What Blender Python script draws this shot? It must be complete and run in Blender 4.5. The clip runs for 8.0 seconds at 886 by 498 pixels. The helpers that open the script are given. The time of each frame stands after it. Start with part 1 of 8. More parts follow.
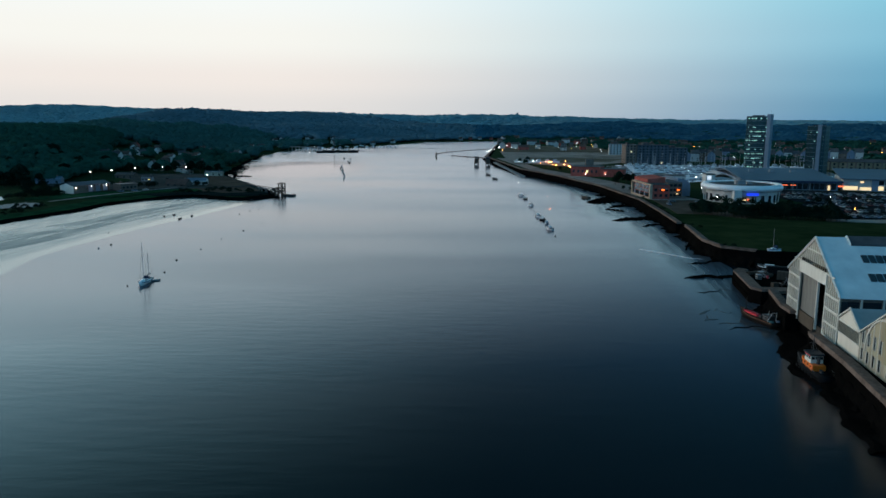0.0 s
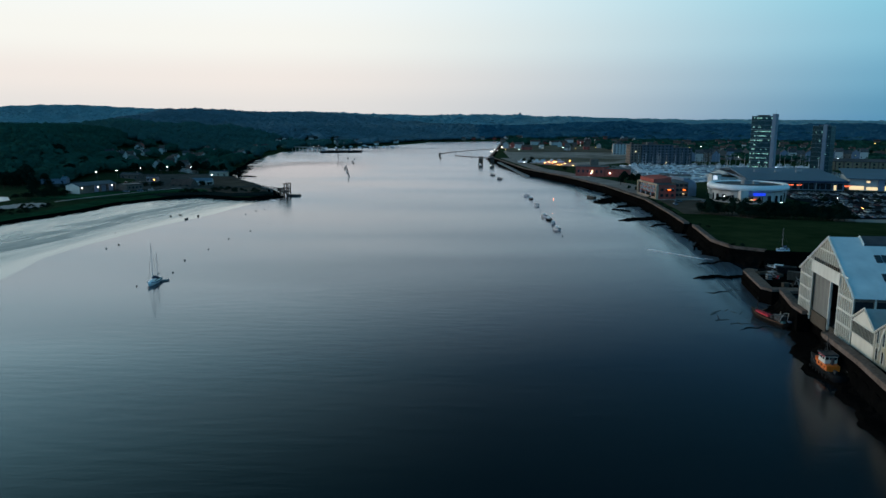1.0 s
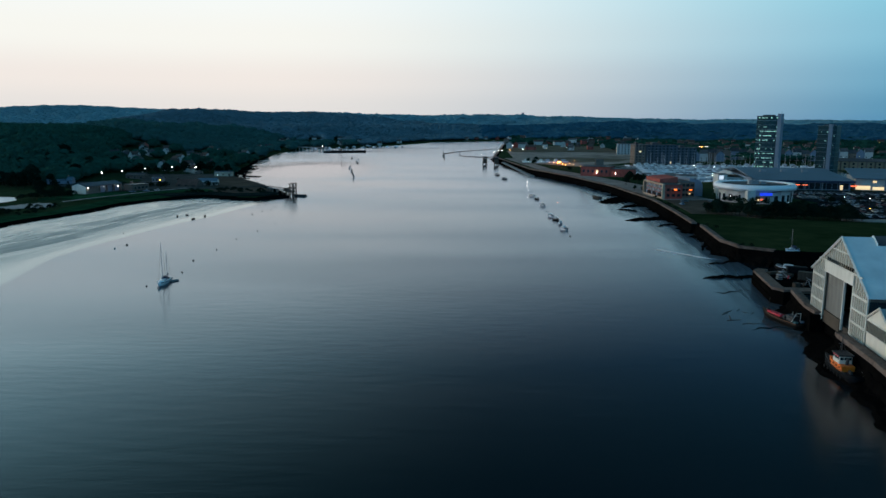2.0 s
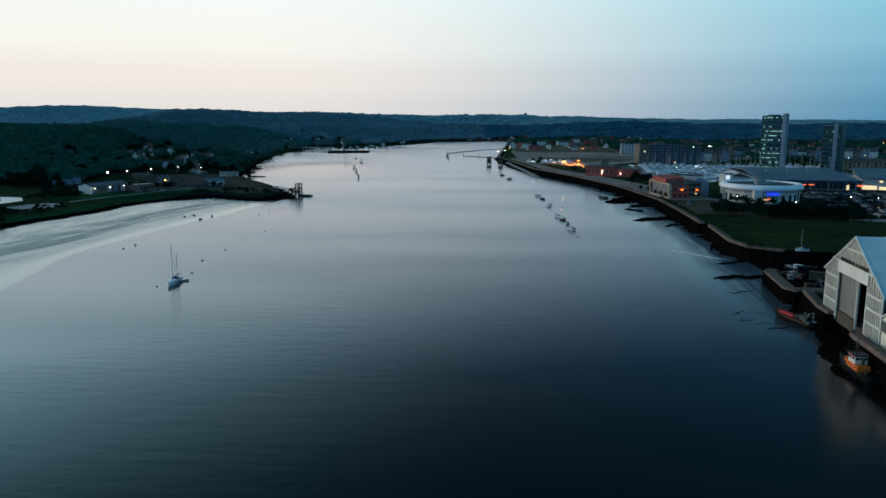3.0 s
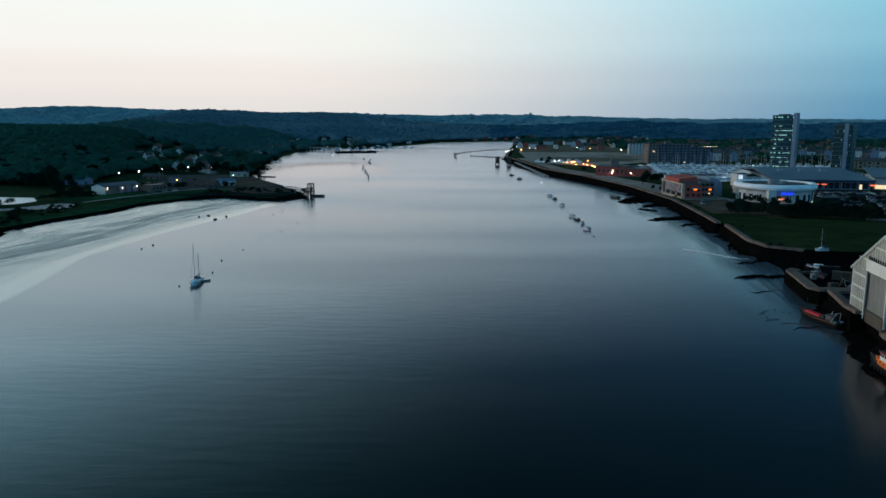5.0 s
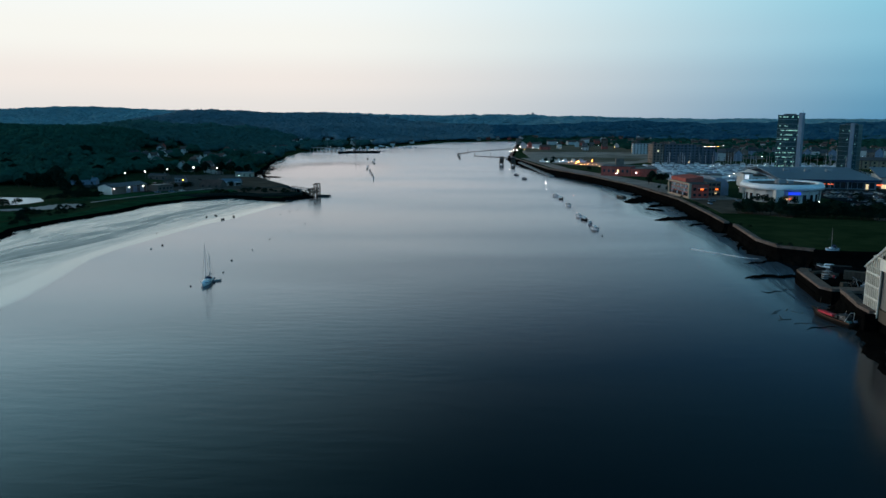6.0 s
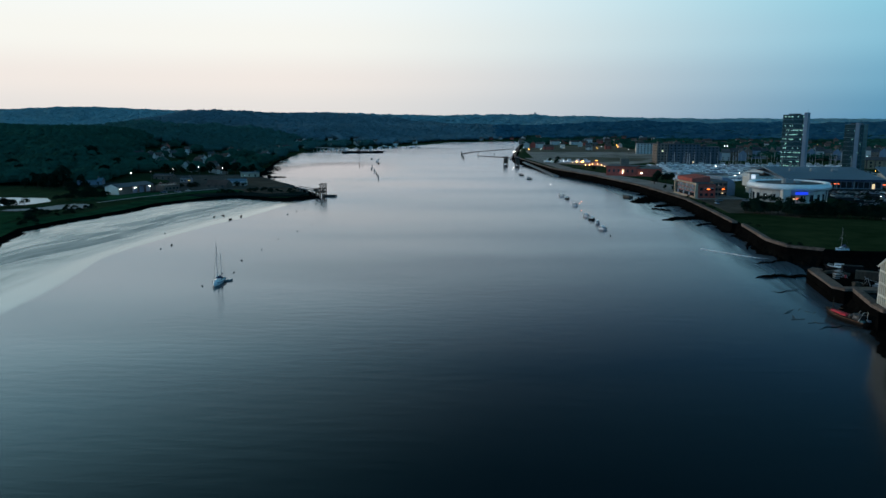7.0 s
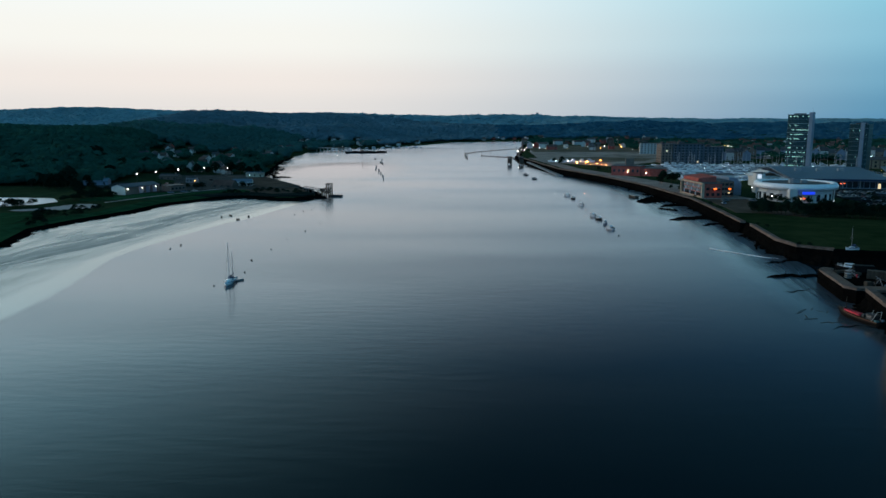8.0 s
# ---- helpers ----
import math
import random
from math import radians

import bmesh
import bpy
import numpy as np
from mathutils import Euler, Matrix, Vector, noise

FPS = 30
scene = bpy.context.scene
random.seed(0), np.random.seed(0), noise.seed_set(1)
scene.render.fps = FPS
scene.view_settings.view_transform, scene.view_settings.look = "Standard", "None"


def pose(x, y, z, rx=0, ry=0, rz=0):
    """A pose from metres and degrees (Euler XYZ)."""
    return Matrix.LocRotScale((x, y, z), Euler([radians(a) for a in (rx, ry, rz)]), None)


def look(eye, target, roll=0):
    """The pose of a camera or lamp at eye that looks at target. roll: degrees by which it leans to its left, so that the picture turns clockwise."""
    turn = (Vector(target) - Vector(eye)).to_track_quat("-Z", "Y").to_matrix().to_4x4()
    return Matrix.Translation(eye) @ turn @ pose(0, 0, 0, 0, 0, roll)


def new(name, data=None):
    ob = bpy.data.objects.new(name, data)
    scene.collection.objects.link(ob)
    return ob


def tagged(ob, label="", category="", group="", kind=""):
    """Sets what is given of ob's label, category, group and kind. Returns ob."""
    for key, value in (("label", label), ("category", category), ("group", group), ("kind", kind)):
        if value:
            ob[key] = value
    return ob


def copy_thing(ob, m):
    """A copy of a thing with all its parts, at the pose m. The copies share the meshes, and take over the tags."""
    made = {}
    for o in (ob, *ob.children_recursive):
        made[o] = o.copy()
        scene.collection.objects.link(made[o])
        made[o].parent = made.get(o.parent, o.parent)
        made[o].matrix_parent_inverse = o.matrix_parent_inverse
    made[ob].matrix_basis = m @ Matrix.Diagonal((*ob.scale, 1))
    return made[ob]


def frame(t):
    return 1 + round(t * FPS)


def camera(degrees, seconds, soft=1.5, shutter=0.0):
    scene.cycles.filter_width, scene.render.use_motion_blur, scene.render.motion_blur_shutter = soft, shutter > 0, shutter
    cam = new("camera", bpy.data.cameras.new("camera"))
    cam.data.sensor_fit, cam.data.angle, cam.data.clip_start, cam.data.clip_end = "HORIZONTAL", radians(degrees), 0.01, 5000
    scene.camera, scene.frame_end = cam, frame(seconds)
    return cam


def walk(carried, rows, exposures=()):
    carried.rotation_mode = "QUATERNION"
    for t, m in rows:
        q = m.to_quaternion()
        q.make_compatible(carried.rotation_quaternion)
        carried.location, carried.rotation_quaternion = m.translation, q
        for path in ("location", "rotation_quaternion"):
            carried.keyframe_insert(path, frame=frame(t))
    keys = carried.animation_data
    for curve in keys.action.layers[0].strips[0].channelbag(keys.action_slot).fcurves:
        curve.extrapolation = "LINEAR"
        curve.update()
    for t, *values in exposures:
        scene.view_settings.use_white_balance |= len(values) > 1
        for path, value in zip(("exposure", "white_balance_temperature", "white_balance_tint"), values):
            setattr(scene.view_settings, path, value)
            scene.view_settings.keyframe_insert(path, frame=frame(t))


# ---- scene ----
cam = camera(62.0, 8.0)
PATH = [
    (0.0, (4.064, 0.245, 52.554), (2.631, 100.235, 35.061), 0.33),
    (1.0, (1.870, 0.461, 52.521), (0.125, 100.446, 35.032), 0.29),
    (2.0, (-0.545, 0.585, 52.488), (-2.588, 100.564, 35.004), 0.25),
    (3.0, (-3.154, 0.616, 52.454), (-5.477, 100.589, 34.976), 0.21),
    (4.0, (-5.925, 0.554, 52.421), (-8.512, 100.521, 34.948), 0.16),
    (5.0, (-8.828, 0.401, 52.387), (-11.664, 100.360, 34.920), 0.12),
    (6.0, (-11.835, 0.155, 52.354), (-14.903, 100.108, 34.892), 0.08),
    (7.0, (-14.914, -0.184, 52.320), (-18.198, 99.762, 34.863), 0.04),
    (8.0, (-18.037, -0.615, 52.287), (-21.520, 99.325, 34.835), -0.00),
]
walk(cam, [(t, look(e, a, r)) for t, e, a, r in PATH])

# ---- world and light: after sunset, the glow low in the west ----
SUN_AZ = radians(-72)      # the glow lies to the left of the view
world = bpy.data.worlds.new("dusk_sky")
scene.world = world
world.use_nodes = True
wn, wl = world.node_tree.nodes, world.node_tree.links
wn.clear()


def sky_ramp(stops):
    """Sky colour by height over the horizon (sine of the angle)."""
    r = wn.new("ShaderNodeValToRGB")
    e = r.color_ramp.elements
    e[0].position, e[0].color = stops[0][0], (*stops[0][1], 1)
    e[1].position, e[1].color = stops[-1][0], (*stops[-1][1], 1)
    for p, c in stops[1:-1]:
        e.new(p).color = (*c, 1)
    r.color_ramp.interpolation = "EASE"
    return r


co = wn.new("ShaderNodeTexCoord")
sep = wn.new("ShaderNodeSeparateXYZ")
wl.new(co.outputs["Generated"], sep.inputs[0])
glow_side = sky_ramp([(0.0, (0.77, 0.74, 0.72)), (0.015, (0.80, 0.765, 0.735)), (0.05, (0.885, 0.82, 0.77)), (0.10, (0.935, 0.93, 0.875)), (0.16, (0.92, 0.965, 0.95)),
                      (0.22, (1.20, 1.42, 1.46)), (0.29, (1.08, 1.74, 1.88)), (0.37, (0.72, 1.56, 1.80)), (0.46, (0.085, 0.33, 0.39)), (0.6, (0.02, 0.12, 0.19)), (1.0, (0.02, 0.12, 0.22))])
far_side = sky_ramp([(0.0, (0.06, 0.26, 0.45)), (0.015, (0.072, 0.285, 0.46)), (0.05, (0.115, 0.37, 0.545)), (0.10, (0.18, 0.49, 0.66)), (0.16, (0.19, 0.57, 0.73)),
                     (0.26, (0.040, 0.14, 0.272)), (0.36, (0.013, 0.077, 0.131)), (0.45, (0.002, 0.03, 0.048)), (0.65, (0.010, 0.08, 0.145)), (1.0, (0.02, 0.12, 0.22))])
back_side = sky_ramp([(0.0, (0.10, 0.34, 0.66)), (0.15, (0.15, 0.48, 0.85)), (0.35, (0.14, 0.45, 0.76)), (0.6, (0.06, 0.22, 0.36)), (1.0, (0.02, 0.12, 0.22))])
dot = wn.new("ShaderNodeVectorMath")
dot.operation = "DOT_PRODUCT"
dot.inputs[1].default_value = (math.sin(SUN_AZ), math.cos(SUN_AZ), 0.2)
wl.new(co.outputs["Generated"], dot.inputs[0])
side = wn.new("ShaderNodeMapRange")
side.interpolation_type = "SMOOTHSTEP"
side.inputs["From Min"].default_value, side.inputs["From Max"].default_value = -0.33, 0.58
# the glow narrows towards the west with height
narrow = wn.new("ShaderNodeMapRange")
narrow.inputs["From Min"].default_value, narrow.inputs["From Max"].default_value = 0.155, 0.34
narrow.inputs["To Min"].default_value, narrow.inputs["To Max"].default_value = 0.0, -0.62
wl.new(sep.outputs["Z"], narrow.inputs[0])
lean = wn.new("ShaderNodeMath")
lean.operation = "ADD"
wl.new(dot.outputs["Value"], lean.inputs[0])
wl.new(narrow.outputs[0], lean.inputs[1])
wl.new(lean.outputs[0], side.inputs[0])
mix = wn.new("ShaderNodeMix")
mix.data_type = "RGBA"
wl.new(side.outputs[0], mix.inputs["Factor"])
for ramp_node, slot in ((far_side, 6), (glow_side, 7)):
    wl.new(sep.outputs["Z"], ramp_node.inputs[0])
    wl.new(ramp_node.outputs[0], mix.inputs[slot])
# the eastern and southern sky, facing the afterglow
rear = wn.new("ShaderNodeMapRange")
rear.interpolation_type = "SMOOTHSTEP"
rear.inputs["From Min"].default_value, rear.inputs["From Max"].default_value = 0.15, -0.5
wl.new(sep.outputs["Y"], rear.inputs[0])
whole = wn.new("ShaderNodeMix")
whole.data_type = "RGBA"
wl.new(sep.outputs["Z"], back_side.inputs[0])
wl.new(rear.outputs[0], whole.inputs["Factor"])
wl.new(mix.outputs[2], whole.inputs[6])
wl.new(back_side.outputs[0], whole.inputs[7])
bg = wn.new("ShaderNodeBackground")
bg.inputs["Strength"].default_value = 1.0
out = wn.new("ShaderNodeOutputWorld")
wl.new(whole.outputs[2], bg.inputs[0])
wl.new(bg.outputs[0], out.inputs[0])

sun_data = bpy.data.lights.new("sun", "SUN")
sun_data.energy, sun_data.angle, sun_data.color = 1.25, radians(40), (1.0, 0.85, 0.71)
sun = new("sun", sun_data)
sun.matrix_world = look((math.sin(SUN_AZ) * 100, math.cos(SUN_AZ) * 100, 14), (0, 0, 0))

# ---- materials ----
def mat(name, color, rough=0.6, metal=0.0, var=0.25, scale=1.0, bump=0.0, bump_scale=None, color2=None, spec=0.5,
        emit=0.0, rand=0.0, stretch=(1, 1, 1), rough_var=0.12):
    """A surface with two scales of variation in colour, gloss and relief; scale is features per metre."""
    m = bpy.data.materials.new(name)
    m.use_nodes = True
    n, l = m.node_tree.nodes, m.node_tree.links
    b = n["Principled BSDF"]
    geo = n.new("ShaderNodeNewGeometry")
    mp = n.new("ShaderNodeMapping")
    mp.inputs["Scale"].default_value = stretch
    l.new(geo.outputs["Position"], mp.inputs[0])
    fine, broad = n.new("ShaderNodeTexNoise"), n.new("ShaderNodeTexNoise")
    for t, s, d in ((fine, scale, 6.0), (broad, scale * 0.11, 3.0)):
        t.inputs["Scale"].default_value, t.inputs["Detail"].default_value = s, d
        l.new(mp.outputs[0], t.inputs["Vector"])
    add = n.new("ShaderNodeMath")
    add.operation = "MULTIPLY_ADD"
    add.inputs[1].default_value = 0.5
    l.new(fine.outputs["Fac"], add.inputs[0])
    half = n.new("ShaderNodeMath")
    half.operation = "MULTIPLY"
    half.inputs[1].default_value = 0.5
    l.new(broad.outputs["Fac"], half.inputs[0])
    l.new(half.outputs[0], add.inputs[2])
    fac = add.outputs[0]
    if rand:
        info = n.new("ShaderNodeObjectInfo")
        r = n.new("ShaderNodeMath")
        r.operation = "MULTIPLY_ADD"
        r.inputs[1].default_value = rand
        l.new(info.outputs["Random"], r.inputs[0])
        sub = n.new("ShaderNodeMath")
        sub.operation = "SUBTRACT"
        sub.inputs[1].default_value = rand / 2
        l.new(fac, sub.inputs[0])
        l.new(sub.outputs[0], r.inputs[2])
        fac = r.outputs[0]
    ramp = n.new("ShaderNodeValToRGB")
    lo = [c * (1 - var) for c in color]
    hi = list(color2) if color2 else [min(1, c * (1 + var)) for c in color]
    ramp.color_ramp.elements[0].position, ramp.color_ramp.elements[1].position = 0.32, 0.68
    ramp.color_ramp.elements[0].color, ramp.color_ramp.elements[1].color = (*lo, 1), (*hi, 1)
    l.new(fac, ramp.inputs[0])
    l.new(ramp.outputs[0], b.inputs["Base Color"])
    rr = n.new("ShaderNodeMapRange")
    rr.inputs["To Min"].default_value, rr.inputs["To Max"].default_value = max(0, rough - rough_var), min(1, rough + rough_var)
    l.new(fine.outputs["Fac"], rr.inputs[0])
    l.new(rr.outputs[0], b.inputs["Roughness"])
    b.inputs["Metallic"].default_value, b.inputs["Specular IOR Level"].default_value = metal, spec
    if bump:
        bt = n.new("ShaderNodeTexNoise")
        bt.inputs["Scale"].default_value, bt.inputs["Detail"].default_value = bump_scale or scale * 2, 4
        l.new(mp.outputs[0], bt.inputs["Vector"])
        bp = n.new("ShaderNodeBump")
        bp.inputs["Strength"].default_value, bp.inputs["Distance"].default_value = bump, 0.3
        l.new(bt.outputs["Fac"], bp.inputs["Height"])
        l.new(bp.outputs[0], b.inputs["Normal"])
    if emit:
        b.inputs["Emission Color"].default_value = (*color, 1)
        b.inputs["Emission Strength"].default_value = emit
    return m


def glow(name, color, strength):
    """A lit lamp, window or sign."""
    m = bpy.data.materials.new(name)
    m.use_nodes = True
    b = m.node_tree.nodes["Principled BSDF"]
    b.inputs["Base Color"].default_value = (*color, 1)
    b.inputs["Emission Color"].default_value = (*color, 1)
    b.inputs["Emission Strength"].default_value = strength
    return m


def water_material(name="river_water", calm=(0.12, 0.25), ior=1.33, ripple=0.06):
    m = bpy.data.materials.new(name)
    m.use_nodes = True
    n, l = m.node_tree.nodes, m.node_tree.links
    b = n["Principled BSDF"]
    b.inputs["Base Color"].default_value = (0.003, 0.007, 0.009, 1)
    b.inputs["Specular IOR Level"].default_value, b.inputs["Roughness"].default_value = 0.0, 0.9
    gl, mx, fr = n.new("ShaderNodeBsdfGlossy"), n.new("ShaderNodeMixShader"), n.new("ShaderNodeFresnel")
    gl.inputs["Color"].default_value, fr.inputs["IOR"].default_value = (0.89, 0.92, 1.0, 1), ior
    l.new(fr.outputs[0], mx.inputs[0])
    l.new(b.outputs[0], mx.inputs[1])
    l.new(gl.outputs[0], mx.inputs[2])
    l.new(mx.outputs[0], n["Material Output"].inputs[0])
    geo = n.new("ShaderNodeNewGeometry")
    # calm and ruffled streaks, drawn out along and across the stream
    mp = n.new("ShaderNodeMapping")
    mp.inputs["Scale"].default_value = (0.004, 0.014, 1)
    l.new(geo.outputs["Position"], mp.inputs[0])
    st = n.new("ShaderNodeTexNoise")
    st.inputs["Scale"].default_value, st.inputs["Detail"].default_value = 1.0, 5
    l.new(mp.outputs[0], st.inputs["Vector"])
    rr = n.new("ShaderNodeMapRange")
    rr.inputs["From Min"].default_value, rr.inputs["From Max"].default_value = 0.3, 0.7
    rr.inputs["To Min"].default_value, rr.inputs["To Max"].default_value = calm
    l.new(st.outputs["Fac"], rr.inputs[0])
    # the sheltered bight above the jetty lies calm
    bay, wide, lee = n.new("ShaderNodeMapping"), n.new("ShaderNodeVectorMath"), n.new("ShaderNodeMapRange")
    bay.vector_type = "POINT"
    bay.inputs["Location"].default_value, bay.inputs["Scale"].default_value = (2.0, -4.1, 0), (0.0125, 0.0052, 0)
    wide.operation = "LENGTH"
    lee.interpolation_type = "SMOOTHSTEP"
    lee.inputs["From Min"].default_value, lee.inputs["From Max"].default_value = 0.35, 1.15
    lee.inputs["To Min"].default_value, lee.inputs["To Max"].default_value = 0.25, 1.0
    l.new(geo.outputs["Position"], bay.inputs[0])
    l.new(bay.outputs[0], wide.inputs[0])
    l.new(wide.outputs["Value"], lee.inputs[0])
    calmed = n.new("ShaderNodeMath")
    calmed.operation = "MULTIPLY"
    l.new(rr.outputs[0], calmed.inputs[0])
    l.new(lee.outputs[0], calmed.inputs[1])
    l.new(calmed.outputs[0], gl.inputs["Roughness"])
    # ripples of two lengths, the long ones across the wind
    mp2 = n.new("ShaderNodeMapping")
    mp2.inputs["Scale"].default_value = (0.25, 0.9, 1)
    mp2.inputs["Rotation"].default_value = (0, 0, 0.12)
    l.new(geo.outputs["Position"], mp2.inputs[0])
    r1, r2 = n.new("ShaderNodeTexNoise"), n.new("ShaderNodeTexNoise")
    r1.inputs["Scale"].default_value, r1.inputs["Detail"].default_value = 0.45, 3
    r2.inputs["Scale"].default_value, r2.inputs["Detail"].default_value = 2.2, 2
    l.new(mp2.outputs[0], r1.inputs["Vector"])
    l.new(mp2.outputs[0], r2.inputs["Vector"])
    ad = n.new("ShaderNodeMath")
    ad.operation = "MULTIPLY_ADD"
    ad.inputs[1].default_value = 0.25
    l.new(r2.outputs["Fac"], ad.inputs[0])
    l.new(r1.outputs["Fac"], ad.inputs[2])
    bp = n.new("ShaderNodeBump")
    bp.inputs["Strength"].default_value, bp.inputs["Distance"].default_value = ripple, 0.5
    low = n.new("ShaderNodeMath")
    low.operation = "MULTIPLY"
    l.new(lee.outputs[0], low.inputs[0])
    low.inputs[1].default_value = ripple
    l.new(low.outputs[0], bp.inputs["Strength"])
    l.new(ad.outputs[0], bp.inputs["Height"])
    l.new(bp.outputs[0], gl.inputs["Normal"])
    l.new(bp.outputs[0], fr.inputs["Normal"])
    return m


def tidal_mud_material(name="tidal_flat_mud", gain=1.1, film_rough=0.12, fade=0.04):
    """A drying tidal flat: wet sheen at its edges, a dry rippled belt along its middle; u runs along the shore in metres, v across it."""
    m = water_material(name)
    n, l = m.node_tree.nodes, m.node_tree.links
    wet = n["Mix Shader"]
    b = n.new("ShaderNodeBsdfPrincipled")
    uv, sep = n.new("ShaderNodeUVMap"), n.new("ShaderNodeSeparateXYZ")
    uv.uv_map = "shore"
    l.new(uv.outputs[0], sep.inputs[0])

    def streaks(su, sv, detail, distortion):
        mp, t = n.new("ShaderNodeMapping"), n.new("ShaderNodeTexNoise")
        mp.inputs["Scale"].default_value = (su, sv, 1)
        t.inputs["Scale"].default_value, t.inputs["Detail"].default_value, t.inputs["Distortion"].default_value = 1.0, detail, distortion
        l.new(uv.outputs[0], mp.inputs[0])
        l.new(mp.outputs[0], t.inputs["Vector"])
        return t.outputs["Fac"]

    def calc(op, a, b2, c=None):
        q = n.new("ShaderNodeMath")
        q.operation = op
        for i, s in enumerate((a, b2, c)):
            if s is None:
                continue
            if isinstance(s, (int, float)):
                q.inputs[i].default_value = s
            else:
                l.new(s, q.inputs[i])
        return q.outputs[0]

    broad, fine = streaks(0.02, 4, 4, 0.4), streaks(0.03, 16, 8, 0.6)
    v = calc("ADD", sep.outputs["Y"], calc("MULTIPLY_ADD", broad, 0.16, -0.08))
    belt = n.new("ShaderNodeValToRGB")
    e = belt.color_ramp.elements
    e[0].position, e[0].color, e[1].position, e[1].color = 0.0, (0, 0, 0, 1), 1.0, (0.5, 0.5, 0.5, 1)
    for p, c in ((0.14, 0.0), (0.27, 0.45), (0.40, 0.55), (0.50, 0.95), (0.64, 0.95), (0.76, 0.62), (0.88, 0.5)):
        e.new(p).color = (c, c, c, 1)
    l.new(v, belt.inputs[0])
    sharp = n.new("ShaderNodeMapRange")
    sharp.inputs["From Min"].default_value, sharp.inputs["From Max"].default_value = 0.38, 0.62
    sharp.inputs["To Min"].default_value, sharp.inputs["To Max"].default_value = 0.55, 1.12
    l.new(fine, sharp.inputs[0])
    dry = calc("MULTIPLY", belt.outputs[0], sharp.outputs[0])
    film, sheet, gl, fr = n.new("ShaderNodeMapRange"), n.new("ShaderNodeMixShader"), n.new("ShaderNodeBsdfGlossy"), n.new("ShaderNodeFresnel")
    gl.inputs["Color"].default_value, fr.inputs["IOR"].default_value = (0.90, 0.97, 1.0, 1), 1.33
    film.inputs["To Min"].default_value, film.inputs["To Max"].default_value = film_rough, 0.36
    l.new(dry, film.inputs[0])
    l.new(film.outputs[0], gl.inputs["Roughness"])
    b.inputs["Specular IOR Level"].default_value, b.inputs["Roughness"].default_value = 0.0, 0.9
    l.new(calc("MULTIPLY", fr.outputs[0], calc("MULTIPLY_ADD", dry, -0.60, gain)), sheet.inputs[0])
    l.new(b.outputs[0], sheet.inputs[1])
    l.new(gl.outputs[0], sheet.inputs[2])
    ramp = n.new("ShaderNodeValToRGB")
    ramp.color_ramp.elements[0].color, ramp.color_ramp.elements[1].color = (0.05, 0.07, 0.085, 1), (0.025, 0.038, 0.052, 1)
    l.new(dry, ramp.inputs[0])
    l.new(ramp.outputs[0], b.inputs["Base Color"])
    bp = n.new("ShaderNodeBump")
    bp.inputs["Strength"].default_value, bp.inputs["Distance"].default_value = 0.12, 0.25
    l.new(fine, bp.inputs["Height"])
    l.new(bp.outputs[0], gl.inputs["Normal"])
    l.new(bp.outputs[0], fr.inputs["Normal"])
    # the river thins out over its edge
    edge, both = n.new("ShaderNodeMapRange"), n.new("ShaderNodeMixShader")
    edge.interpolation_type = "SMOOTHSTEP"
    edge.inputs["From Min"].default_value, edge.inputs["From Max"].default_value = 0.0, fade
    l.new(calc("ADD", sep.outputs["Y"], calc("MULTIPLY", calc("MULTIPLY_ADD", fine, 0.3, -0.15), sep.outputs["Y"])), edge.inputs[0])
    l.new(edge.outputs[0], both.inputs[0])
    l.new(wet.outputs[0], both.inputs[1])
    l.new(sheet.outputs[0], both.inputs[2])
    l.new(both.outputs[0], n["Material Output"].inputs[0])
    return m


STILL = water_material("still_water", (0.26, 0.32), 1.5, 0.01)
WATER, FLAT = water_material(), tidal_mud_material()
SILT = tidal_mud_material("wet_silt", 1.05, 0.15, 0.3)
GROUND = mat("rough_ground", (0.02, 0.042, 0.02), 0.95, color2=(0.04, 0.062, 0.03), scale=0.12, spec=0.0, bump=0.3, bump_scale=0.6)
LAWN = mat("mown_grass", (0.013, 0.038, 0.015), 0.95, spec=0.0, var=0.45, color2=(0.034, 0.052, 0.022), scale=0.12, bump=0.2, bump_scale=3)
def leafy(name, color, var=0.4, scale=0.05):
    """Foliage: light falls on the leaves and some of it through them."""
    m = mat(name, color, 0.9, var=var, scale=scale, spec=0.0)
    n, l = m.node_tree.nodes, m.node_tree.links
    base = n["Color Ramp"].outputs[0]
    tr, mx = n.new("ShaderNodeBsdfTranslucent"), n.new("ShaderNodeMixShader")
    mx.inputs[0].default_value = 0.28
    l.new(base, tr.inputs["Color"])
    l.new(n["Principled BSDF"].outputs[0], mx.inputs[1])
    l.new(tr.outputs[0], mx.inputs[2])
    l.new(mx.outputs[0], n["Material Output"].inputs[0])
    return m


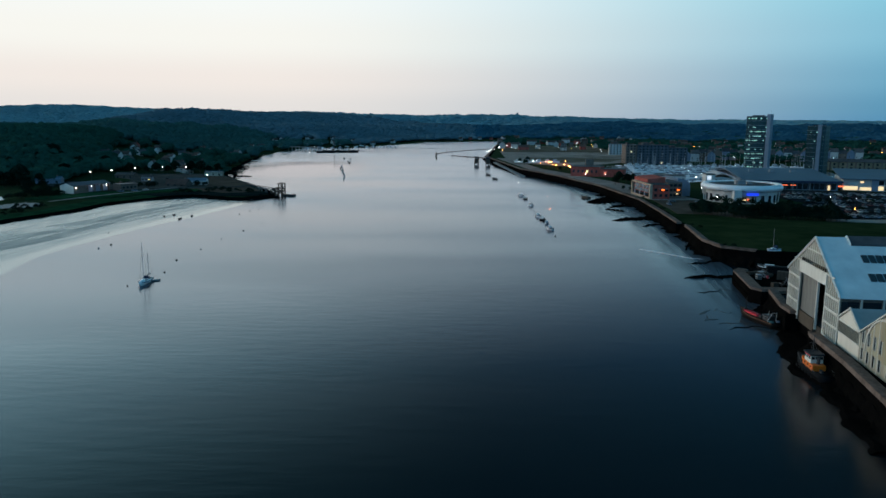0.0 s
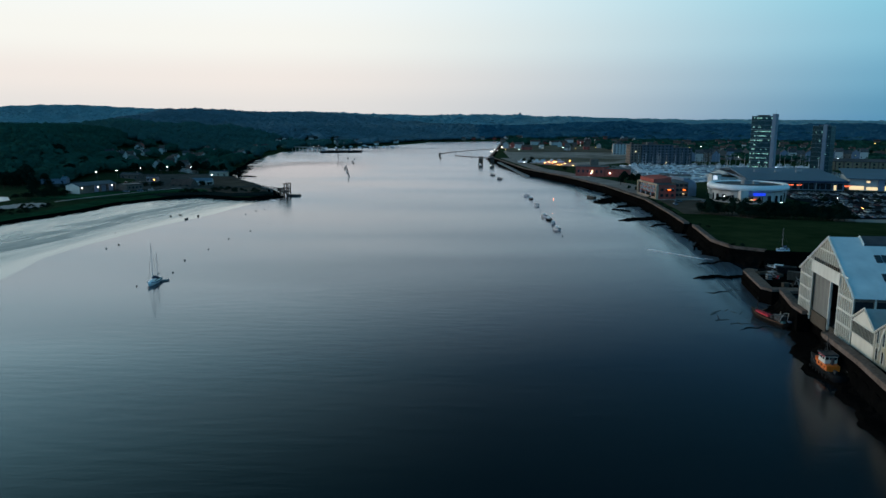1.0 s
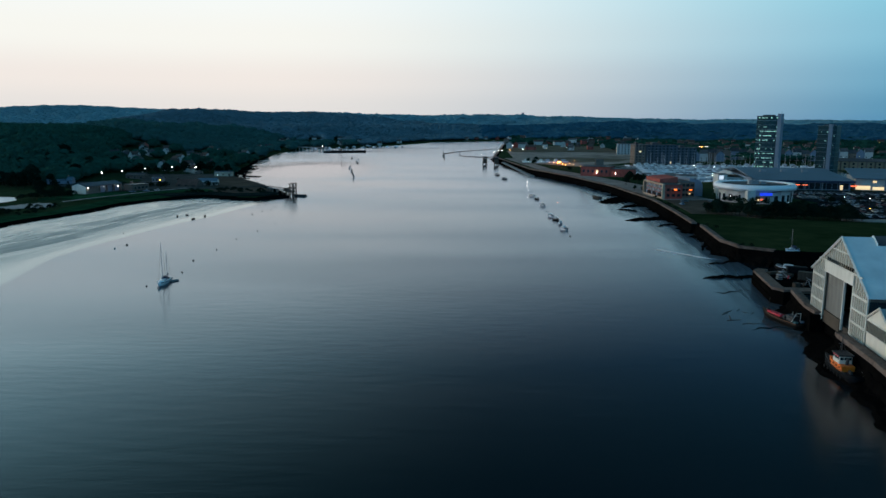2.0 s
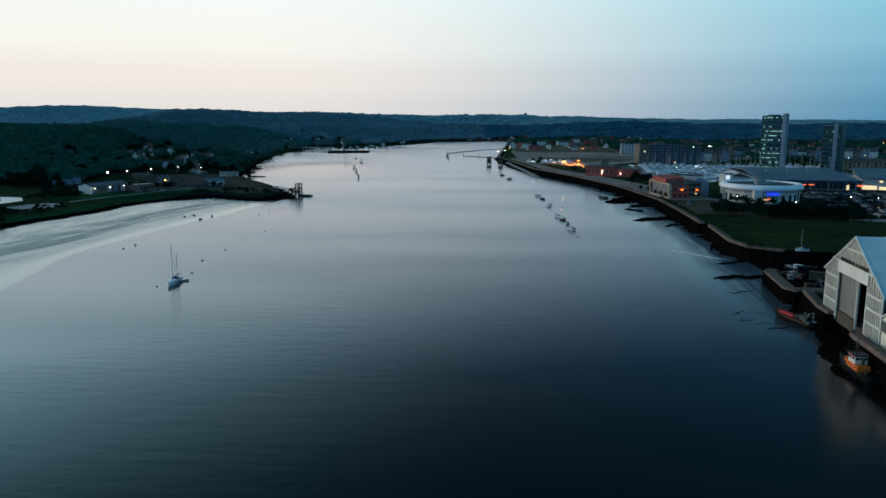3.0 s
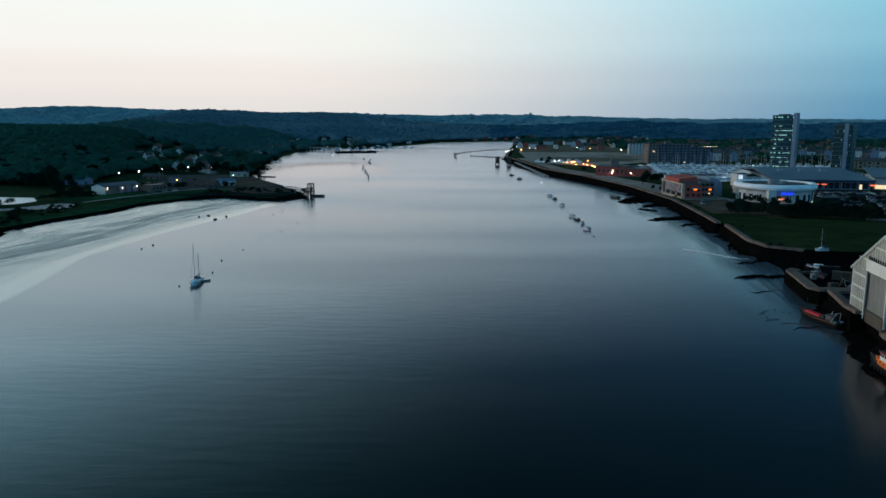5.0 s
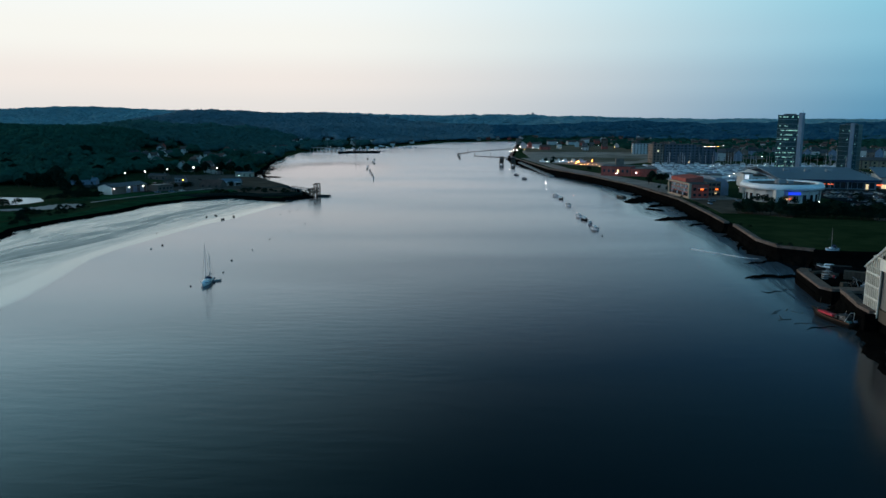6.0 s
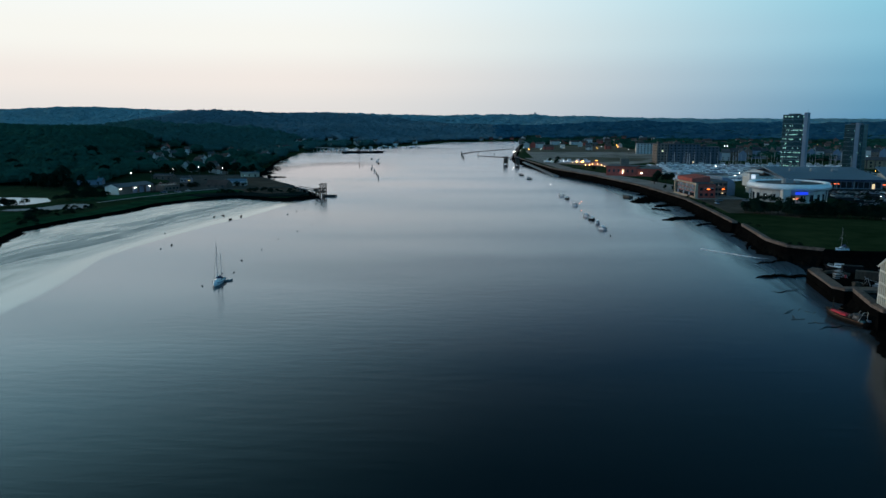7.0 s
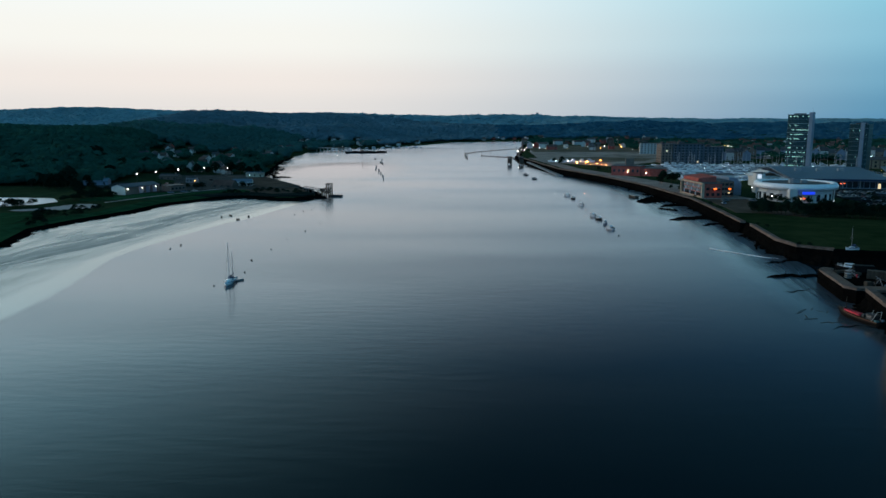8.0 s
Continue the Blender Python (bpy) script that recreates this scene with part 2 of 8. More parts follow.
LEAF = mat("dark_foliage", (0.009, 0.021, 0.014), 0.9, var=0.45, scale=0.35, bump=0.6, bump_scale=1.2, spec=0.0, rand=0.2)
LEAF2 = mat("olive_foliage", (0.012, 0.023, 0.013), 0.9, var=0.4, scale=0.5, bump=0.6, bump_scale=1.5, spec=0.0, rand=0.25)
BARK = mat("bark", (0.06, 0.045, 0.03), 0.9, spec=0.1, var=0.3, scale=4, bump=0.4)
QUAY = mat("quay_stone", (0.12, 0.088, 0.073), 0.9, spec=0.0, color2=(0.255, 0.19, 0.16), scale=0.8, bump=0.4, bump_scale=2)
# weed stain set darker than real weed, so walls and feet read near black
WEED = mat("near_black_weedy_stone", (0.003, 0.003, 0.003), 0.85, spec=0.0, color2=(0.007, 0.0065, 0.006), scale=0.6, bump=0.5, bump_scale=2)
PAVE = mat("worn_paving", (0.235, 0.195, 0.175), 0.9, spec=0.0, color2=(0.39, 0.325, 0.285), scale=0.5, bump=0.2)
ASPHALT = mat("asphalt", (0.026, 0.027, 0.03), 0.9, spec=0.0, var=0.3, scale=0.6, bump=0.2)
EARTH = mat("bare_earth", (0.19, 0.165, 0.135), 0.95, spec=0.0, color2=(0.46, 0.38, 0.33), scale=0.06, bump=0.3)
FIELD = mat("dry_rough_grass", (0.095, 0.085, 0.06), 0.95, spec=0.0, color2=(0.22, 0.18, 0.135), scale=0.03, bump=0.3)
SCRUB = mat("dark_scrub", (0.010, 0.020, 0.019), 0.95, spec=0.0, color2=(0.022, 0.034, 0.030), scale=0.3, bump=0.5)
SPITE = mat("damp_brown_earth", (0.07, 0.058, 0.046), 0.95, spec=0.0, color2=(0.135, 0.108, 0.085), scale=0.12, bump=0.4)
GRAVEL = mat("damp_gravel", (0.055, 0.06, 0.058), 0.95, spec=0.0, color2=(0.10, 0.10, 0.092), scale=0.15, bump=0.3)
GREYTIM = mat("silvered_timber", (0.15, 0.145, 0.14), 0.85, spec=0.1, color2=(0.26, 0.25, 0.24), scale=1.5, stretch=(1, 1, 0.2), bump=0.3)
WHITE = mat("white_painted_sheet", (0.72, 0.66, 0.56), 0.55, var=0.16, scale=0.7, color2=(0.85, 0.805, 0.715), stretch=(1, 1, 0.25), bump=0.05)
# a brighter cream than WHITE, for the small shed's gable and the wheelhouse
BRIGHT_CREAM = mat("bright_cream_paint", (0.80, 0.72, 0.60), 0.6, var=0.1, scale=0.7, color2=(0.86, 0.79, 0.68), stretch=(1, 1, 0.25))
CREAM = mat("stained_cream_cladding", (0.34, 0.29, 0.21), 0.65, color2=(0.60, 0.52, 0.40), scale=0.9, stretch=(1, 1, 0.2), bump=0.08)
TAN = mat("rusty_cream_cladding", (0.34, 0.27, 0.16), 0.7, color2=(0.52, 0.45, 0.31), scale=0.5, stretch=(1, 1, 0.2), bump=0.08)
ROOFG = mat("grey_green_sheet_roof", (0.27, 0.315, 0.315), 0.55, color2=(0.40, 0.435, 0.425), scale=0.3, spec=0.3, bump=0.05)
ROOFM = mat("pale_metal_roof", (0.69, 0.79, 0.80), 0.4, color2=(0.80, 0.865, 0.855), spec=0.8, scale=0.3, bump=0.05)
ROOFB = mat("blue_grey_roof", (0.08, 0.135, 0.18), 0.55, color2=(0.13, 0.20, 0.255), scale=0.15, bump=0.05)
SLATE = mat("slate_roof", (0.06, 0.062, 0.07), 0.6, spec=0.1, var=0.3, color2=(0.11, 0.105, 0.105), scale=0.4, rand=0.3)
TILE = mat("brown_tile_roof", (0.085, 0.058, 0.05), 0.75, spec=0.1, color2=(0.14, 0.09, 0.075), scale=0.4, rand=0.4)
BRICK = mat("brown_brick", (0.14, 0.108, 0.09), 0.85, spec=0.1, color2=(0.23, 0.18, 0.15), scale=0.7, bump=0.15, rand=0.3)
REDBRICK = mat("red_brick", (0.37, 0.078, 0.06), 0.85, spec=0.1, color2=(0.50, 0.13, 0.10), scale=0.6, bump=0.15)
RENDER = mat("pale_render", (0.55, 0.53, 0.5), 0.8, spec=0.1, var=0.15, scale=0.5, rand=0.3)
PEACH = mat("tan_stone", (0.46, 0.33, 0.23), 0.8, spec=0.1, color2=(0.60, 0.45, 0.33), scale=0.5)
CONC = mat("concrete", (0.3, 0.3, 0.29), 0.85, spec=0.1, var=0.2, scale=0.6, bump=0.15)
DARK = mat("dark_steel", (0.03, 0.032, 0.035), 0.5, var=0.3, scale=1.5)
BLACK = mat("tarred_hull", (0.012, 0.012, 0.013), 0.65, var=0.3, scale=1.5, spec=0.05)
TIMBER = mat("weathered_timber", (0.05, 0.042, 0.034), 0.85, spec=0.1, color2=(0.1, 0.085, 0.07), scale=1.5, stretch=(1, 1, 0.2), bump=0.4)
GLASS = mat("dark_glass", (0.02, 0.028, 0.033), 0.08, var=0.3, scale=0.3, spec=0.8, rough_var=0.03)
GLASSG = mat("green_tinted_glass", (0.012, 0.055, 0.062), 0.3, var=0.3, scale=0.3, spec=0.3, rough_var=0.03)
GREYP = mat("grey_paint", (0.25, 0.26, 0.27), 0.5, var=0.15, scale=0.8)
ROOFD = mat("dark_blue_sheet_roof", (0.045, 0.075, 0.10), 0.55, color2=(0.07, 0.105, 0.135), scale=0.3, spec=0.2)
DOORG = mat("grimy_grey_sheeting", (0.19, 0.18, 0.165), 0.7, color2=(0.30, 0.285, 0.255), scale=0.6, stretch=(1, 1, 0.2), spec=0.1)
BLUEP = mat("blue_grey_panel", (0.16, 0.21, 0.28), 0.45, var=0.15, scale=0.4)
ORANGE = mat("orange_paint", (0.85, 0.17, 0.012), 0.45, var=0.15, scale=2)
RED = mat("red_paint", (0.66, 0.035, 0.05), 0.45, var=0.2, scale=2)
HULLW = mat("white_gelcoat", (0.82, 0.83, 0.84), 0.3, var=0.08, scale=1.5)
HULLB = mat("dark_brown_hull", (0.014, 0.010, 0.008), 0.7, var=0.3, scale=1.5, spec=0.1)
RUST = mat("faded_orange_paint", (0.17, 0.07, 0.04), 0.7, var=0.3, scale=2, spec=0.2)
NAVY = mat("navy_canvas", (0.02, 0.035, 0.08), 0.8, var=0.2, scale=2)
ALU = mat("aluminium_spar", (0.5, 0.5, 0.5), 0.35, metal=0.7, var=0.1, scale=2)
RUBBER = mat("black_rubber", (0.014, 0.014, 0.014), 0.85, var=0.2, scale=3, spec=0.05)
TEALP = mat("teal_tarpaulin", (0.03, 0.13, 0.15), 0.6, var=0.3, scale=1)
LIT_W = glow("white_lamp", (1.0, 0.93, 0.8), 40)
LIT_O = glow("sodium_lamp", (1.0, 0.22, 0.03), 60)
LIT_Q = glow("river_walk_lamp", (1.0, 0.25, 0.05), 100)
LIT_G = glow("lit_office_window", (0.5, 0.95, 0.75), 0.8)
LIT_Y = glow("lit_window", (1.0, 0.72, 0.38), 1.0)
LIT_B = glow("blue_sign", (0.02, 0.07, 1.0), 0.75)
LIT_P = glow("orange_porch_lamp", (1.0, 0.17, 0.02), 3.0)
LIT_R = glow("red_shop_sign", (1.0, 0.16, 0.06), 2.0)
# FAR, HILL, EAST and MID have distance haze mixed into their leaf colour
LEAF_FAR = leafy("haze_tinted_far_wood", (0.19, 0.365, 0.41), 0.2, 0.02)
LEAF_HILL = leafy("haze_tinted_hill_wood", (0.125, 0.212, 0.25), 0.3, 0.03)
LEAF_EAST = leafy("haze_tinted_east_wood", (0.036, 0.125, 0.185), 0.25, 0.03)
LEAF_MID = leafy("haze_tinted_mid_wood", (0.05, 0.132, 0.122), 0.25, 0.04)
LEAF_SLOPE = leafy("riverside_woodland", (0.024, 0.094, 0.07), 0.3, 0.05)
BANKG = mat("bank_grass", (0.02, 0.066, 0.03), 0.95, var=0.5, scale=0.2, spec=0.0, bump=0.3, bump_scale=1.5)
LIT_S = glow("bay_lamp", (1.0, 0.93, 0.8), 22)
LIT_SHOP = glow("lit_shopfront", (1.0, 0.72, 0.38), 1.0)

# ---- mesh helpers ----
def box(bm, c, s, rz=0.0, bevel=0.0):
    """A box of size s standing on c (the middle of its foot), turned rz radians."""
    m = Matrix.Translation((c[0], c[1], c[2] + s[2] / 2)) @ Matrix.Rotation(rz, 4, "Z") @ Matrix.Diagonal((*s, 1))
    r = bmesh.ops.create_cube(bm, size=1, matrix=m)
    if bevel:
        ed = {e for v in r["verts"] for e in v.link_edges}
        bmesh.ops.bevel(bm, geom=list(ed), offset=bevel, segments=1, affect="EDGES")
    return r["verts"]


def rod(bm, a, b, r0, r1=None, n=8):
    """A round bar from a to b."""
    a, b = Vector(a), Vector(b)
    d = b - a
    m = Matrix.Translation((a + b) / 2) @ d.to_track_quat("Z", "Y").to_matrix().to_4x4()
    return bmesh.ops.create_cone(bm, cap_ends=True, segments=n, radius1=r0, radius2=r0 if r1 is None else r1, depth=d.length, matrix=m)["verts"]


def ball(bm, c, r, sub=1, squash=1.0):
    return bmesh.ops.create_icosphere(bm, subdivisions=sub, radius=r, matrix=Matrix.Translation(c) @ Matrix.Diagonal((1, 1, squash, 1)))["verts"]


def prism(bm, poly, z0, z1):
    """A flat outline raised from z0 to z1 (each a number or a list, one a corner)."""
    n = len(poly)
    z0 = [z0] * n if not hasattr(z0, "__len__") else z0
    z1 = [z1] * n if not hasattr(z1, "__len__") else z1
    lo = [bm.verts.new((*p, z)) for p, z in zip(poly, z0)]
    hi = [bm.verts.new((*p, z)) for p, z in zip(poly, z1)]
    bm.faces.new(hi)
    bm.faces.new(lo[::-1])
    for i in range(n):
        j = (i + 1) % n
        bm.faces.new((lo[i], lo[j], hi[j], hi[i]))


def slab(bm, pts, thick):
    """A sheet through the given corners in space, made thick along its normal, downwards."""
    pts = [Vector(p) for p in pts]
    nrm = (pts[1] - pts[0]).cross(pts[2] - pts[0]).normalized()
    if nrm.z < 0:
        nrm = -nrm
    top = [bm.verts.new(p) for p in pts]
    bot = [bm.verts.new(p - nrm * thick) for p in pts]
    bm.faces.new(top)
    bm.faces.new(bot[::-1])
    for i in range(len(pts)):
        j = (i + 1) % len(pts)
        bm.faces.new((top[j], top[i], bot[i], bot[j]))


def mesh_of(name, bm, material, smooth=False):
    bmesh.ops.recalc_face_normals(bm, faces=bm.faces)
    me = bpy.data.meshes.new(name)
    bm.to_mesh(me)
    bm.free()
    for m in material if isinstance(material, (list, tuple)) else (material,):
        me.materials.append(m)
    if smooth:
        me.polygons.foreach_set("use_smooth", [True] * len(me.polygons))
    return me


def part(name, bm, material, parent, label="", smooth=False):
    """Links bm as one mesh under a thing or a part, in the thing's own axes."""
    ob = new(name, mesh_of(name, bm, material, smooth))
    ob.parent = parent
    if label:
        ob["label"] = label
    return ob


def B():
    return bmesh.new()


def quick(name, parent, material, label="", boxes=(), rods=()):
    """A part of boxes (centre of foot, size) and bars."""
    bm = B()
    for b in boxes:
        box(bm, *b)
    for r in rods:
        rod(bm, *r)
    return part(name, bm, material, parent, label)


def thing(name, x, y, z, rz=0.0, label="", category="", group=""):
    ob = new(name)
    ob.empty_display_size = 0.5
    ob.matrix_basis = pose(x, y, z, 0, 0, rz)
    return tagged(ob, label, category, group)


def face_up(ob):
    """Turns the faces of an open sheet to the sky."""
    for f in ob.data.polygons:
        if f.normal.z < 0:
            f.flip()
    ob.data.update()
    return ob


def structure(name, bm, material, label, category="", kind="structure"):
    return tagged(new(name, mesh_of(name, bm, material)), label, category, kind=kind)


def grid_mesh(name, xs, ys, zs, material):
    """A sheet of quads over the given stations."""
    nx, ny = len(xs), len(ys)
    v = np.stack([np.tile(xs, ny), np.repeat(ys, nx), zs.ravel()], 1)
    i = (np.arange(ny - 1)[:, None] * nx + np.arange(nx - 1)[None]).ravel()
    f = np.stack([i, i + 1, i + nx + 1, i + nx], 1)
    me = bpy.data.meshes.new(name)
    me.from_pydata(v.tolist(), [], f.tolist())
    me.materials.append(material)
    me.polygons.foreach_set("use_smooth", [True] * len(f))
    return new(name, me)


def sstep(a, b, x):
    t = np.clip((x - a) / (b - a), 0, 1)
    return t * t * (3 - 2 * t)


def seg_dist(px, py, line):
    """Distance of points from a polyline."""
    d = np.full(px.shape, 1e9)
    for (ax, ay), (bx, by) in zip(line[:-1], line[1:]):
        ex, ey = bx - ax, by - ay
        t = np.clip(((px - ax) * ex + (py - ay) * ey) / (ex * ex + ey * ey), 0, 1)
        d = np.minimum(d, np.hypot(px - ax - t * ex, py - ay - t * ey))
    return d


def inside(px, py, poly):
    r = np.zeros(px.shape, bool)
    for (ax, ay), (bx, by) in zip(poly, poly[1:] + poly[:1]):
        c = (ay > py) != (by > py)
        with np.errstate(divide="ignore", invalid="ignore"):
            r ^= c & (px < (bx - ax) * (py - ay) / (by - ay) + ax)
    return r


def wave(x, y, s, seed):
    """Smooth unevenness from a few sines, about -1 to 1."""
    r = np.random.RandomState(seed)
    z = 0
    for k in range(6):
        a, f, p = r.uniform(0, 6.28), r.uniform(0.6, 1.9) / s, r.uniform(0, 6.28)
        z = z + np.sin((x * np.cos(a) + y * np.sin(a)) * f * 6.28 + p)
    return z / 3.2

# ---- the land: river, banks, hills ----
BANK_WEST = [(-150, -600), (-190, 100), (-211, 294), (-225, 338), (-220.5, 368), (-209, 408), (-205.5, 446), (-187, 481), (-168, 494),
             (-147, 479), (-132, 480), (-119, 497), (-126, 520), (-142, 559), (-192, 647), (-213, 699), (-258, 941), (-268, 1043),
             (-282, 1232), (-258, 1390), (-171, 1430), (-110, 1600), (-56, 1791), (100, 1900), (150, 1890)]
QUAY_EAST = [(150, 1780), (85, 1450), (60, 1150), (47, 1000), (48, 952), (69, 734), (93, 646), (111, 547), (117, 450), (113, 390), (109, 346)]
QUAY_NEAR = [(110, 337), (104, 294), (106, 279), (116, 271), (128, 267), (210, 262)]
RIVER = BANK_WEST + QUAY_EAST + QUAY_NEAR + [(210, 244), (130, 236), (92, 205), (91, 189), (87.5, 156), (80, 125), (74, 95), (60, 0), (30, -600)]


LAGOON = [(-420, 500), (-345, 496), (-300, 490), (-282, 464), (-284, 442), (-302, 430), (-420, 425)]


def land_height(x, y):
    d = seg_dist(x, y, RIVER + RIVER[:1])
    d = np.where(inside(x, y, RIVER), -d, d)
    e = seg_dist(x, y, LAGOON + LAGOON[:1])
    e = np.where(inside(x, y, LAGOON), -e, e)
    d = np.where(x < -240, np.minimum(d, e + 1), d)
    west = 2.6 * sstep(-1, 9, d) + 0.6 * wave(x, y, 60, 3) * sstep(2, 20, d)
    # a near slope, a ridge that ends in a side valley, and a long hill far behind
    near = 30 * sstep(60, 240, d) * (1 + 0.12 * wave(x, y, 300, 5)) * (1 - 0.85 * sstep(-640, -860, x) * sstep(950, 1350, y))
    ridge = 31 * sstep(280, 520, d) * (1 + 0.08 * wave(x, y, 600, 6)) * sstep(-0.535, -0.375, x / np.maximum(y, 1200)) * sstep(1000, 1450, y) * (1 - sstep(2350, 2900, y) * sstep(-650, -850, x))
    rise = (near + ridge) * sstep(380, 700, y + 0.25 * (-x - 250)) * (1 - 0.1 * sstep(-500, -100, x))
    west = west + rise + (80 + 19 * np.exp(-((x + 1850) / 330) ** 2)) * np.exp(-((y - 3500) / 520) ** 2) * sstep(-700, -1400, x)
    east = 5.3 * sstep(1.0, 6.0, d) + 34 * sstep(1650, 2300, y) * (1 + 0.12 * wave(x, y, 500, 8)) + 11 * sstep(2600, 3700, y)
    k = sstep(-150, 450, x - 0.35 * np.maximum(0, y - 1500))
    k = np.where((y < 1800) & (x > 20), 1.0, np.where((y < 1500) & (x < -60), 0.0, k))
    z = west * (1 - k) + east * k
    return np.where(d < -0.5, -2.5, z - 0.4)


def stations(*spans):
    out = []
    for a, b, s in spans:
        out += list(np.arange(a, b, s))
    return np.array(out + [spans[-1][1]], float)


XS = stations((-3600, -700, 60), (-700, -330, 20), (-330, -100, 4), (-100, 40, 20), (40, 160, 4), (160, 500, 20), (500, 3800, 60))
YS = stations((-600, 80, 40), (80, 230, 8), (230, 720, 4.5), (720, 1500, 12), (1500, 2600, 30), (2600, 4980, 60))
GX, GY = np.meshgrid(XS, YS)
ground = tagged(grid_mesh("ground", XS, YS, land_height(GX, GY), GROUND), "rough grass and earth rising to low wooded hills", "ground", kind="structure")

bm = B()
bmesh.ops.create_grid(bm, x_segments=1, y_segments=1, size=1, matrix=Matrix.Translation((0, 2100, 0)) @ Matrix.Diagonal((3600, 2850, 1, 1)))
water = structure("water", bm, WATER, "calm dark tidal river reflecting the dusk sky", "river")


bm = B()
prism(bm, [(x * 1.0, y) for x, y in LAGOON], -0.6, 0.06)
structure("lagoon", bm, STILL, "still pale pool behind the river bank", "pool")


def ribbon(bm, line, offset, z0, z1, out=0.0):
    """A wall along a line: from the line to a parallel, offset metres to its right, z0 to z1; its outer foot stands out metres further out."""
    pts = [Vector(p) for p in line]
    nor = []
    for i, p in enumerate(pts):
        d = (pts[min(i + 1, len(pts) - 1)] - pts[max(i - 1, 0)]).normalized()
        nor.append(Vector((d.y, -d.x)))
    rows = []
    for p, n in zip(pts, nor):
        a, b = p - n * out, p + n * offset
        rows.append([bm.verts.new((a.x, a.y, z0)), bm.verts.new((p.x, p.y, z1)), bm.verts.new((b.x, b.y, z1)), bm.verts.new((b.x, b.y, z0))])
    for r, s in zip(rows[:-1], rows[1:]):
        for k in range(4):
            bm.faces.new((r[k], r[(k + 1) % 4], s[(k + 1) % 4], s[k]))
    bm.faces.new(rows[0])
    bm.faces.new(rows[-1][::-1])


def spread(line, step):
    """Points at even steps along a line."""
    out = []
    for (ax, ay), (bx, by) in zip(line[:-1], line[1:]):
        k = max(1, int(math.hypot(bx - ax, by - ay) / step))
        out += [(ax + (bx - ax) * i / k, ay + (by - ay) * i / k) for i in range(k)]
    return out + [line[-1]]


# the flat beside the west bank: lines along its outer edge, its dry belt and the shore, x by y
FLAT_LINES = [([60, 150, 195, 212, 235, 273, 296, 342, 369, 393, 432, 473, 490], [-122, -138, -141, -142, -146, -154, -153, -147, -142, -135, -129, -124, -118]),
              ([60, 150, 213, 247, 267, 300, 321, 373, 398, 438, 490], [-142, -155, -160, -162, -163, -161, -159, -151, -145, -138, -126]),
              ([60, 250, 276, 305, 352, 383, 428, 490], [-172, -186, -178, -171, -165, -163, -160, -140]),
              ([60, 200, 271, 301, 338, 387, 414, 449, 490], [-186, -200, -198, -192, -186, -179, -174, -167, -155]),
              ([60, 150, 230, 290, 335, 350, 370, 395, 420, 465, 490], [-196, -204, -209, -215, -228, -228, -225, -222, -216, -197, -185])]
bm = B()
uvl = bm.loops.layers.uv.new("shore")
ys = np.arange(60, 491, 5.0)
cols = [np.interp(ys, q[0], q[1]) for q in FLAT_LINES]
rows = []
for i, y in enumerate(ys):
    row = []
    for k in range(29):
        v = k / 28
        x = float(np.interp(v, (0, 0.2, 0.45, 0.68, 1), [c[i] for c in cols]))
        row.append((bm.verts.new((x, y, 0.012 + 0.5 * v ** 1.2 + 0.04 * float(wave(x, y, 30, 4)) * v)), (y, v)))
    rows.append(row)
for r, q in zip(rows[:-1], rows[1:]):
    for k in range(28):
        c = (r[k], r[k + 1], q[k + 1], q[k])
        f = bm.faces.new([w[0] for w in c])
        f.smooth = True
        for lp, w in zip(f.loops, c):
            lp[uvl].uv = w[1]
face_up(structure("mud_bank", bm, FLAT, "wet tidal mud flat with a dark dry belt", "mud"))

# dark weedy rubble along the west waterline
bm = B()
line = spread(BANK_WEST[2:18], 3.0)
rows = []
for i, p in enumerate(line):
    a, b = Vector(line[max(0, i - 1)]), Vector(line[min(len(line) - 1, i + 1)])
    d = (b - a).normalized()
    nrm = Vector((d.y, -d.x))
    j = 0.9 * math.sin(i * 1.7) + 0.7 * math.sin(i * 0.61 + 2)
    low = 0.45 if p[1] > 575 else 1.0
    j += 0.8 * math.sin(i * 3.7 + 1) + 0.6 * math.sin(i * 5.3)
    if low < 1:
        j = 1.6 * j + 1.2 * math.sin(i * 2.9 + 1)
    rows.append([bm.verts.new((p[0] + nrm.x * q * low, p[1] + nrm.y * q * low, z * low)) for q, z in ((-3.0 + 0.7 * j, 1.75), (-1.6 + 0.7 * j, 1.7 + 0.15 * math.sin(i * 2.9)), (0.3, 1.0 + 0.2 * math.sin(i * 2.1)), (2.6 + j, 0.42), (4.2 + 1.4 * j, -0.2))])
for r, s in zip(rows[:-1], rows[1:]):
    for k in range(4):
        bm.faces.new((r[k], r[k + 1], s[k + 1], s[k]))
structure("shore_rubble", bm, WEED, "dark weedy rubble along the waterline", "shore")

# rough grass along the top of the west bank
bm = B()
line = spread(BANK_WEST[2:8], 4.0)
rows = []
for i, p in enumerate(line):
    a, b = Vector(line[max(0, i - 1)]), Vector(line[min(len(line) - 1, i + 1)])
    d = (b - a).normalized()
    row = []
    for q in (-2.2, -5, -9, -14 - 2 * math.sin(i * 0.7)):
        x, y = p[0] + d.y * q, p[1] - d.x * q
        row.append(bm.verts.new((x, y, max(1.6, float(land_height(np.array([x]), np.array([y]))[0])) + 0.2)))
    rows.append(row)
for r, w in zip(rows[:-1], rows[1:]):
    for k in range(3):
        bm.faces.new((r[k], r[k + 1], w[k + 1], w[k]))
face_up(structure("shore_grass", bm, BANKG, "rough green grass along the top of the bank", "grass"))

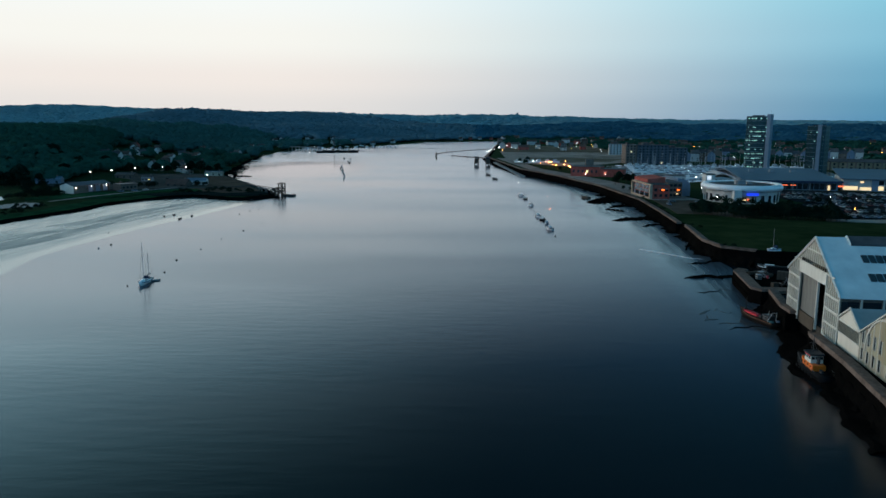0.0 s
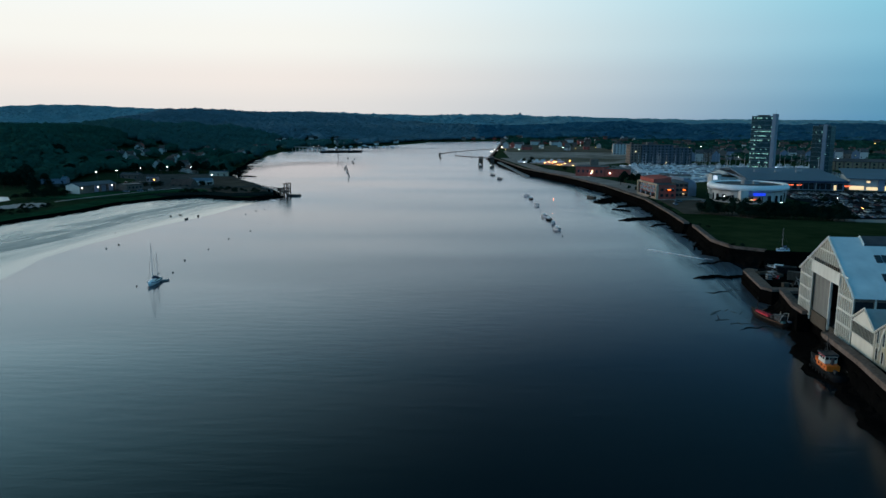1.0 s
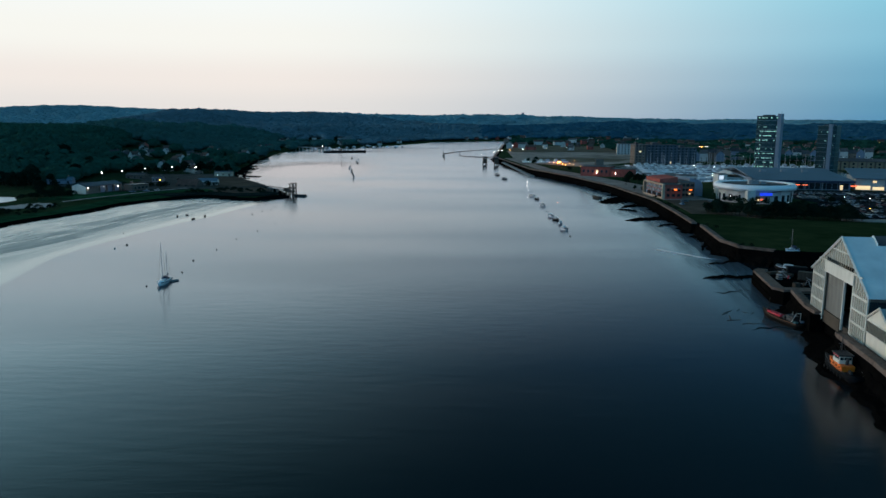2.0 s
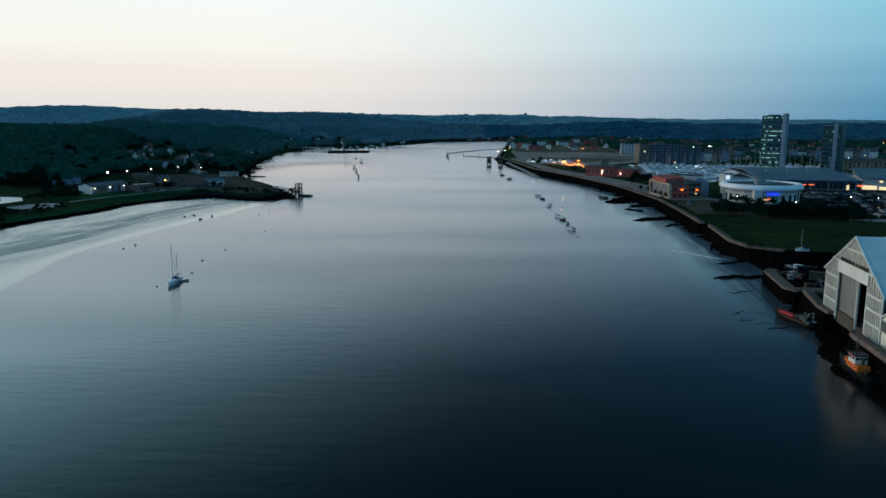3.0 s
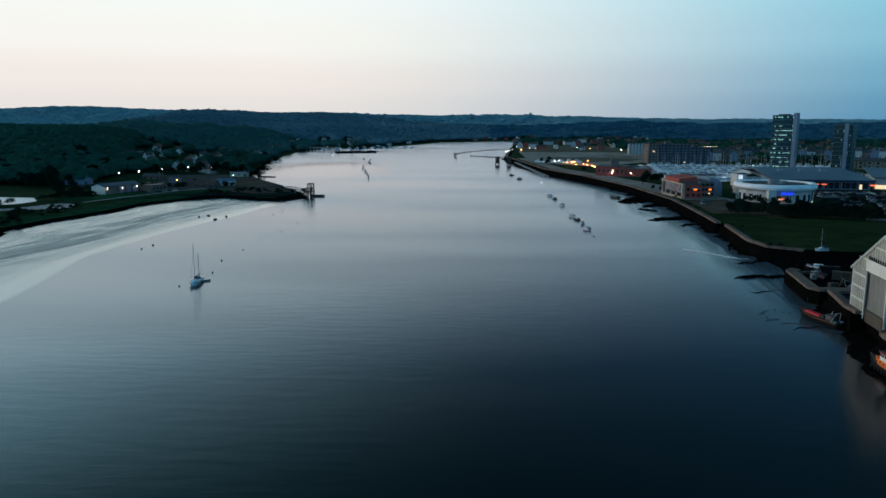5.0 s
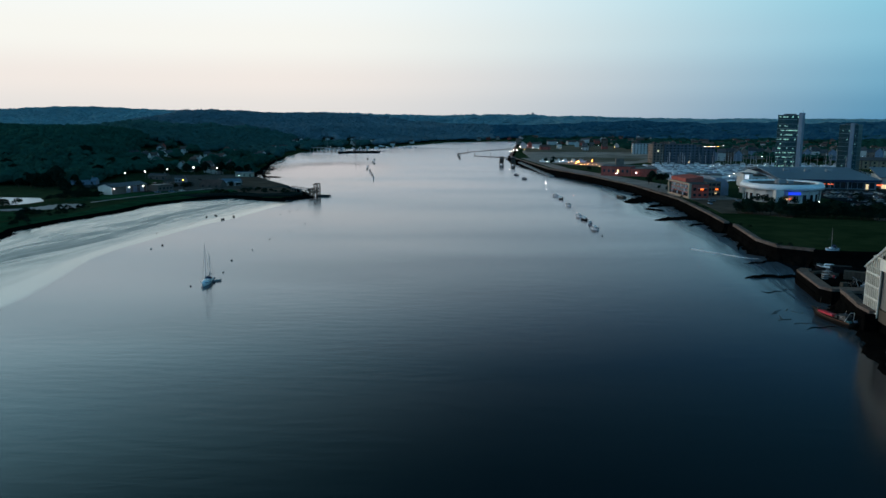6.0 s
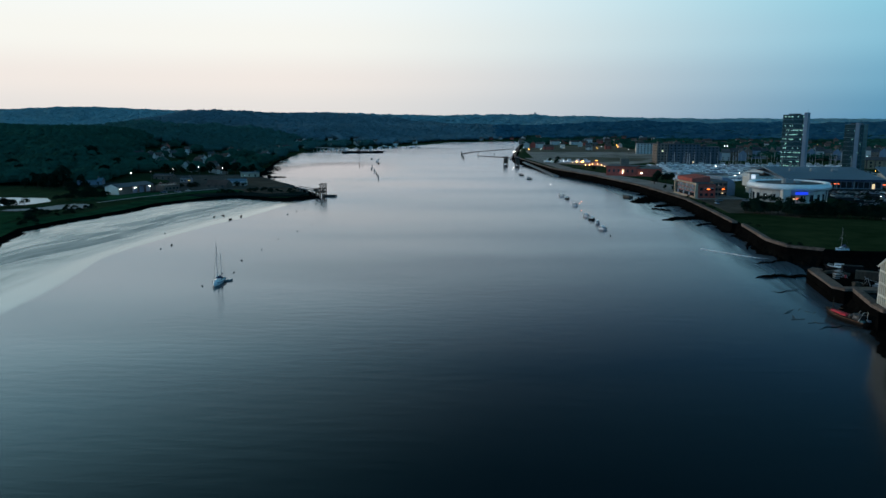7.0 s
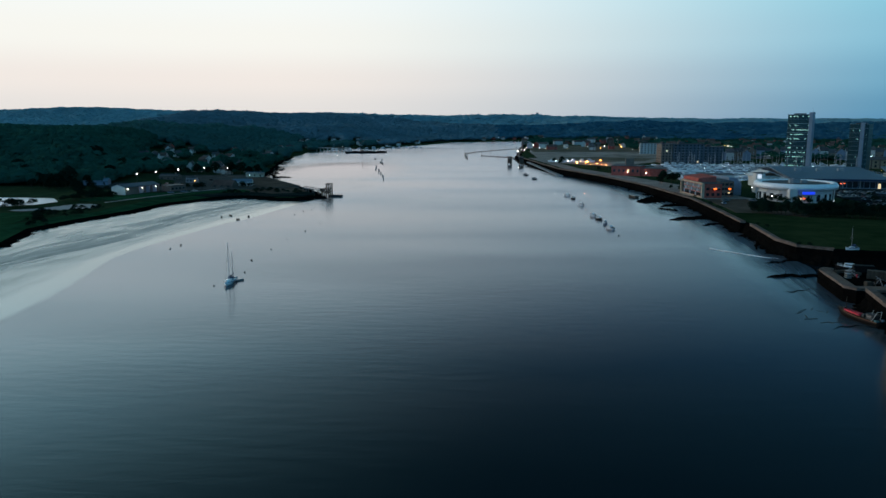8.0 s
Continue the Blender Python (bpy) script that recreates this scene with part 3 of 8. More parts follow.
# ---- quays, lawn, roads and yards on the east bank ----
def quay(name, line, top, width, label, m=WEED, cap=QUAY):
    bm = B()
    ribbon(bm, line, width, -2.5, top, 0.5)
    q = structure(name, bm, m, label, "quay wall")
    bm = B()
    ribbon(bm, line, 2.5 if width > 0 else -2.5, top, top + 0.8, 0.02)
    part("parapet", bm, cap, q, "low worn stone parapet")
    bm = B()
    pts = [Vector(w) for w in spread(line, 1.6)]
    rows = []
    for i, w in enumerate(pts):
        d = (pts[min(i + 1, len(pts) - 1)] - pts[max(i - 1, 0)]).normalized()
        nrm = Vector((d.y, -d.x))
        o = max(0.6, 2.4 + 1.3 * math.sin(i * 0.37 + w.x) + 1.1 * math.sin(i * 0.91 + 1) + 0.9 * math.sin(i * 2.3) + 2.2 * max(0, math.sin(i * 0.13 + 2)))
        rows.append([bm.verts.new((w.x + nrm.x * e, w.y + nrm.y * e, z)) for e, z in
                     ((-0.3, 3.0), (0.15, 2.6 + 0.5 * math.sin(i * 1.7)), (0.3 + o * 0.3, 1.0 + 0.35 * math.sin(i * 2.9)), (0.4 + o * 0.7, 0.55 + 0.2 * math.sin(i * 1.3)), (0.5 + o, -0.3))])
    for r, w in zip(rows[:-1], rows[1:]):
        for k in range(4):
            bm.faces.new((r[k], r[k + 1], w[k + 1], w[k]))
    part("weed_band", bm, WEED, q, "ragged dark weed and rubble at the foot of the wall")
    return q


def flat(name, poly, z, m, label, category, thick=0.5):
    bm = B()
    prism(bm, poly, z - thick, z)
    return structure(name, bm, m, label, category)


quay("quay_wall_long", [(x, y) for x, y in QUAY_EAST], 5.05, -5, "long weathered stone river wall with a walk behind it")
quay("quay_wall_corner", QUAY_NEAR[:4], 5.05, -5, "stone river wall turning into the inlet")
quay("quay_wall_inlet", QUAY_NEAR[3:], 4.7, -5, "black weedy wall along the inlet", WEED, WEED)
quay("quay_wall_slip", [(100, 206.5), (93.5, 205.5), (89.4, 188.5), (89.1, 182)], 4.9, -3.2, "stone quay wall beside the slip")
quay("quay_wall_sheds", [(84.9, 163.5), (84.2, 161), (82.0, 143), (78.2, 122), (71, 90), (50, 0)], 4.9, -9, "stone quay below the white sheds")

# gap in the wall: old steps down to the mud
bm = B()
for i in range(9):
    box(bm, (110.5 + i * 0.2, 341.5, 5.0 - 0.6 * (9 - i)), (2.2, 6.4, 0.6))
structure("river_steps", bm, WEED, "worn stone steps in a gap of the river wall", "steps")

flat("lawn", [(116, 384), (112.5, 340), (107.5, 296), (109, 283), (118, 274.5), (130, 271), (210, 266), (330, 262), (330, 350), (215, 352), (150, 366), (128, 383)], 5.12, LAWN, "mown green lawn behind the river wall", "lawn")
flat("bare_strip", [(186, 357), (215, 352.3), (330, 350.3), (330, 362), (188, 367)], 5.1, EARTH, "bare trodden earth beside the car park", "earth")
flat("car_park", [(178, 404), (192, 368), (330, 363), (330, 496), (280, 518), (214, 526), (208, 490), (214, 440), (190, 425)], 5.1, ASPHALT, "dark asphalt car park", "car park")
flat("riverside_road", [(126, 452), (123, 405), (121, 384), (135, 385), (150, 368), (177, 405), (160, 428), (155, 452)], 5.09, SPITE, "paved riverside walk and forecourt", "pavement")
flat("river_walk", [(126, 454), (120, 500), (118, 545), (101, 646), (78, 734), (58, 948), (72, 948), (92, 738), (116, 650), (140, 548), (156, 454)], 5.1, PAVE, "long paved river walk", "pavement")
flat("open_ground", [(70, 960), (82, 840), (130, 780), (230, 900), (330, 1150), (300, 1400), (110, 1420), (75, 1150)], 5.15, EARTH, "open bare ground awaiting building", "earth")
flat("marina_basin", [(150, 590), (190, 585), (262, 640), (345, 640), (390, 800), (180, 815)], 5.12, WATER, "sheltered dock basin of a marina", "water")
flat("rough_field", [(80, 1130), (322, 1142), (330, 1155), (298, 1396), (112, 1414), (82, 1240)], 5.24, FIELD, "rough dry grass beyond the bare ground", "grass")
flat("rough_verge", [(96, 905), (128, 850), (190, 884), (216, 936), (150, 968), (100, 962)], 5.24, FIELD, "patch of rough dry grass on the bare ground", "grass")
flat("yard_quay", [(90.4, 165), (92.5, 187), (200, 176), (200, 60), (60, 60), (81, 122), (85, 143), (87.2, 161)], 4.85, CONC, "worn concrete floor round the sheds", "yard", 4)
flat("yard_back", [(104, 205), (130, 236), (215, 243), (215, 176), (92.8, 188.5), (95, 205)], 4.7, ASPHALT, "dark working yard behind the pier", "yard", 4)

# the stub pier with its stone coping
PIER = [(95.6, 238.2), (91.2, 213), (93.2, 209.3), (104.5, 208.5), (131, 214), (131, 237), (101, 241.5), (98, 241.2)]
bm = B()
prism(bm, PIER, -2.5, 4.2)
pier = structure("stone_pier", bm, WEED, "old stone pier with a pale broad coping", "pier")
bm = B()
ribbon(bm, [(98.4, 241.0), (95.7, 238.0), (91.3, 213), (93.3, 209.5), (104.5, 208.7)], -3.2, 4.2, 4.9)
part("coping", bm, QUAY, pier, "broad worn stone coping")
bm = B()
ribbon(bm, [(98.4, 241.4), (95.4, 238.4), (90.9, 213), (93.0, 209)], -0.2, -2.4, 2.2, 0.5)
part("weed_band", bm, WEED, pier)

# coping stones of the near quays, one by one
def coping_row(owner, line, top, w, step=2.4):
    me = None
    pts = spread(line, 0.2)
    acc, last = 0.0, Vector(pts[0])
    start = last
    for p in pts[1:]:
        v = Vector(p)
        acc += (v - last).length
        last = v
        if acc >= step:
            if me is None:
                bm = B()
                box(bm, (0, 0, 0), (step * 0.97, w, 0.35), 0, 0.05)
                me = mesh_of("coping_stone", bm, QUAY)
            d = (v - start).normalized()
            mid = (v + start) / 2
            n = Vector((-d.y, d.x))
            o = new("coping_stone", me)
            o.parent = owner
            o.matrix_basis = pose(mid.x + n.x * w * 0.45, mid.y + n.y * w * 0.45, top + 0.02 * math.sin(acc * 7 + mid.y), 0, 0, math.degrees(math.atan2(d.y, d.x)))
            acc, start = 0.0, v


for ob in list(bpy.data.objects):
    if ob.name == "quay_wall_sheds":
        coping_row(ob, [(84.2, 161), (82.0, 143), (78.2, 122), (75, 108)], 5.68, 1.1)
    if ob.name == "quay_wall_slip":
        coping_row(ob, [(93.5, 205.5), (89.4, 188.5)], 5.68, 1.1)
    if ob.name == "quay_wall_corner":
        coping_row(ob, [(110, 337), (104, 294), (106, 279)], 5.83, 1.1)

# mud, old timbers and slipways showing at low water
SILT_OUT = [(48.0, 800.0), (62.0, 734.0), (78.0, 640.0), (88.0, 540.0), (84.0, 470.0), (74.0, 420.0), (84.0, 388.0), (81.0, 326.0), (71.0, 260.0), (70.0, 218.0), (65.0, 189.0), (59.0, 158.0), (53.0, 132.0)]
SILT_WET = [(50.0, 800.0), (64.0, 734.0), (82.0, 640.0), (92.0, 540.0), (90.0, 470.0), (84.0, 420.0), (95.0, 397.0), (92.0, 319.0), (84.0, 270.0), (81.0, 228.0), (78.0, 202.0), (70.0, 167.0), (63.0, 138.0)]
SILT_IN = [(60, 805), (69, 732), (92, 645), (111, 545), (116, 440), (113, 390), (109, 340), (104, 294), (104, 262), (96, 238), (92, 213), (92, 205), (90, 186), (88, 158), (82, 125)]


def silt_flat(n=16):
    """The wet silt below the east wall, from its wet outer edge to the foot of the wall."""
    bm = B()
    uvl = bm.loops.layers.uv.new("shore")
    ys = np.arange(128, 800, 4.0)
    cols = [np.interp(ys, [q[1] for q in ln[::-1]], [q[0] for q in ln[::-1]]) for ln in (SILT_OUT, SILT_WET, SILT_IN)]
    rows = []
    for y, a, b, c in zip(ys, *cols):
        a = a + 1.2 * float(wave(0, y, 22, 61))
        fall = float(sstep(128, 185, np.array(y)))
        row = []
        for k in range(n + 1):
            v = k / n
            x = float(np.interp(v, (0, 0.2, 1), (a, max(b, a + 1), max(c, a + 2) + 1)))
            row.append((bm.verts.new((x, y, 0.012 + (0.3 * v ** 1.4 + 0.05 * float(wave(x, y, 18, 5)) * v) * fall - 0.05 * (1 - fall))), (y, 0.66 * v ** 0.85 * float(sstep(150, 215, np.array(y)) * sstep(700, 540, np.array(y))))))
        rows.append(row)
    for r, q in zip(rows[:-1], rows[1:]):
        for k in range(n):
            c = (r[k], r[k + 1], q[k + 1], q[k])
            f = bm.faces.new([w[0] for w in c])
            f.smooth = True
            for lp, w in zip(f.loops, c):
                lp[uvl].uv = w[1]
    face_up(structure("mud_shore", bm, SILT, "wet silt flat below the quay wall", "mud"))


silt_flat()


def mud_tongue(x0, y0, x1, y1, w, h):
    bm = B()
    n = 22
    rows = []
    for i in range(n + 1):
        k = i / n
        cx, cy = x0 + (x1 - x0) * k, y0 + (y1 - y0) * k + 1.6 * math.sin(k * 5 + x0) + 0.7 * math.sin(k * 17 + y0)
        ww = (2.1 if w >= 1.6 and y0 > 340 else 1.3) * w * (0.35 + 0.65 * k) * (1 + 0.3 * math.sin(i * 2.3 + y0) + 0.25 * math.sin(i * 3.9 + x0))
        hh = 1.0 * h * min(1, k * 4) * (0.9 + 0.1 * math.sin(i * 1.7))
        rows.append([bm.verts.new((cx, cy - ww, -0.2)), bm.verts.new((cx, cy - ww * 0.5, hh * 0.8)), bm.verts.new((cx, cy + ww * 0.3, hh)), bm.verts.new((cx, cy + ww, -0.2))])
    for r, s in zip(rows[:-1], rows[1:]):
        for k in range(3):
            bm.faces.new((r[k], r[k + 1], s[k + 1], s[k]))
    bm.faces.new(rows[0])
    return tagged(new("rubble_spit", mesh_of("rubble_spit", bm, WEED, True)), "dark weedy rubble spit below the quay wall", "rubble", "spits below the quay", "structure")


for a in ((82, 245, 101, 250, 1.6, 1.0), (91, 273, 106, 276, 1.4, 0.7), (88.5, 391, 114, 406, 4.6, 1.0), (94.5, 442, 104, 436, 3.2, 0.8), (91, 480, 119, 507, 14, 1.3), (104, 527, 115, 527, 5.0, 1.0),
          (99, 455, 115, 462, 5.0, 1.0), (99, 372, 111, 376, 1.8, 0.8), (79, 227, 92, 227, 0.4, 0.3), (99, 300, 105, 312, 1.8, 0.9), (74, 186, 88, 184, 0.4, 0.3)):
    mud_tongue(*a)


# black weedy mud at the mouth of the slip and below the sheds
bm = B()
MOUTH = spread([(97, 200), (88, 191), (84.5, 178), (80, 168), (77.5, 159), (76, 151), (77.5, 143), (74, 128), (71, 112)], 1.5)
rows = []
for i, (x, y) in enumerate(MOUTH):
    j = 0.9 * math.sin(i * 0.7) + 0.4 * math.sin(i * 1.9 + 1)
    rows.append([bm.verts.new((x + j, y, -0.15)), bm.verts.new((x + 1.5 + j * 0.6, y + 0.3, 0.45)), bm.verts.new((x + 5, y, 0.62 + 0.1 * math.sin(i * 1.3))), bm.verts.new((x + 13, y, 0.75))])
for r, q in zip(rows[:-1], rows[1:]):
    for k in range(3):
        bm.faces.new((r[k], q[k], q[k + 1], r[k + 1]))
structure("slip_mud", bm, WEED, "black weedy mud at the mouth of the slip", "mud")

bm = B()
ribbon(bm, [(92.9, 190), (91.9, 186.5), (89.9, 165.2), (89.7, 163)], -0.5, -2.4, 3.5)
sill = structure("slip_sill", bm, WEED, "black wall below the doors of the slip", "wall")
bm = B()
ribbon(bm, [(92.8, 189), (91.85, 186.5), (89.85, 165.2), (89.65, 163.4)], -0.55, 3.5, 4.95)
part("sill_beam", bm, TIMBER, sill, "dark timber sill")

# ---- the covered slip and the two lower sheds ----
SLIP_RZ = -6.9


def yz_prism(bm, pts, x0, x1):
    """An outline in y and z, made thick along x."""
    a = [bm.verts.new((x0, y, z)) for y, z in pts]
    b = [bm.verts.new((x1, y, z)) for y, z in pts]
    bm.faces.new(a)
    bm.faces.new(b[::-1])
    for i in range(len(pts)):
        j = (i + 1) % len(pts)
        bm.faces.new((a[i], a[j], b[j], b[i]))


def corrugated(bm, p0, p1, p2, p3, thick=0.15):
    """A roof sheet p0 p1 (eave) p3 p2 (ridge)."""
    slab(bm, (p0, p1, p3, p2), thick)


def batten(owner, name, y, z0, z1, m, w=0.22, x=-0.12, d=0.2):
    bm = B()
    box(bm, (x, y, z0), (d, w, z1 - z0))
    return part(name, bm, m, owner)


def rail(owner, name, y0, y1, z, m, h=0.3, x=-0.16, d=0.28):
    bm = B()
    box(bm, (x, (y0 + y1) / 2, z), (d, y1 - y0, h))
    return part(name, bm, m, owner)


def covered_slip():
    W, EV, AP, LEN = 33.4, 10.9, 21.0, 78
    s = thing("covered_slip", 87.5, 156, 5, SLIP_RZ, "large white gabled slip shed with a tall open doorway", "dock shed")
    rake = lambda y: EV + (AP - EV) * (1 - abs(y - W / 2) / (W / 2))
    bm = B()
    yz_prism(bm, [(0, -2), (8.2, -2), (8.2, 11.3), (25.3, 11.3), (25.3, -2), (W, -2), (W, EV), (W / 2, AP), (0, EV)], 0, 0.35)
    gable = part("gable_wall", bm, CREAM, s, "weathered cream sheeting between white frames")
    for y0, y1 in ((0.15, 8.2), (25.3, W - 0.15)):
        for z in (-0.3, 3.0, 6.1, 9.2):
            rail(gable, "rail", y0, y1, z, WHITE, 0.42)
        n = 7
        for i in range(n + 1):
            y = y0 + (y1 - y0) * i / n
            edge = i in (0, n)
            batten(gable, "post" if edge else "glazing_bar", y, -1 if edge else 0.2, min(rake(y), 11.3) if y0 > 5 or edge else min(rake(y), 10.9), WHITE, 0.42 if edge else 0.14)
    for i in range(1, 25):
        y = W * i / 25
        lo = 14.0 if 8.2 < y < 25.3 else 11.0
        if rake(y) - lo > 0.7:
            batten(gable, "glazing_bar", y, lo, rake(y) - 0.3, WHITE, 0.16)
    rail(gable, "rail", 11.0, W - 11.0, 17.4, WHITE, 0.3)
    rail(gable, "rail", 3.6, W - 3.6, 13.7, WHITE, 0.3)
    bm = B()
    box(bm, (-0.22, W / 2, 11.2), (0.35, 17.6, 2.5))
    part("header_beam", bm, WHITE, gable, "broad white board over the doorway")
    # white boards along both slopes of the gable
    for sgn in (-1, 1):
        bm = B()
        y_e = W / 2 + sgn * (W / 2 + 0.7)
        z_e = EV - 0.42
        pts = [(W / 2, AP + 0.25), (y_e, z_e + 0.25), (y_e, z_e - 0.4), (W / 2, AP - 0.45)]
        yz_prism(bm, pts, -0.45, -0.25)
        part("barge_board", bm, WHITE, gable)
    for i in range(13):
        bm = B()
        box(bm, (-0.32, 9.0 + i * 1.24, 14.15), (0.12, 0.55, 0.85))
        part("sign_bar", bm, BLACK, gable, "dark sign bar")
    # doors pushed to one side, and the dark hall
    for y0, y1, x, nm, m in ((15.4, 27.2, 0.75, "sliding_door", DOORG), (12.6, 15.0, 3.0, "sliding_door", CONC)):
        bm = B()
        box(bm, (x, (y0 + y1) / 2, 1.5), (0.3, y1 - y0, 10.0))
        d = part(nm, bm, m, s, "grey sheeted sliding door")
        for z in (2.0, 5.0, 8.2):
            bm = B()
            box(bm, (x - 0.17, (y0 + y1) / 2, z), (0.05, y1 - y0 - 0.2, 0.12))
            part("door_rail", bm, m, d)
    bm = B()
    box(bm, (0.7, 20.4, -1.6), (0.9, 10.2, 3.0))
    part("door_sill", bm, SPITE, s, "stained concrete sill below the sliding door")
    bm = B()
    box(bm, (0.75, 15.2, -1.0), (0.5, 0.4, 12.3))
    part("door_post", bm, WHITE, s)
    for y, nm in ((0.0, "side_wall"), (W, "side_wall")):
        bm = B()
        box(bm, (LEN / 2 + 0.4, y + (0.2 if y == 0 else -0.2), -1.5), (LEN, 0.3, EV + 1.4))
        w = part(nm, bm, BRICK, s, "brown boarded side wall")
        for i in range(17):
            bm = B()
            sg = -1 if y == 0 else 1
            box(bm, (2 + i * 4.5, y + sg * 0.08, 6.9), (3.6, 0.12, 2.6))
            part("window_strip", bm, GLASS, w)
            bm = B()
            box(bm, (4.25 + i * 4.5, y + sg * 0.2, 5.5), (0.35, 0.3, 5.2))
            part("pilaster", bm, WHITE, w)
    bm = B()
    box(bm, (LEN + 0.6, W / 2, -1.5), (0.4, W, EV + 1.5))
    yz_prism(bm, [(0, EV), (W, EV), (W / 2, AP)], LEN + 0.4, LEN + 0.8)
    part("back_wall", bm, BRICK, s)
    for sgn in (-1, 1):
        bm = B()
        ye, ze = W / 2 + sgn * (W / 2 + 0.9), EV - 0.5
        corrugated(bm, (-0.6, ye, ze), (LEN + 1, ye, ze), (-0.6, W / 2, AP + 0.1), (LEN + 1, W / 2, AP + 0.1))
        r = part("roof", bm, ROOFM, s, "pale blue-grey metal roof")
        sl = math.atan2(AP + 0.1 - ze, W / 2 + 0.9)
        me = None
        for y, x0 in ((10.2, 7.6), (4.9, 7.4)):
            for g in range(5):
                for i in range(5):
                    x = x0 + g * 13 + i * 1.55 + 0.65
                    yy = y if sgn < 0 else W - y
                    t = abs(yy - ye) / (W / 2 + 0.9)
                    if me is None:
                        bm = B()
                        box(bm, (0, 0, -0.02), (1.3, 2.5, 0.22), 0, 0.03)
                        me = mesh_of("rooflight", bm, GLASS)
                    o = new("rooflight", me)
                    o.parent = r
                    o.matrix_basis = pose(x, yy, ze + t * (AP + 0.1 - ze), math.degrees(-sgn * sl), 0, 0)
    bm = B()
    yz_prism(bm, [(W / 2 - 2.6, AP - 2.4), (W / 2 - 2.6, AP - 0.95), (W / 2, AP + 0.45), (W / 2 + 2.6, AP - 0.95), (W / 2 + 2.6, AP - 2.4)], 6.6, LEN - 6)
    lan = part("ridge_lantern", bm, SLATE, s, "dark raised ventilator along the ridge")
    for x in (6.5, LEN - 5.9):
        bm = B()
        yz_prism(bm, [(W / 2 - 2.75, AP - 2.4), (W / 2 - 2.75, AP - 0.9), (W / 2, AP + 0.58), (W / 2 + 2.75, AP - 0.9), (W / 2 + 2.75, AP - 2.4)], x - 0.1, x)
        part("end_board", bm, ROOFM, lan)
    # slip floor falling to the water
    bm = B()
    prism(bm, [(-14, 8.4), (60, 8.4), (60, 25.1), (-14, 25.1)], [-9, -9, -9, -9], [-6.2, -0.3, -0.3, -6.2])
    part("slipway", bm, WEED, s, "sloping dark slipway running down to the water")
    for y in (8.2, 25.3):
        bm = B()
        box(bm, (-1.2, y + (0.55 if y > 20 else -0.55), -7.5), (3.2, 1.2, 7.4))
        part("slip_abutment", bm, WEED, s)
    return s


covered_slip()


def lower_shed(name, u0, u1, ev, ap, ln, m, label, win):
    s = thing(name, 87.5 + u1 * 0.1201, 156 + u1 * 0.9928, 4.9, SLIP_RZ, label, "dock shed")
    W = u0 - u1
    bm = B()
    yz_prism(bm, [(0, 0), (W, 0), (W, ev), (W / 2, ap), (0, ev)], 0, 0.3)
    g = part("gable_wall", bm, m, s, "cream painted gable wall")
    for sgn in (-1, 1):
        bm = B()
        y_e = W / 2 + sgn * (W / 2 + 0.1)
        yz_prism(bm, [(W / 2, ap + 0.35), (y_e, ev + 0.3), (y_e, ev - 0.15), (W / 2, ap - 0.15)], -0.3, -0.1)
        part("barge_board", bm, WHITE, g)
        bm = B()
        corrugated(bm, (-0.3, y_e, ev + 0.05), (ln, y_e, ev + 0.05), (-0.3, W / 2, ap + 0.1), (ln, W / 2, ap + 0.1))
        part("roof", bm, ROOFG if sgn < 0 else ROOFD, s, "grey-green metal roof")
        bm = B()
        box(bm, (ln / 2, W / 2 + sgn * (W / 2 - 0.2), 0), (ln - 0.6, 0.25, ev))
        part("side_wall", bm, CREAM, s)
    bm = B()
    box(bm, (ln - 0.3, W / 2, 0), (0.3, W - 0.6, ev))
    part("back_wall", bm, CREAM, s)
    win(g, W, ev, ap)
    return s


def win_band(g, W, ev, ap):
    bm = B()
    box(bm, (-0.06, W / 2, 3.4), (0.1, W - 0.7, 2.4))
    part("window_band", bm, GLASS, g, "band of dirty glazing")
    n = 15
    for i in range(n + 1):
        batten(g, "glazing_bar", 0.4 + (W - 0.8) * i / n, 3.3, 5.9, CREAM, 0.17, -0.14, 0.14)
    rail(g, "sill", 0.2, W - 0.2, 3.2, WHITE, 0.2, -0.16, 0.3)
    rail(g, "lintel", 0.2, W - 0.2, 5.8, WHITE, 0.2, -0.16, 0.3)


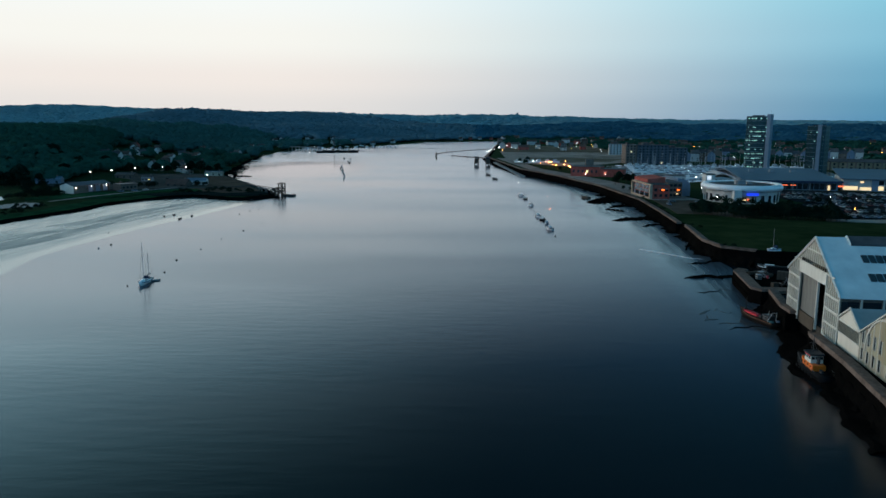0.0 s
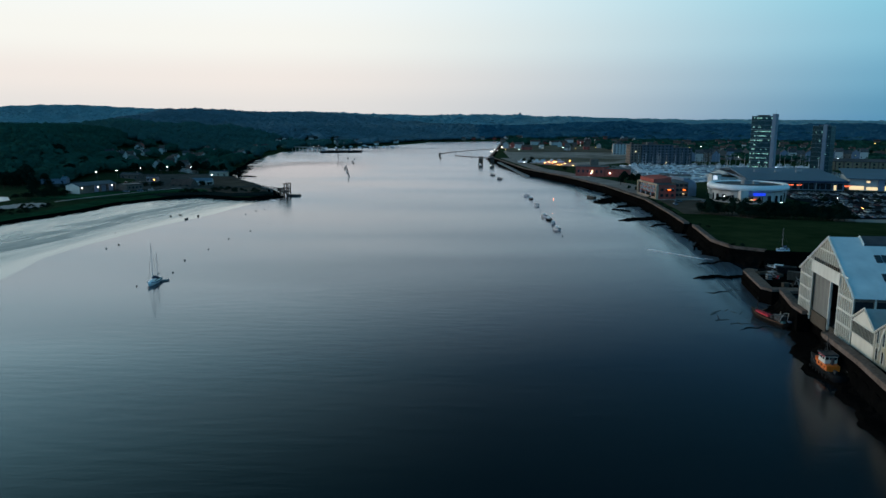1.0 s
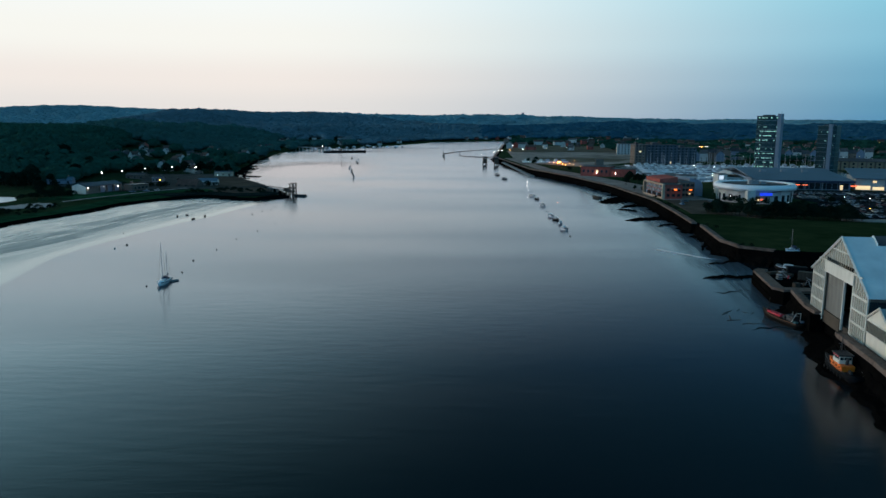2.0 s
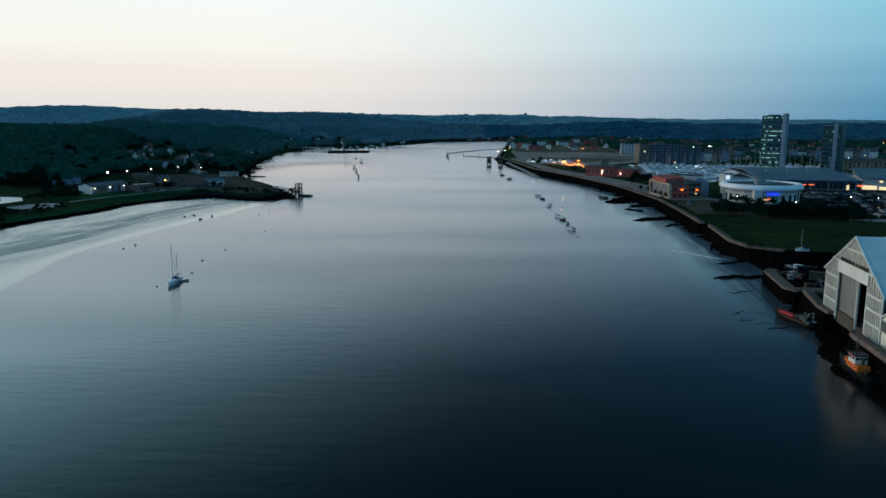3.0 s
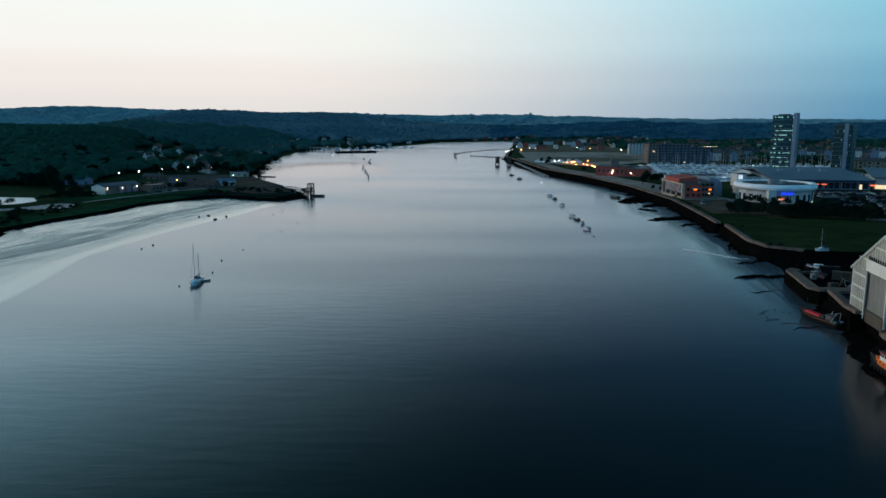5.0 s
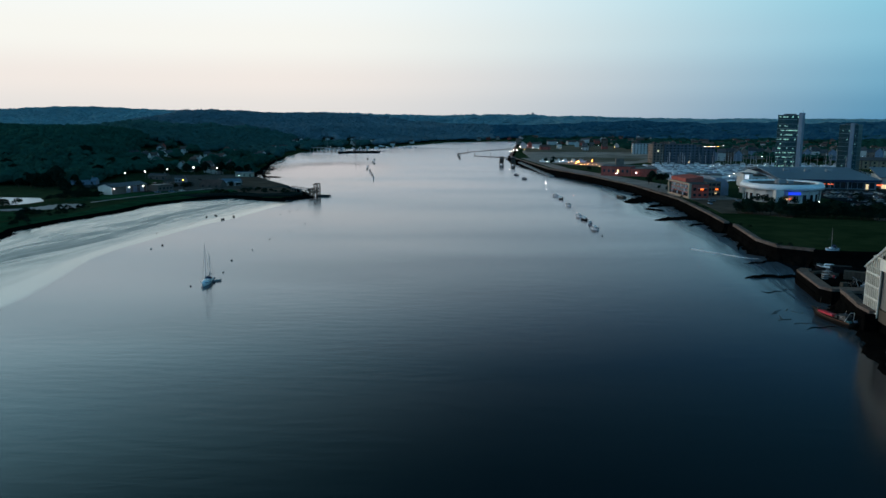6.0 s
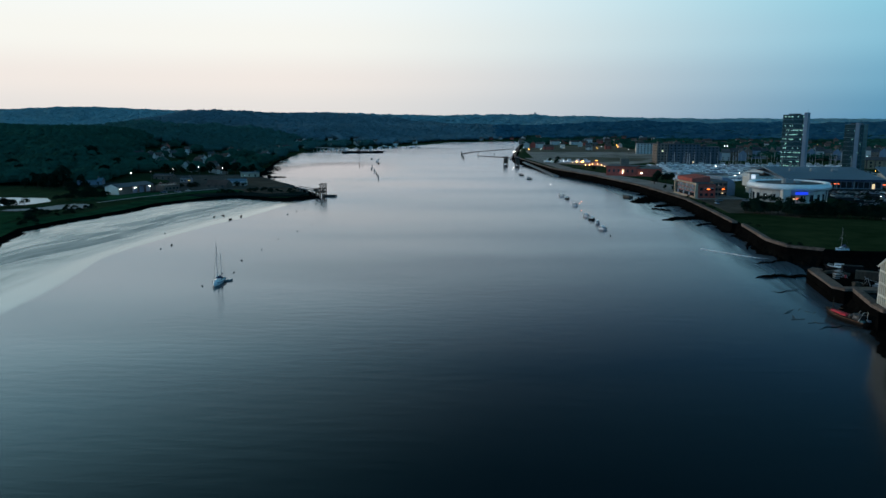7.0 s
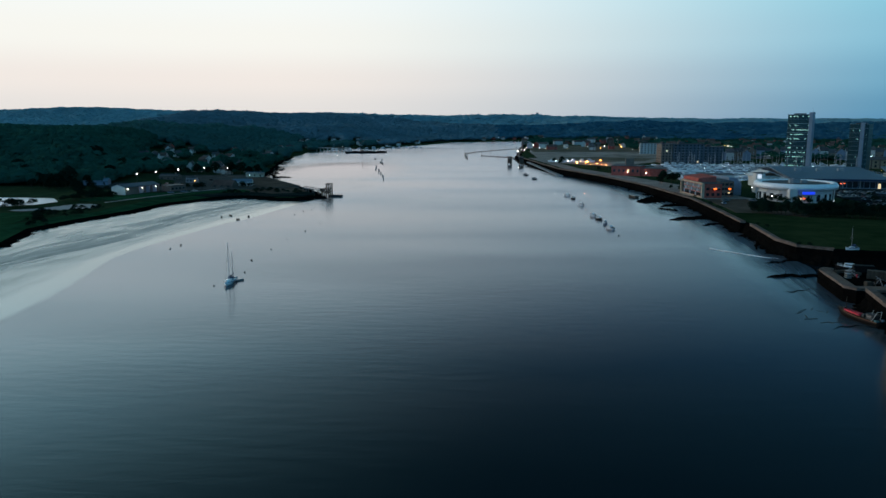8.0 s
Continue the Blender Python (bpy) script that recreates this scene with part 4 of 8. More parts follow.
def win_tall(g, W, ev, ap):
    for y in (W - 1.6, W - 4.2, W - 6.8, W - 9.4, W / 2 - 2, W / 2 - 5, W / 2 - 8):
        for z0, h in ((1.0, 2.2), (4.4, 2.6)):
            bm = B()
            box(bm, (-0.05, y, z0), (0.12, 0.85, h))
            w = part("window", bm, GLASS, g)
            for k in (-0.5, 0.5):
                bm = B()
                box(bm, (-0.1, y + k, z0 - 0.1), (0.14, 0.14, h + 0.2))
                part("window_frame", bm, WHITE, w)
    # the broad arch of the upper gable
    bm = B()
    c, r0, r1 = (W / 2, 3.0), 8.4, 8.0
    n = 20
    pts = [(c[0] + r0 * math.cos(math.pi * i / n), c[1] + r0 * math.sin(math.pi * i / n)) for i in range(n + 1)]
    pts += [(c[0] + r1 * math.cos(math.pi * i / n), c[1] + r1 * math.sin(math.pi * i / n)) for i in range(n, -1, -1)]
    yz_prism(bm, pts, -0.25, -0.02)
    part("arch_trim", bm, WHITE, g)
    bm = B()
    yz_prism(bm, [(c[0] + 7.9 * math.cos(math.pi * i / n), c[1] + 7.9 * math.sin(math.pi * i / n)) for i in range(n + 1)], -0.04, 0.05)
    part("arch_panel", bm, TAN, g, "ochre stained arched panel")
    for i in range(9):
        y = 1.2 + i * 2.45
        if abs(y - W / 2) > 1:
            batten(g, "cladding_post", y, 0.1, ev + (ap - ev) * (1 - abs(y - W / 2) / (W / 2)) - 0.2, WHITE, 0.16, -0.07, 0.1)


lower_shed("boat_shed", -0.4, -11.2, 6.3, 9.5, 40, BRIGHT_CREAM, "small cream gabled shed with a band of windows", win_band)
lower_shed("boat_shed", -11.4, -33.2, 6.0, 12.7, 45, CREAM, "ochre and white gabled shed with an arched front", win_tall)
lower_shed("boat_shed", -33.4, -55, 6.0, 12.0, 45, CREAM, "ochre and white gabled shed further along the quay", win_tall)

# ---- boats and buoys ----
def hull_mesh(bm, L, W, H, draft=0.4, stern=0.75, sheer=0.35):
    """A boat's hull along y, bow towards +y, water at z = 0, with its deck."""
    n, rows = 12, []
    for i in range(n + 1):
        k = i / n
        y = -L / 2 + L * k
        f = (stern + (1 - stern) * min(1, k * 2.5)) if k < 0.55 else max(0.02, 1 - ((k - 0.55) / 0.45) ** 2.2)
        w = W / 2 * f
        top = H * (1 + sheer * (max(0, k - 0.4) / 0.6) ** 2)
        rake_y = y + 0.08 * L * max(0, k - 0.85) / 0.15
        rows.append([bm.verts.new(p) for p in ((-w, rake_y, top), (-w * 0.86, y, top * 0.35), (-w * 0.5, y, -draft), (w * 0.5, y, -draft), (w * 0.86, y, top * 0.35), (w, rake_y, top))])
    for r, s in zip(rows[:-1], rows[1:]):
        for k in range(5):
            bm.faces.new((r[k], r[k + 1], s[k + 1], s[k]))
        bm.faces.new((r[5], r[0], s[0], s[5]))
    bm.faces.new(rows[0])
    bm.faces.new(rows[-1][::-1])


def hull_part(b, L, W, H, m, label="", **k):
    bm = B()
    hull_mesh(bm, L, W, H, **k)
    return part("hull", bm, m, b, label, True)


def stripe(b, L, W, z, m, name="rubbing_strake"):
    for sx in (-1, 1):
        pts = []
        for i in range(9):
            k = i / 8
            f = (0.8 + 0.2 * min(1, k * 2.5)) if k < 0.55 else max(0.05, 1 - ((k - 0.55) / 0.45) ** 2.2)
            pts.append((sx * (W / 2 * f + 0.04), -L / 2 + L * k, z * (1 + 0.35 * (max(0, k - 0.4) / 0.6) ** 2)))
        bm = B()
        rows = [[bm.verts.new((p[0] + dx, p[1], p[2] + dz)) for dx, dz in ((-0.1, -0.1), (0.1, -0.1), (0.1, 0.1), (-0.1, 0.1))] for p in pts]
        for r, s in zip(rows[:-1], rows[1:]):
            for k in range(4):
                bm.faces.new((r[k], r[(k + 1) % 4], s[(k + 1) % 4], s[k]))
        bm.faces.new(rows[0])
        bm.faces.new(rows[-1][::-1])
        part(name, bm, m, b)


def sailing_yacht(x, y, rz, z=0, masts=2, label="white ketch at its mooring with sails stowed", L=9.6, tall=13.4, group=""):
    b = thing("sailing_yacht", x, y, z, rz, label, "yacht", group)
    W = L * 0.31
    hull_part(b, L, W, 1.0, HULLW, "white hull with a blue line")
    stripe(b, L, W, 0.86, NAVY, "blue_line")
    bm = B()
    box(bm, (0, L * 0.05, 1.0), (W * 0.55, L * 0.38, 0.5), 0, 0.12)
    cabin = part("cabin", bm, HULLW, b)
    for sx in (-1, 1):
        quick("cabin_window", cabin, GLASS, boxes=[((sx * W * 0.278, L * 0.06, 1.15), (0.03, L * 0.26, 0.2))])
    bm = B()
    box(bm, (0, -L * 0.27, 0.96), (W * 0.5, L * 0.26, 0.25), 0, 0.05)
    part("cockpit", bm, TIMBER, b)
    quick("spray_hood", b, NAVY, boxes=[((0, -L * 0.13, 1.4), (W * 0.6, 1.1, 0.6))])
    specs = [(L * 0.1, tall, 0.09 if masts > 1 else 0.045)] + ([(-L * 0.36, tall * 0.72, 0.07)] if masts > 1 else [])
    for my, mh, r in specs:
        bm = B()
        rod(bm, (0, my, 0.9), (0, my, mh), r, r * 0.7, 8)
        mast = part("mast", bm, ALU, b)
        for sx in (-1, 1):
            quick("shroud", mast, DARK, rods=[((sx * W * 0.45, my - 0.2, 1.0), (0, my, mh * 0.95), 0.018, 0.018, 4)])
        quick("spreader", mast, ALU, rods=[((-0.9, my, mh * 0.55), (0.9, my, mh * 0.55), 0.03, 0.03, 5)])
        bl = L * 0.36 if my > 0 else L * 0.2
        quick("boom", mast, ALU, rods=[((0, my, 2.1), (0, my - bl, 2.1), 0.06, 0.06, 6)])
        bm = B()
        rod(bm, (0, my - 0.1, 2.27), (0, my - bl, 2.2), 0.2, 0.13, 8)
        part("stowed_sail", bm, NAVY, mast, "sail stowed under a dark blue cover", True)
    quick("forestay", b, DARK, rods=[((0, L * 0.5, 1.3), (0, L * 0.1, tall * 0.97), 0.02, 0.02, 4)])
    quick("backstay", b, DARK, rods=[((0, -L * 0.49, 1.0), (0, specs[-1][0], specs[-1][1] * 0.97), 0.018, 0.018, 4)])
    for sx in (-1, 1):
        for i in range(6):
            yy = -L * 0.42 + i * L * 0.15
            quick("stanchion", b, ALU, rods=[((sx * W * 0.44, yy, 1.0), (sx * W * 0.44, yy, 1.6), 0.02, 0.02, 4)])
    quick("rudder", b, HULLW, boxes=[((0, -L * 0.5 - 0.15, -0.4), (0.08, 0.4, 1.3))])
    quick("outboard_motor", b, DARK, boxes=[((0.5, -L * 0.5 - 0.15, 0.5), (0.3, 0.3, 0.8))])
    return b


sailing_yacht(-95.6, 231.9, 183)
dink = thing("dinghy", -93.6, 235.4, 0, -50, "grey inflatable dinghy tied astern of the ketch", "dinghy")
hull_part(dink, 2.8, 1.4, 0.4, GREYP)
quick("thwart", dink, TIMBER, boxes=[((0, -0.2, 0.36), (1.1, 0.3, 0.08))])


def motor_boat(x, y, rz, label, L=7.0, hullm=HULLW, topm=HULLW, canopy=NAVY, group="boats moored in a line", z=0.0):
    b = thing("motor_boat", x, y, z, rz, label, "boat", group)
    W = L * 0.36
    hull_part(b, L, W, 0.95, hullm)
    stripe(b, L, W, 0.9, NAVY if hullm is HULLW else HULLW)
    bm = B()
    vs = box(bm, (0, L * 0.06, 0.95), (W * 0.68, L * 0.34, 0.95), 0, 0.1)
    c = part("cabin", bm, topm, b)
    quick("windscreen", c, GLASS, boxes=[((0, L * 0.235, 1.35), (W * 0.6, 0.06, 0.42))])
    for sx in (-1, 1):
        quick("side_window", c, GLASS, boxes=[((sx * W * 0.345, L * 0.06, 1.35), (0.05, L * 0.26, 0.36))])
    quick("canopy", b, canopy, boxes=[((0, -L * 0.22, 1.5), (W * 0.72, L * 0.24, 0.16))])
    quick("cockpit_floor", b, TIMBER, boxes=[((0, -L * 0.3, 0.9), (W * 0.6, L * 0.3, 0.1))])
    quick("outboard_motor", b, DARK, boxes=[((0, -L / 2 - 0.2, 0.4), (0.4, 0.4, 0.9))])
    quick("bow_rail", b, ALU, rods=[((-W * 0.3, L * 0.3, 1.6), (0, L * 0.5, 1.75), 0.03), ((W * 0.3, L * 0.3, 1.6), (0, L * 0.5, 1.75), 0.03)])
    return b


for i, (x, y, rz, L, hm, tm, cv, lab) in enumerate((
        (51.0, 518, 70, 7.5, HULLW, HULLW, HULLW, "white motor cruiser on a river mooring"),
        (52.4, 499, 60, 6.8, BLACK, HULLW, HULLW, "dark-hulled work boat with a white cabin on a river mooring"),
        (52.0, 459, 65, 6.6, HULLW, HULLW, NAVY, "white motor boat with a blue canopy on its mooring"),
        (50.6, 407, 62, 7.0, HULLW, HULLW, HULLW, "white cabin cruiser swinging on its mooring"),
        (51.6, 394, 60, 7.2, BLACK, HULLW, HULLW, "black-hulled boat with a white cabin on a mooring"),
        (51.8, 376, 40, 6.8, BLUEP, HULLW, NAVY, "blue-hulled boat with a white cabin on a mooring"),
        (51.0, 358, 66, 7.6, HULLW, HULLW, HULLW, "white broad motor cruiser on a river mooring"),
        (37.0, 715, 80, 8.0, BLACK, DARK, DARK, "dark open work boat lying out in the river"),
        (41.0, 667, 80, 8.0, BLACK, DARK, DARK, "dark barge tender lying out in the river"))):
    motor_boat(x, y, rz - 35, lab, L * 0.7, hm, tm, cv)

lighter = thing("barge", 94.5, 507, 0, 25, "rust-brown open lighter aground on the mud", "barge")
hull_part(lighter, 9, 3.2, 1.3, TIMBER, stern=0.95)
quick("hold_coaming", lighter, DARK, boxes=[((0, -0.5, 1.3), (2.2, 5, 0.35))])


def buoy(x, y, r, m, label):
    b = thing("mooring_buoy", x, y, 0, 0, label, "buoy", "mooring buoys")
    bm = B()
    ball(bm, (0, 0, r * 0.35), r, 2, 0.85)
    part("float", bm, m, b, "", True)
    quick("ring", b, DARK, rods=[((0, 0, r), (0, 0, r * 1.7), r * 0.12, r * 0.12, 6)])
    return b


for i, (x, y, r) in enumerate(((-100, 271, 0.6), (-96, 249, 0.5), (-99, 295, 0.5), (-99, 322, 0.5), (-96, 346, 0.55), (-94, 372, 0.5), (-116, 409, 0.6), (-114, 423, 0.6),
                               (-111, 431, 0.5), (-112, 445, 0.5), (-141, 295, 0.6), (-140, 304, 0.7), (-156, 336, 0.5), (51, 337, 0.6), (49, 584, 0.5), (51.5, 432, 0.5), (-99.4, 227.4, 0.45), (-107, 480, 0.6), (-112, 470, 0.6))):
    buoy(x, y, r * 0.62, (DARK, DARK, GREYP, RUBBER)[i % 4], "dark round mooring buoy floating on the river")
for x, y, rz in ((-153, 395, 20), (-150, 401, 50), (-141, 386, -20), (-139, 398, 10)):
    b = thing("rowing_boat", x, y, 0.1, rz, "small dark open boat lying on the mud edge", "boat", "small boats on the mud")
    hull_part(b, 2.4, 1.1, 0.45, BLACK)
    quick("thwart", b, TIMBER, boxes=[((0, 0, 0.4), (0.8, 0.25, 0.08))])
    quick("outboard_motor", b, DARK, boxes=[((0, -1.25, 0.2), (0.25, 0.25, 0.55))])

# trot of small craft further up the river, off the far west shore
for i, (x, y) in enumerate(((-94, 655), (-97, 682), (-100, 700), (-105, 728), (-110, 752), (-113, 778), (-119, 800), (-123, 835), (-124, 905), (-129, 930), (-134, 985), (-146, 1010))):
    motor_boat(x, y, 5 + i * 5, "dark small boat on a far mooring", 2.7, (GREYP, HULLW, BLACK)[i % 3], (DARK, HULLW, GREYP)[i % 3], DARK, "boats on the far trot")


def tug():
    b = thing("tugboat", 80.6, 151.4, 0.1, -4, "small black tug with an orange and cream deckhouse", "tugboat")
    hull_part(b, 15.5, 4.8, 1.5, BLACK, "black steel hull", sheer=0.6)
    stripe(b, 15.5, 4.8, 1.4, RUBBER, "fender")
    bm = B()
    box(bm, (0, -0.6, 1.45), (3.1, 5.6, 1.45), 0, 0.12)
    d = part("deckhouse", bm, ORANGE, b, "orange painted deckhouse")
    for yy in (-2.4, -0.8, 0.8):
        for sx in (-1, 1):
            bm = B()
            rod(bm, (sx * 1.5, yy, 2.4), (sx * 1.6, yy, 2.4), 0.24, 0.24, 10)
            part("porthole", bm, GLASS, d)
    bm = B()
    box(bm, (0, -0.2, 2.9), (2.9, 3.4, 1.75), 0, 0.1)
    w = part("wheelhouse", bm, BRIGHT_CREAM, b, "cream wheelhouse")
    for sx in (-1, 1):
        for yy in (-1.2, -0.1, 1.0):
            quick("window", w, GLASS, boxes=[((sx * 1.46, yy, 3.9), (0.06, 0.85, 0.65))])
    for sx in (-0.9, 0, 0.9):
        quick("window", w, GLASS, boxes=[((sx, 1.52, 3.9), (0.75, 0.06, 0.65)), ])
        quick("window", w, GLASS, boxes=[((sx, -1.92, 3.9), (0.75, 0.06, 0.65))])
    quick("roof", w, DARK, boxes=[((0, -0.2, 4.85), (3.3, 3.9, 0.14))])
    quick("roof_rail", w, DARK, boxes=[((-1.6, -0.2, 4.99), (0.08, 3.8, 0.22)), ((1.6, -0.2, 4.99), (0.08, 3.8, 0.22)), ((0, -2.1, 4.99), (3.2, 0.08, 0.22)), ((0, 1.7, 4.99), (3.2, 0.08, 0.22))])
    bm = B()
    rod(bm, (0, -2.6, 3.1), (0, -2.8, 4.6), 0.4, 0.35, 12)
    part("funnel", bm, DARK, b, "short dark funnel")
    quick("mast", b, DARK, rods=[((0, 0.6, 4.9), (0, 0.6, 9.2), 0.12, 0.07), ((-0.9, 0.6, 7.3), (0.9, 0.6, 7.3), 0.05), ((0.8, 0.2, 4.9), (0, 0.6, 8.4), 0.04), ((-0.8, 0.2, 4.9), (0, 0.6, 8.4), 0.04)])
    for sx in (-1, 1):
        quick("name_board", w, RED, "red board along the wheelhouse top", boxes=[((sx * 1.5, -0.2, 4.55), (0.08, 3.0, 0.3))])
    quick("bow_locker", b, ORANGE, boxes=[((-0.4, 4.0, 1.9), (0.9, 0.8, 1.0))])
    quick("life_raft", b, HULLW, rods=[((0.9, -3.2, 2.1), (0.9, -2.3, 2.1), 0.3, 0.3, 10)])
    quick("winch", b, DARK, boxes=[((0, 4.6, 1.9), (1.4, 1.0, 0.9))])
    quick("tow_hook", b, DARK, boxes=[((0, -4.6, 1.5), (0.5, 1.2, 0.7))])
    quick("hatch", b, ORANGE, boxes=[((0, 3.0, 1.7), (1.5, 1.4, 0.5))])
    for i in range(6):
        for sx in (-1, 1):
            bm = B()
            bmesh.ops.create_cone(bm, cap_ends=True, segments=12, radius1=0.42, radius2=0.42, depth=0.22, matrix=Matrix.Translation((sx * 2.46, -5.5 + i * 1.7, 0.9)) @ Matrix.Rotation(radians(90), 4, "Y"))
            part("tyre_fender", bm, RUBBER, b)
    for sx in (-1, 1):
        quick("bulwark_rail", b, DARK, rods=[((sx * 2.2, -6.8, 2.3), (sx * 2.35, 1.0, 2.3), 0.05), ((sx * 2.35, 1.0, 2.3), (sx * 1.2, 6.2, 2.9), 0.05)])
    quick("mooring_line", b, TIMBER, rods=[((1.8, -6.6, 1.7), (5.6, -8.2, 4.9), 0.06, 0.06, 5)])
    quick("mooring_line", b, TIMBER, rods=[((1.4, 6.2, 2.0), (4.6, 8.0, 4.9), 0.06, 0.06, 5)])
    b.scale = (0.9, 0.92, 0.88)


tug()


def trawler():
    b = thing("fishing_boat", 85.3, 191.2, 0.3, 13, "old dark fishing boat with a red covered foredeck", "fishing boat")
    L, W = 21, 5.4
    hull_part(b, L, W, 1.9, HULLB, "dark brown timber hull", sheer=0.55)
    stripe(b, L, W, 0.45, BLACK, "waterline_stripe")
    stripe(b, L, W, 1.85, RUST)
    bm = B()
    box(bm, (-0.7, 3.2, 1.9), (1.9, 8.2, 0.9), 0, 0.3)
    part("deck_cover", bm, RED, b, "faded red cover over the hold")
    for i in range(6):
        quick("cover_hoop", b, RED, boxes=[((-0.7, -0.4 + i * 1.45, 2.72), (2.0, 0.22, 0.16))])
    bm = B()
    box(bm, (0, -5.6, 1.8), (2.6, 3.4, 1.9), 0, 0.1)
    w = part("wheelhouse", bm, DARK, b, "dark wheelhouse")
    for sx in (-0.9, 0, 0.9):
        quick("window", w, GLASS, boxes=[((sx * 0.85, -3.87, 2.75), (0.6, 0.08, 0.6))])
    for sx in (-1, 1):
        quick("window", w, GLASS, boxes=[((sx * 1.31, -5.4, 2.75), (0.08, 1.8, 0.6))])
    quick("roof", w, DARK, boxes=[((0, -5.6, 3.7), (2.9, 3.8, 0.12))])
    quick("gantry", b, RENDER, "white steel gantry", rods=[((-1.7, -7.4, 1.8), (-0.9, -8.8, 5.2), 0.1), ((1.7, -7.4, 1.8), (0.9, -8.8, 5.2), 0.1), ((-1.0, -8.8, 5.2), (1.0, -8.8, 5.2), 0.09), ((0.9, -3.4, 1.9), (-0.6, -6.6, 5.4), 0.09)])
    quick("mast", b, TIMBER, rods=[((-0.6, 7.2, 1.9), (-0.6, 7.2, 7.4), 0.12, 0.07), ((-1.2, 7.2, 5.2), (0.0, 7.2, 5.2), 0.05)])
    quick("derrick", b, TIMBER, rods=[((-0.6, 7.0, 2.6), (-0.2, 2.4, 4.2), 0.08)])
    quick("winch", b, DARK, boxes=[((0, -1.8, 1.8), (1.8, 1.2, 1.0))])
    quick("fish_box", b, BLUEP, boxes=[((1.3, -9.2, 1.8), (1.0, 0.8, 0.7)), ])
    quick("anchor_winch", b, DARK, boxes=[((0, 8.6, 2.5), (1.0, 0.8, 0.6))])
    quick("folded_tarpaulin", b, TEALP, boxes=[((-1.2, -9.2, 1.8), (1.2, 1.4, 0.6))])
    b.scale = (0.74, 0.70, 0.74)


trawler()
sailing_yacht(122.8, 271.0, 100, 5.2, 1, "white sloop laid up ashore beside the inlet", 5.0, 8.6)
motor_boat(118.5, 262.5, 60, "white-topped work boat in the inlet", 9, BLACK, HULLW, DARK, "boats in the inlet")
motor_boat(124, 249, 100, "dark launch moored behind the pier", 8, BLACK, GREYP, TEALP, "boats in the inlet")
motor_boat(112, 250, 80, "grey launch moored behind the pier", 7, DARK, GREYP, TEALP, "boats in the inlet")

# ---- buildings on the east bank ----
def shared_pane(cache, owner, name, size, m, mtx):
    """One window or piece of a set that shares a mesh."""
    key = (name, tuple(size), m.name)
    if key not in cache:
        bm = B()
        box(bm, (0, 0, 0), size)
        cache[key] = mesh_of(name, bm, m)
    o = new(name, cache[key])
    o.parent = owner
    o.matrix_basis = mtx
    return o


CACHE = {}
NAVYP = mat("dark_blue_cladding", (0.05, 0.075, 0.10), 0.5, var=0.2, scale=0.3)
EDGE = mat("pale_green_metal", (0.20, 0.32, 0.33), 0.5, var=0.15, scale=0.3)
FIN = mat("pale_blue_concrete", (0.22, 0.26, 0.31), 0.8, var=0.15, scale=0.3)


def window_row(owner, axis, at, a0, a1, n, z, w, h, m=GLASS, lit=None, rate=0.0, rnd=None):
    """n windows along a wall; axis 'x' or 'y' is the wall's run, at its other coordinate."""
    for i in range(n):
        c = a0 + (a1 - a0) * (i + 0.5) / n
        mm = lit if lit is not None and rnd is not None and rnd.random() < rate else m
        if axis == "x":
            shared_pane(CACHE, owner, "window", (w, 0.16, h), mm, pose(c, at, z))
        else:
            shared_pane(CACHE, owner, "window", (0.16, w, h), mm, pose(at, c, z))


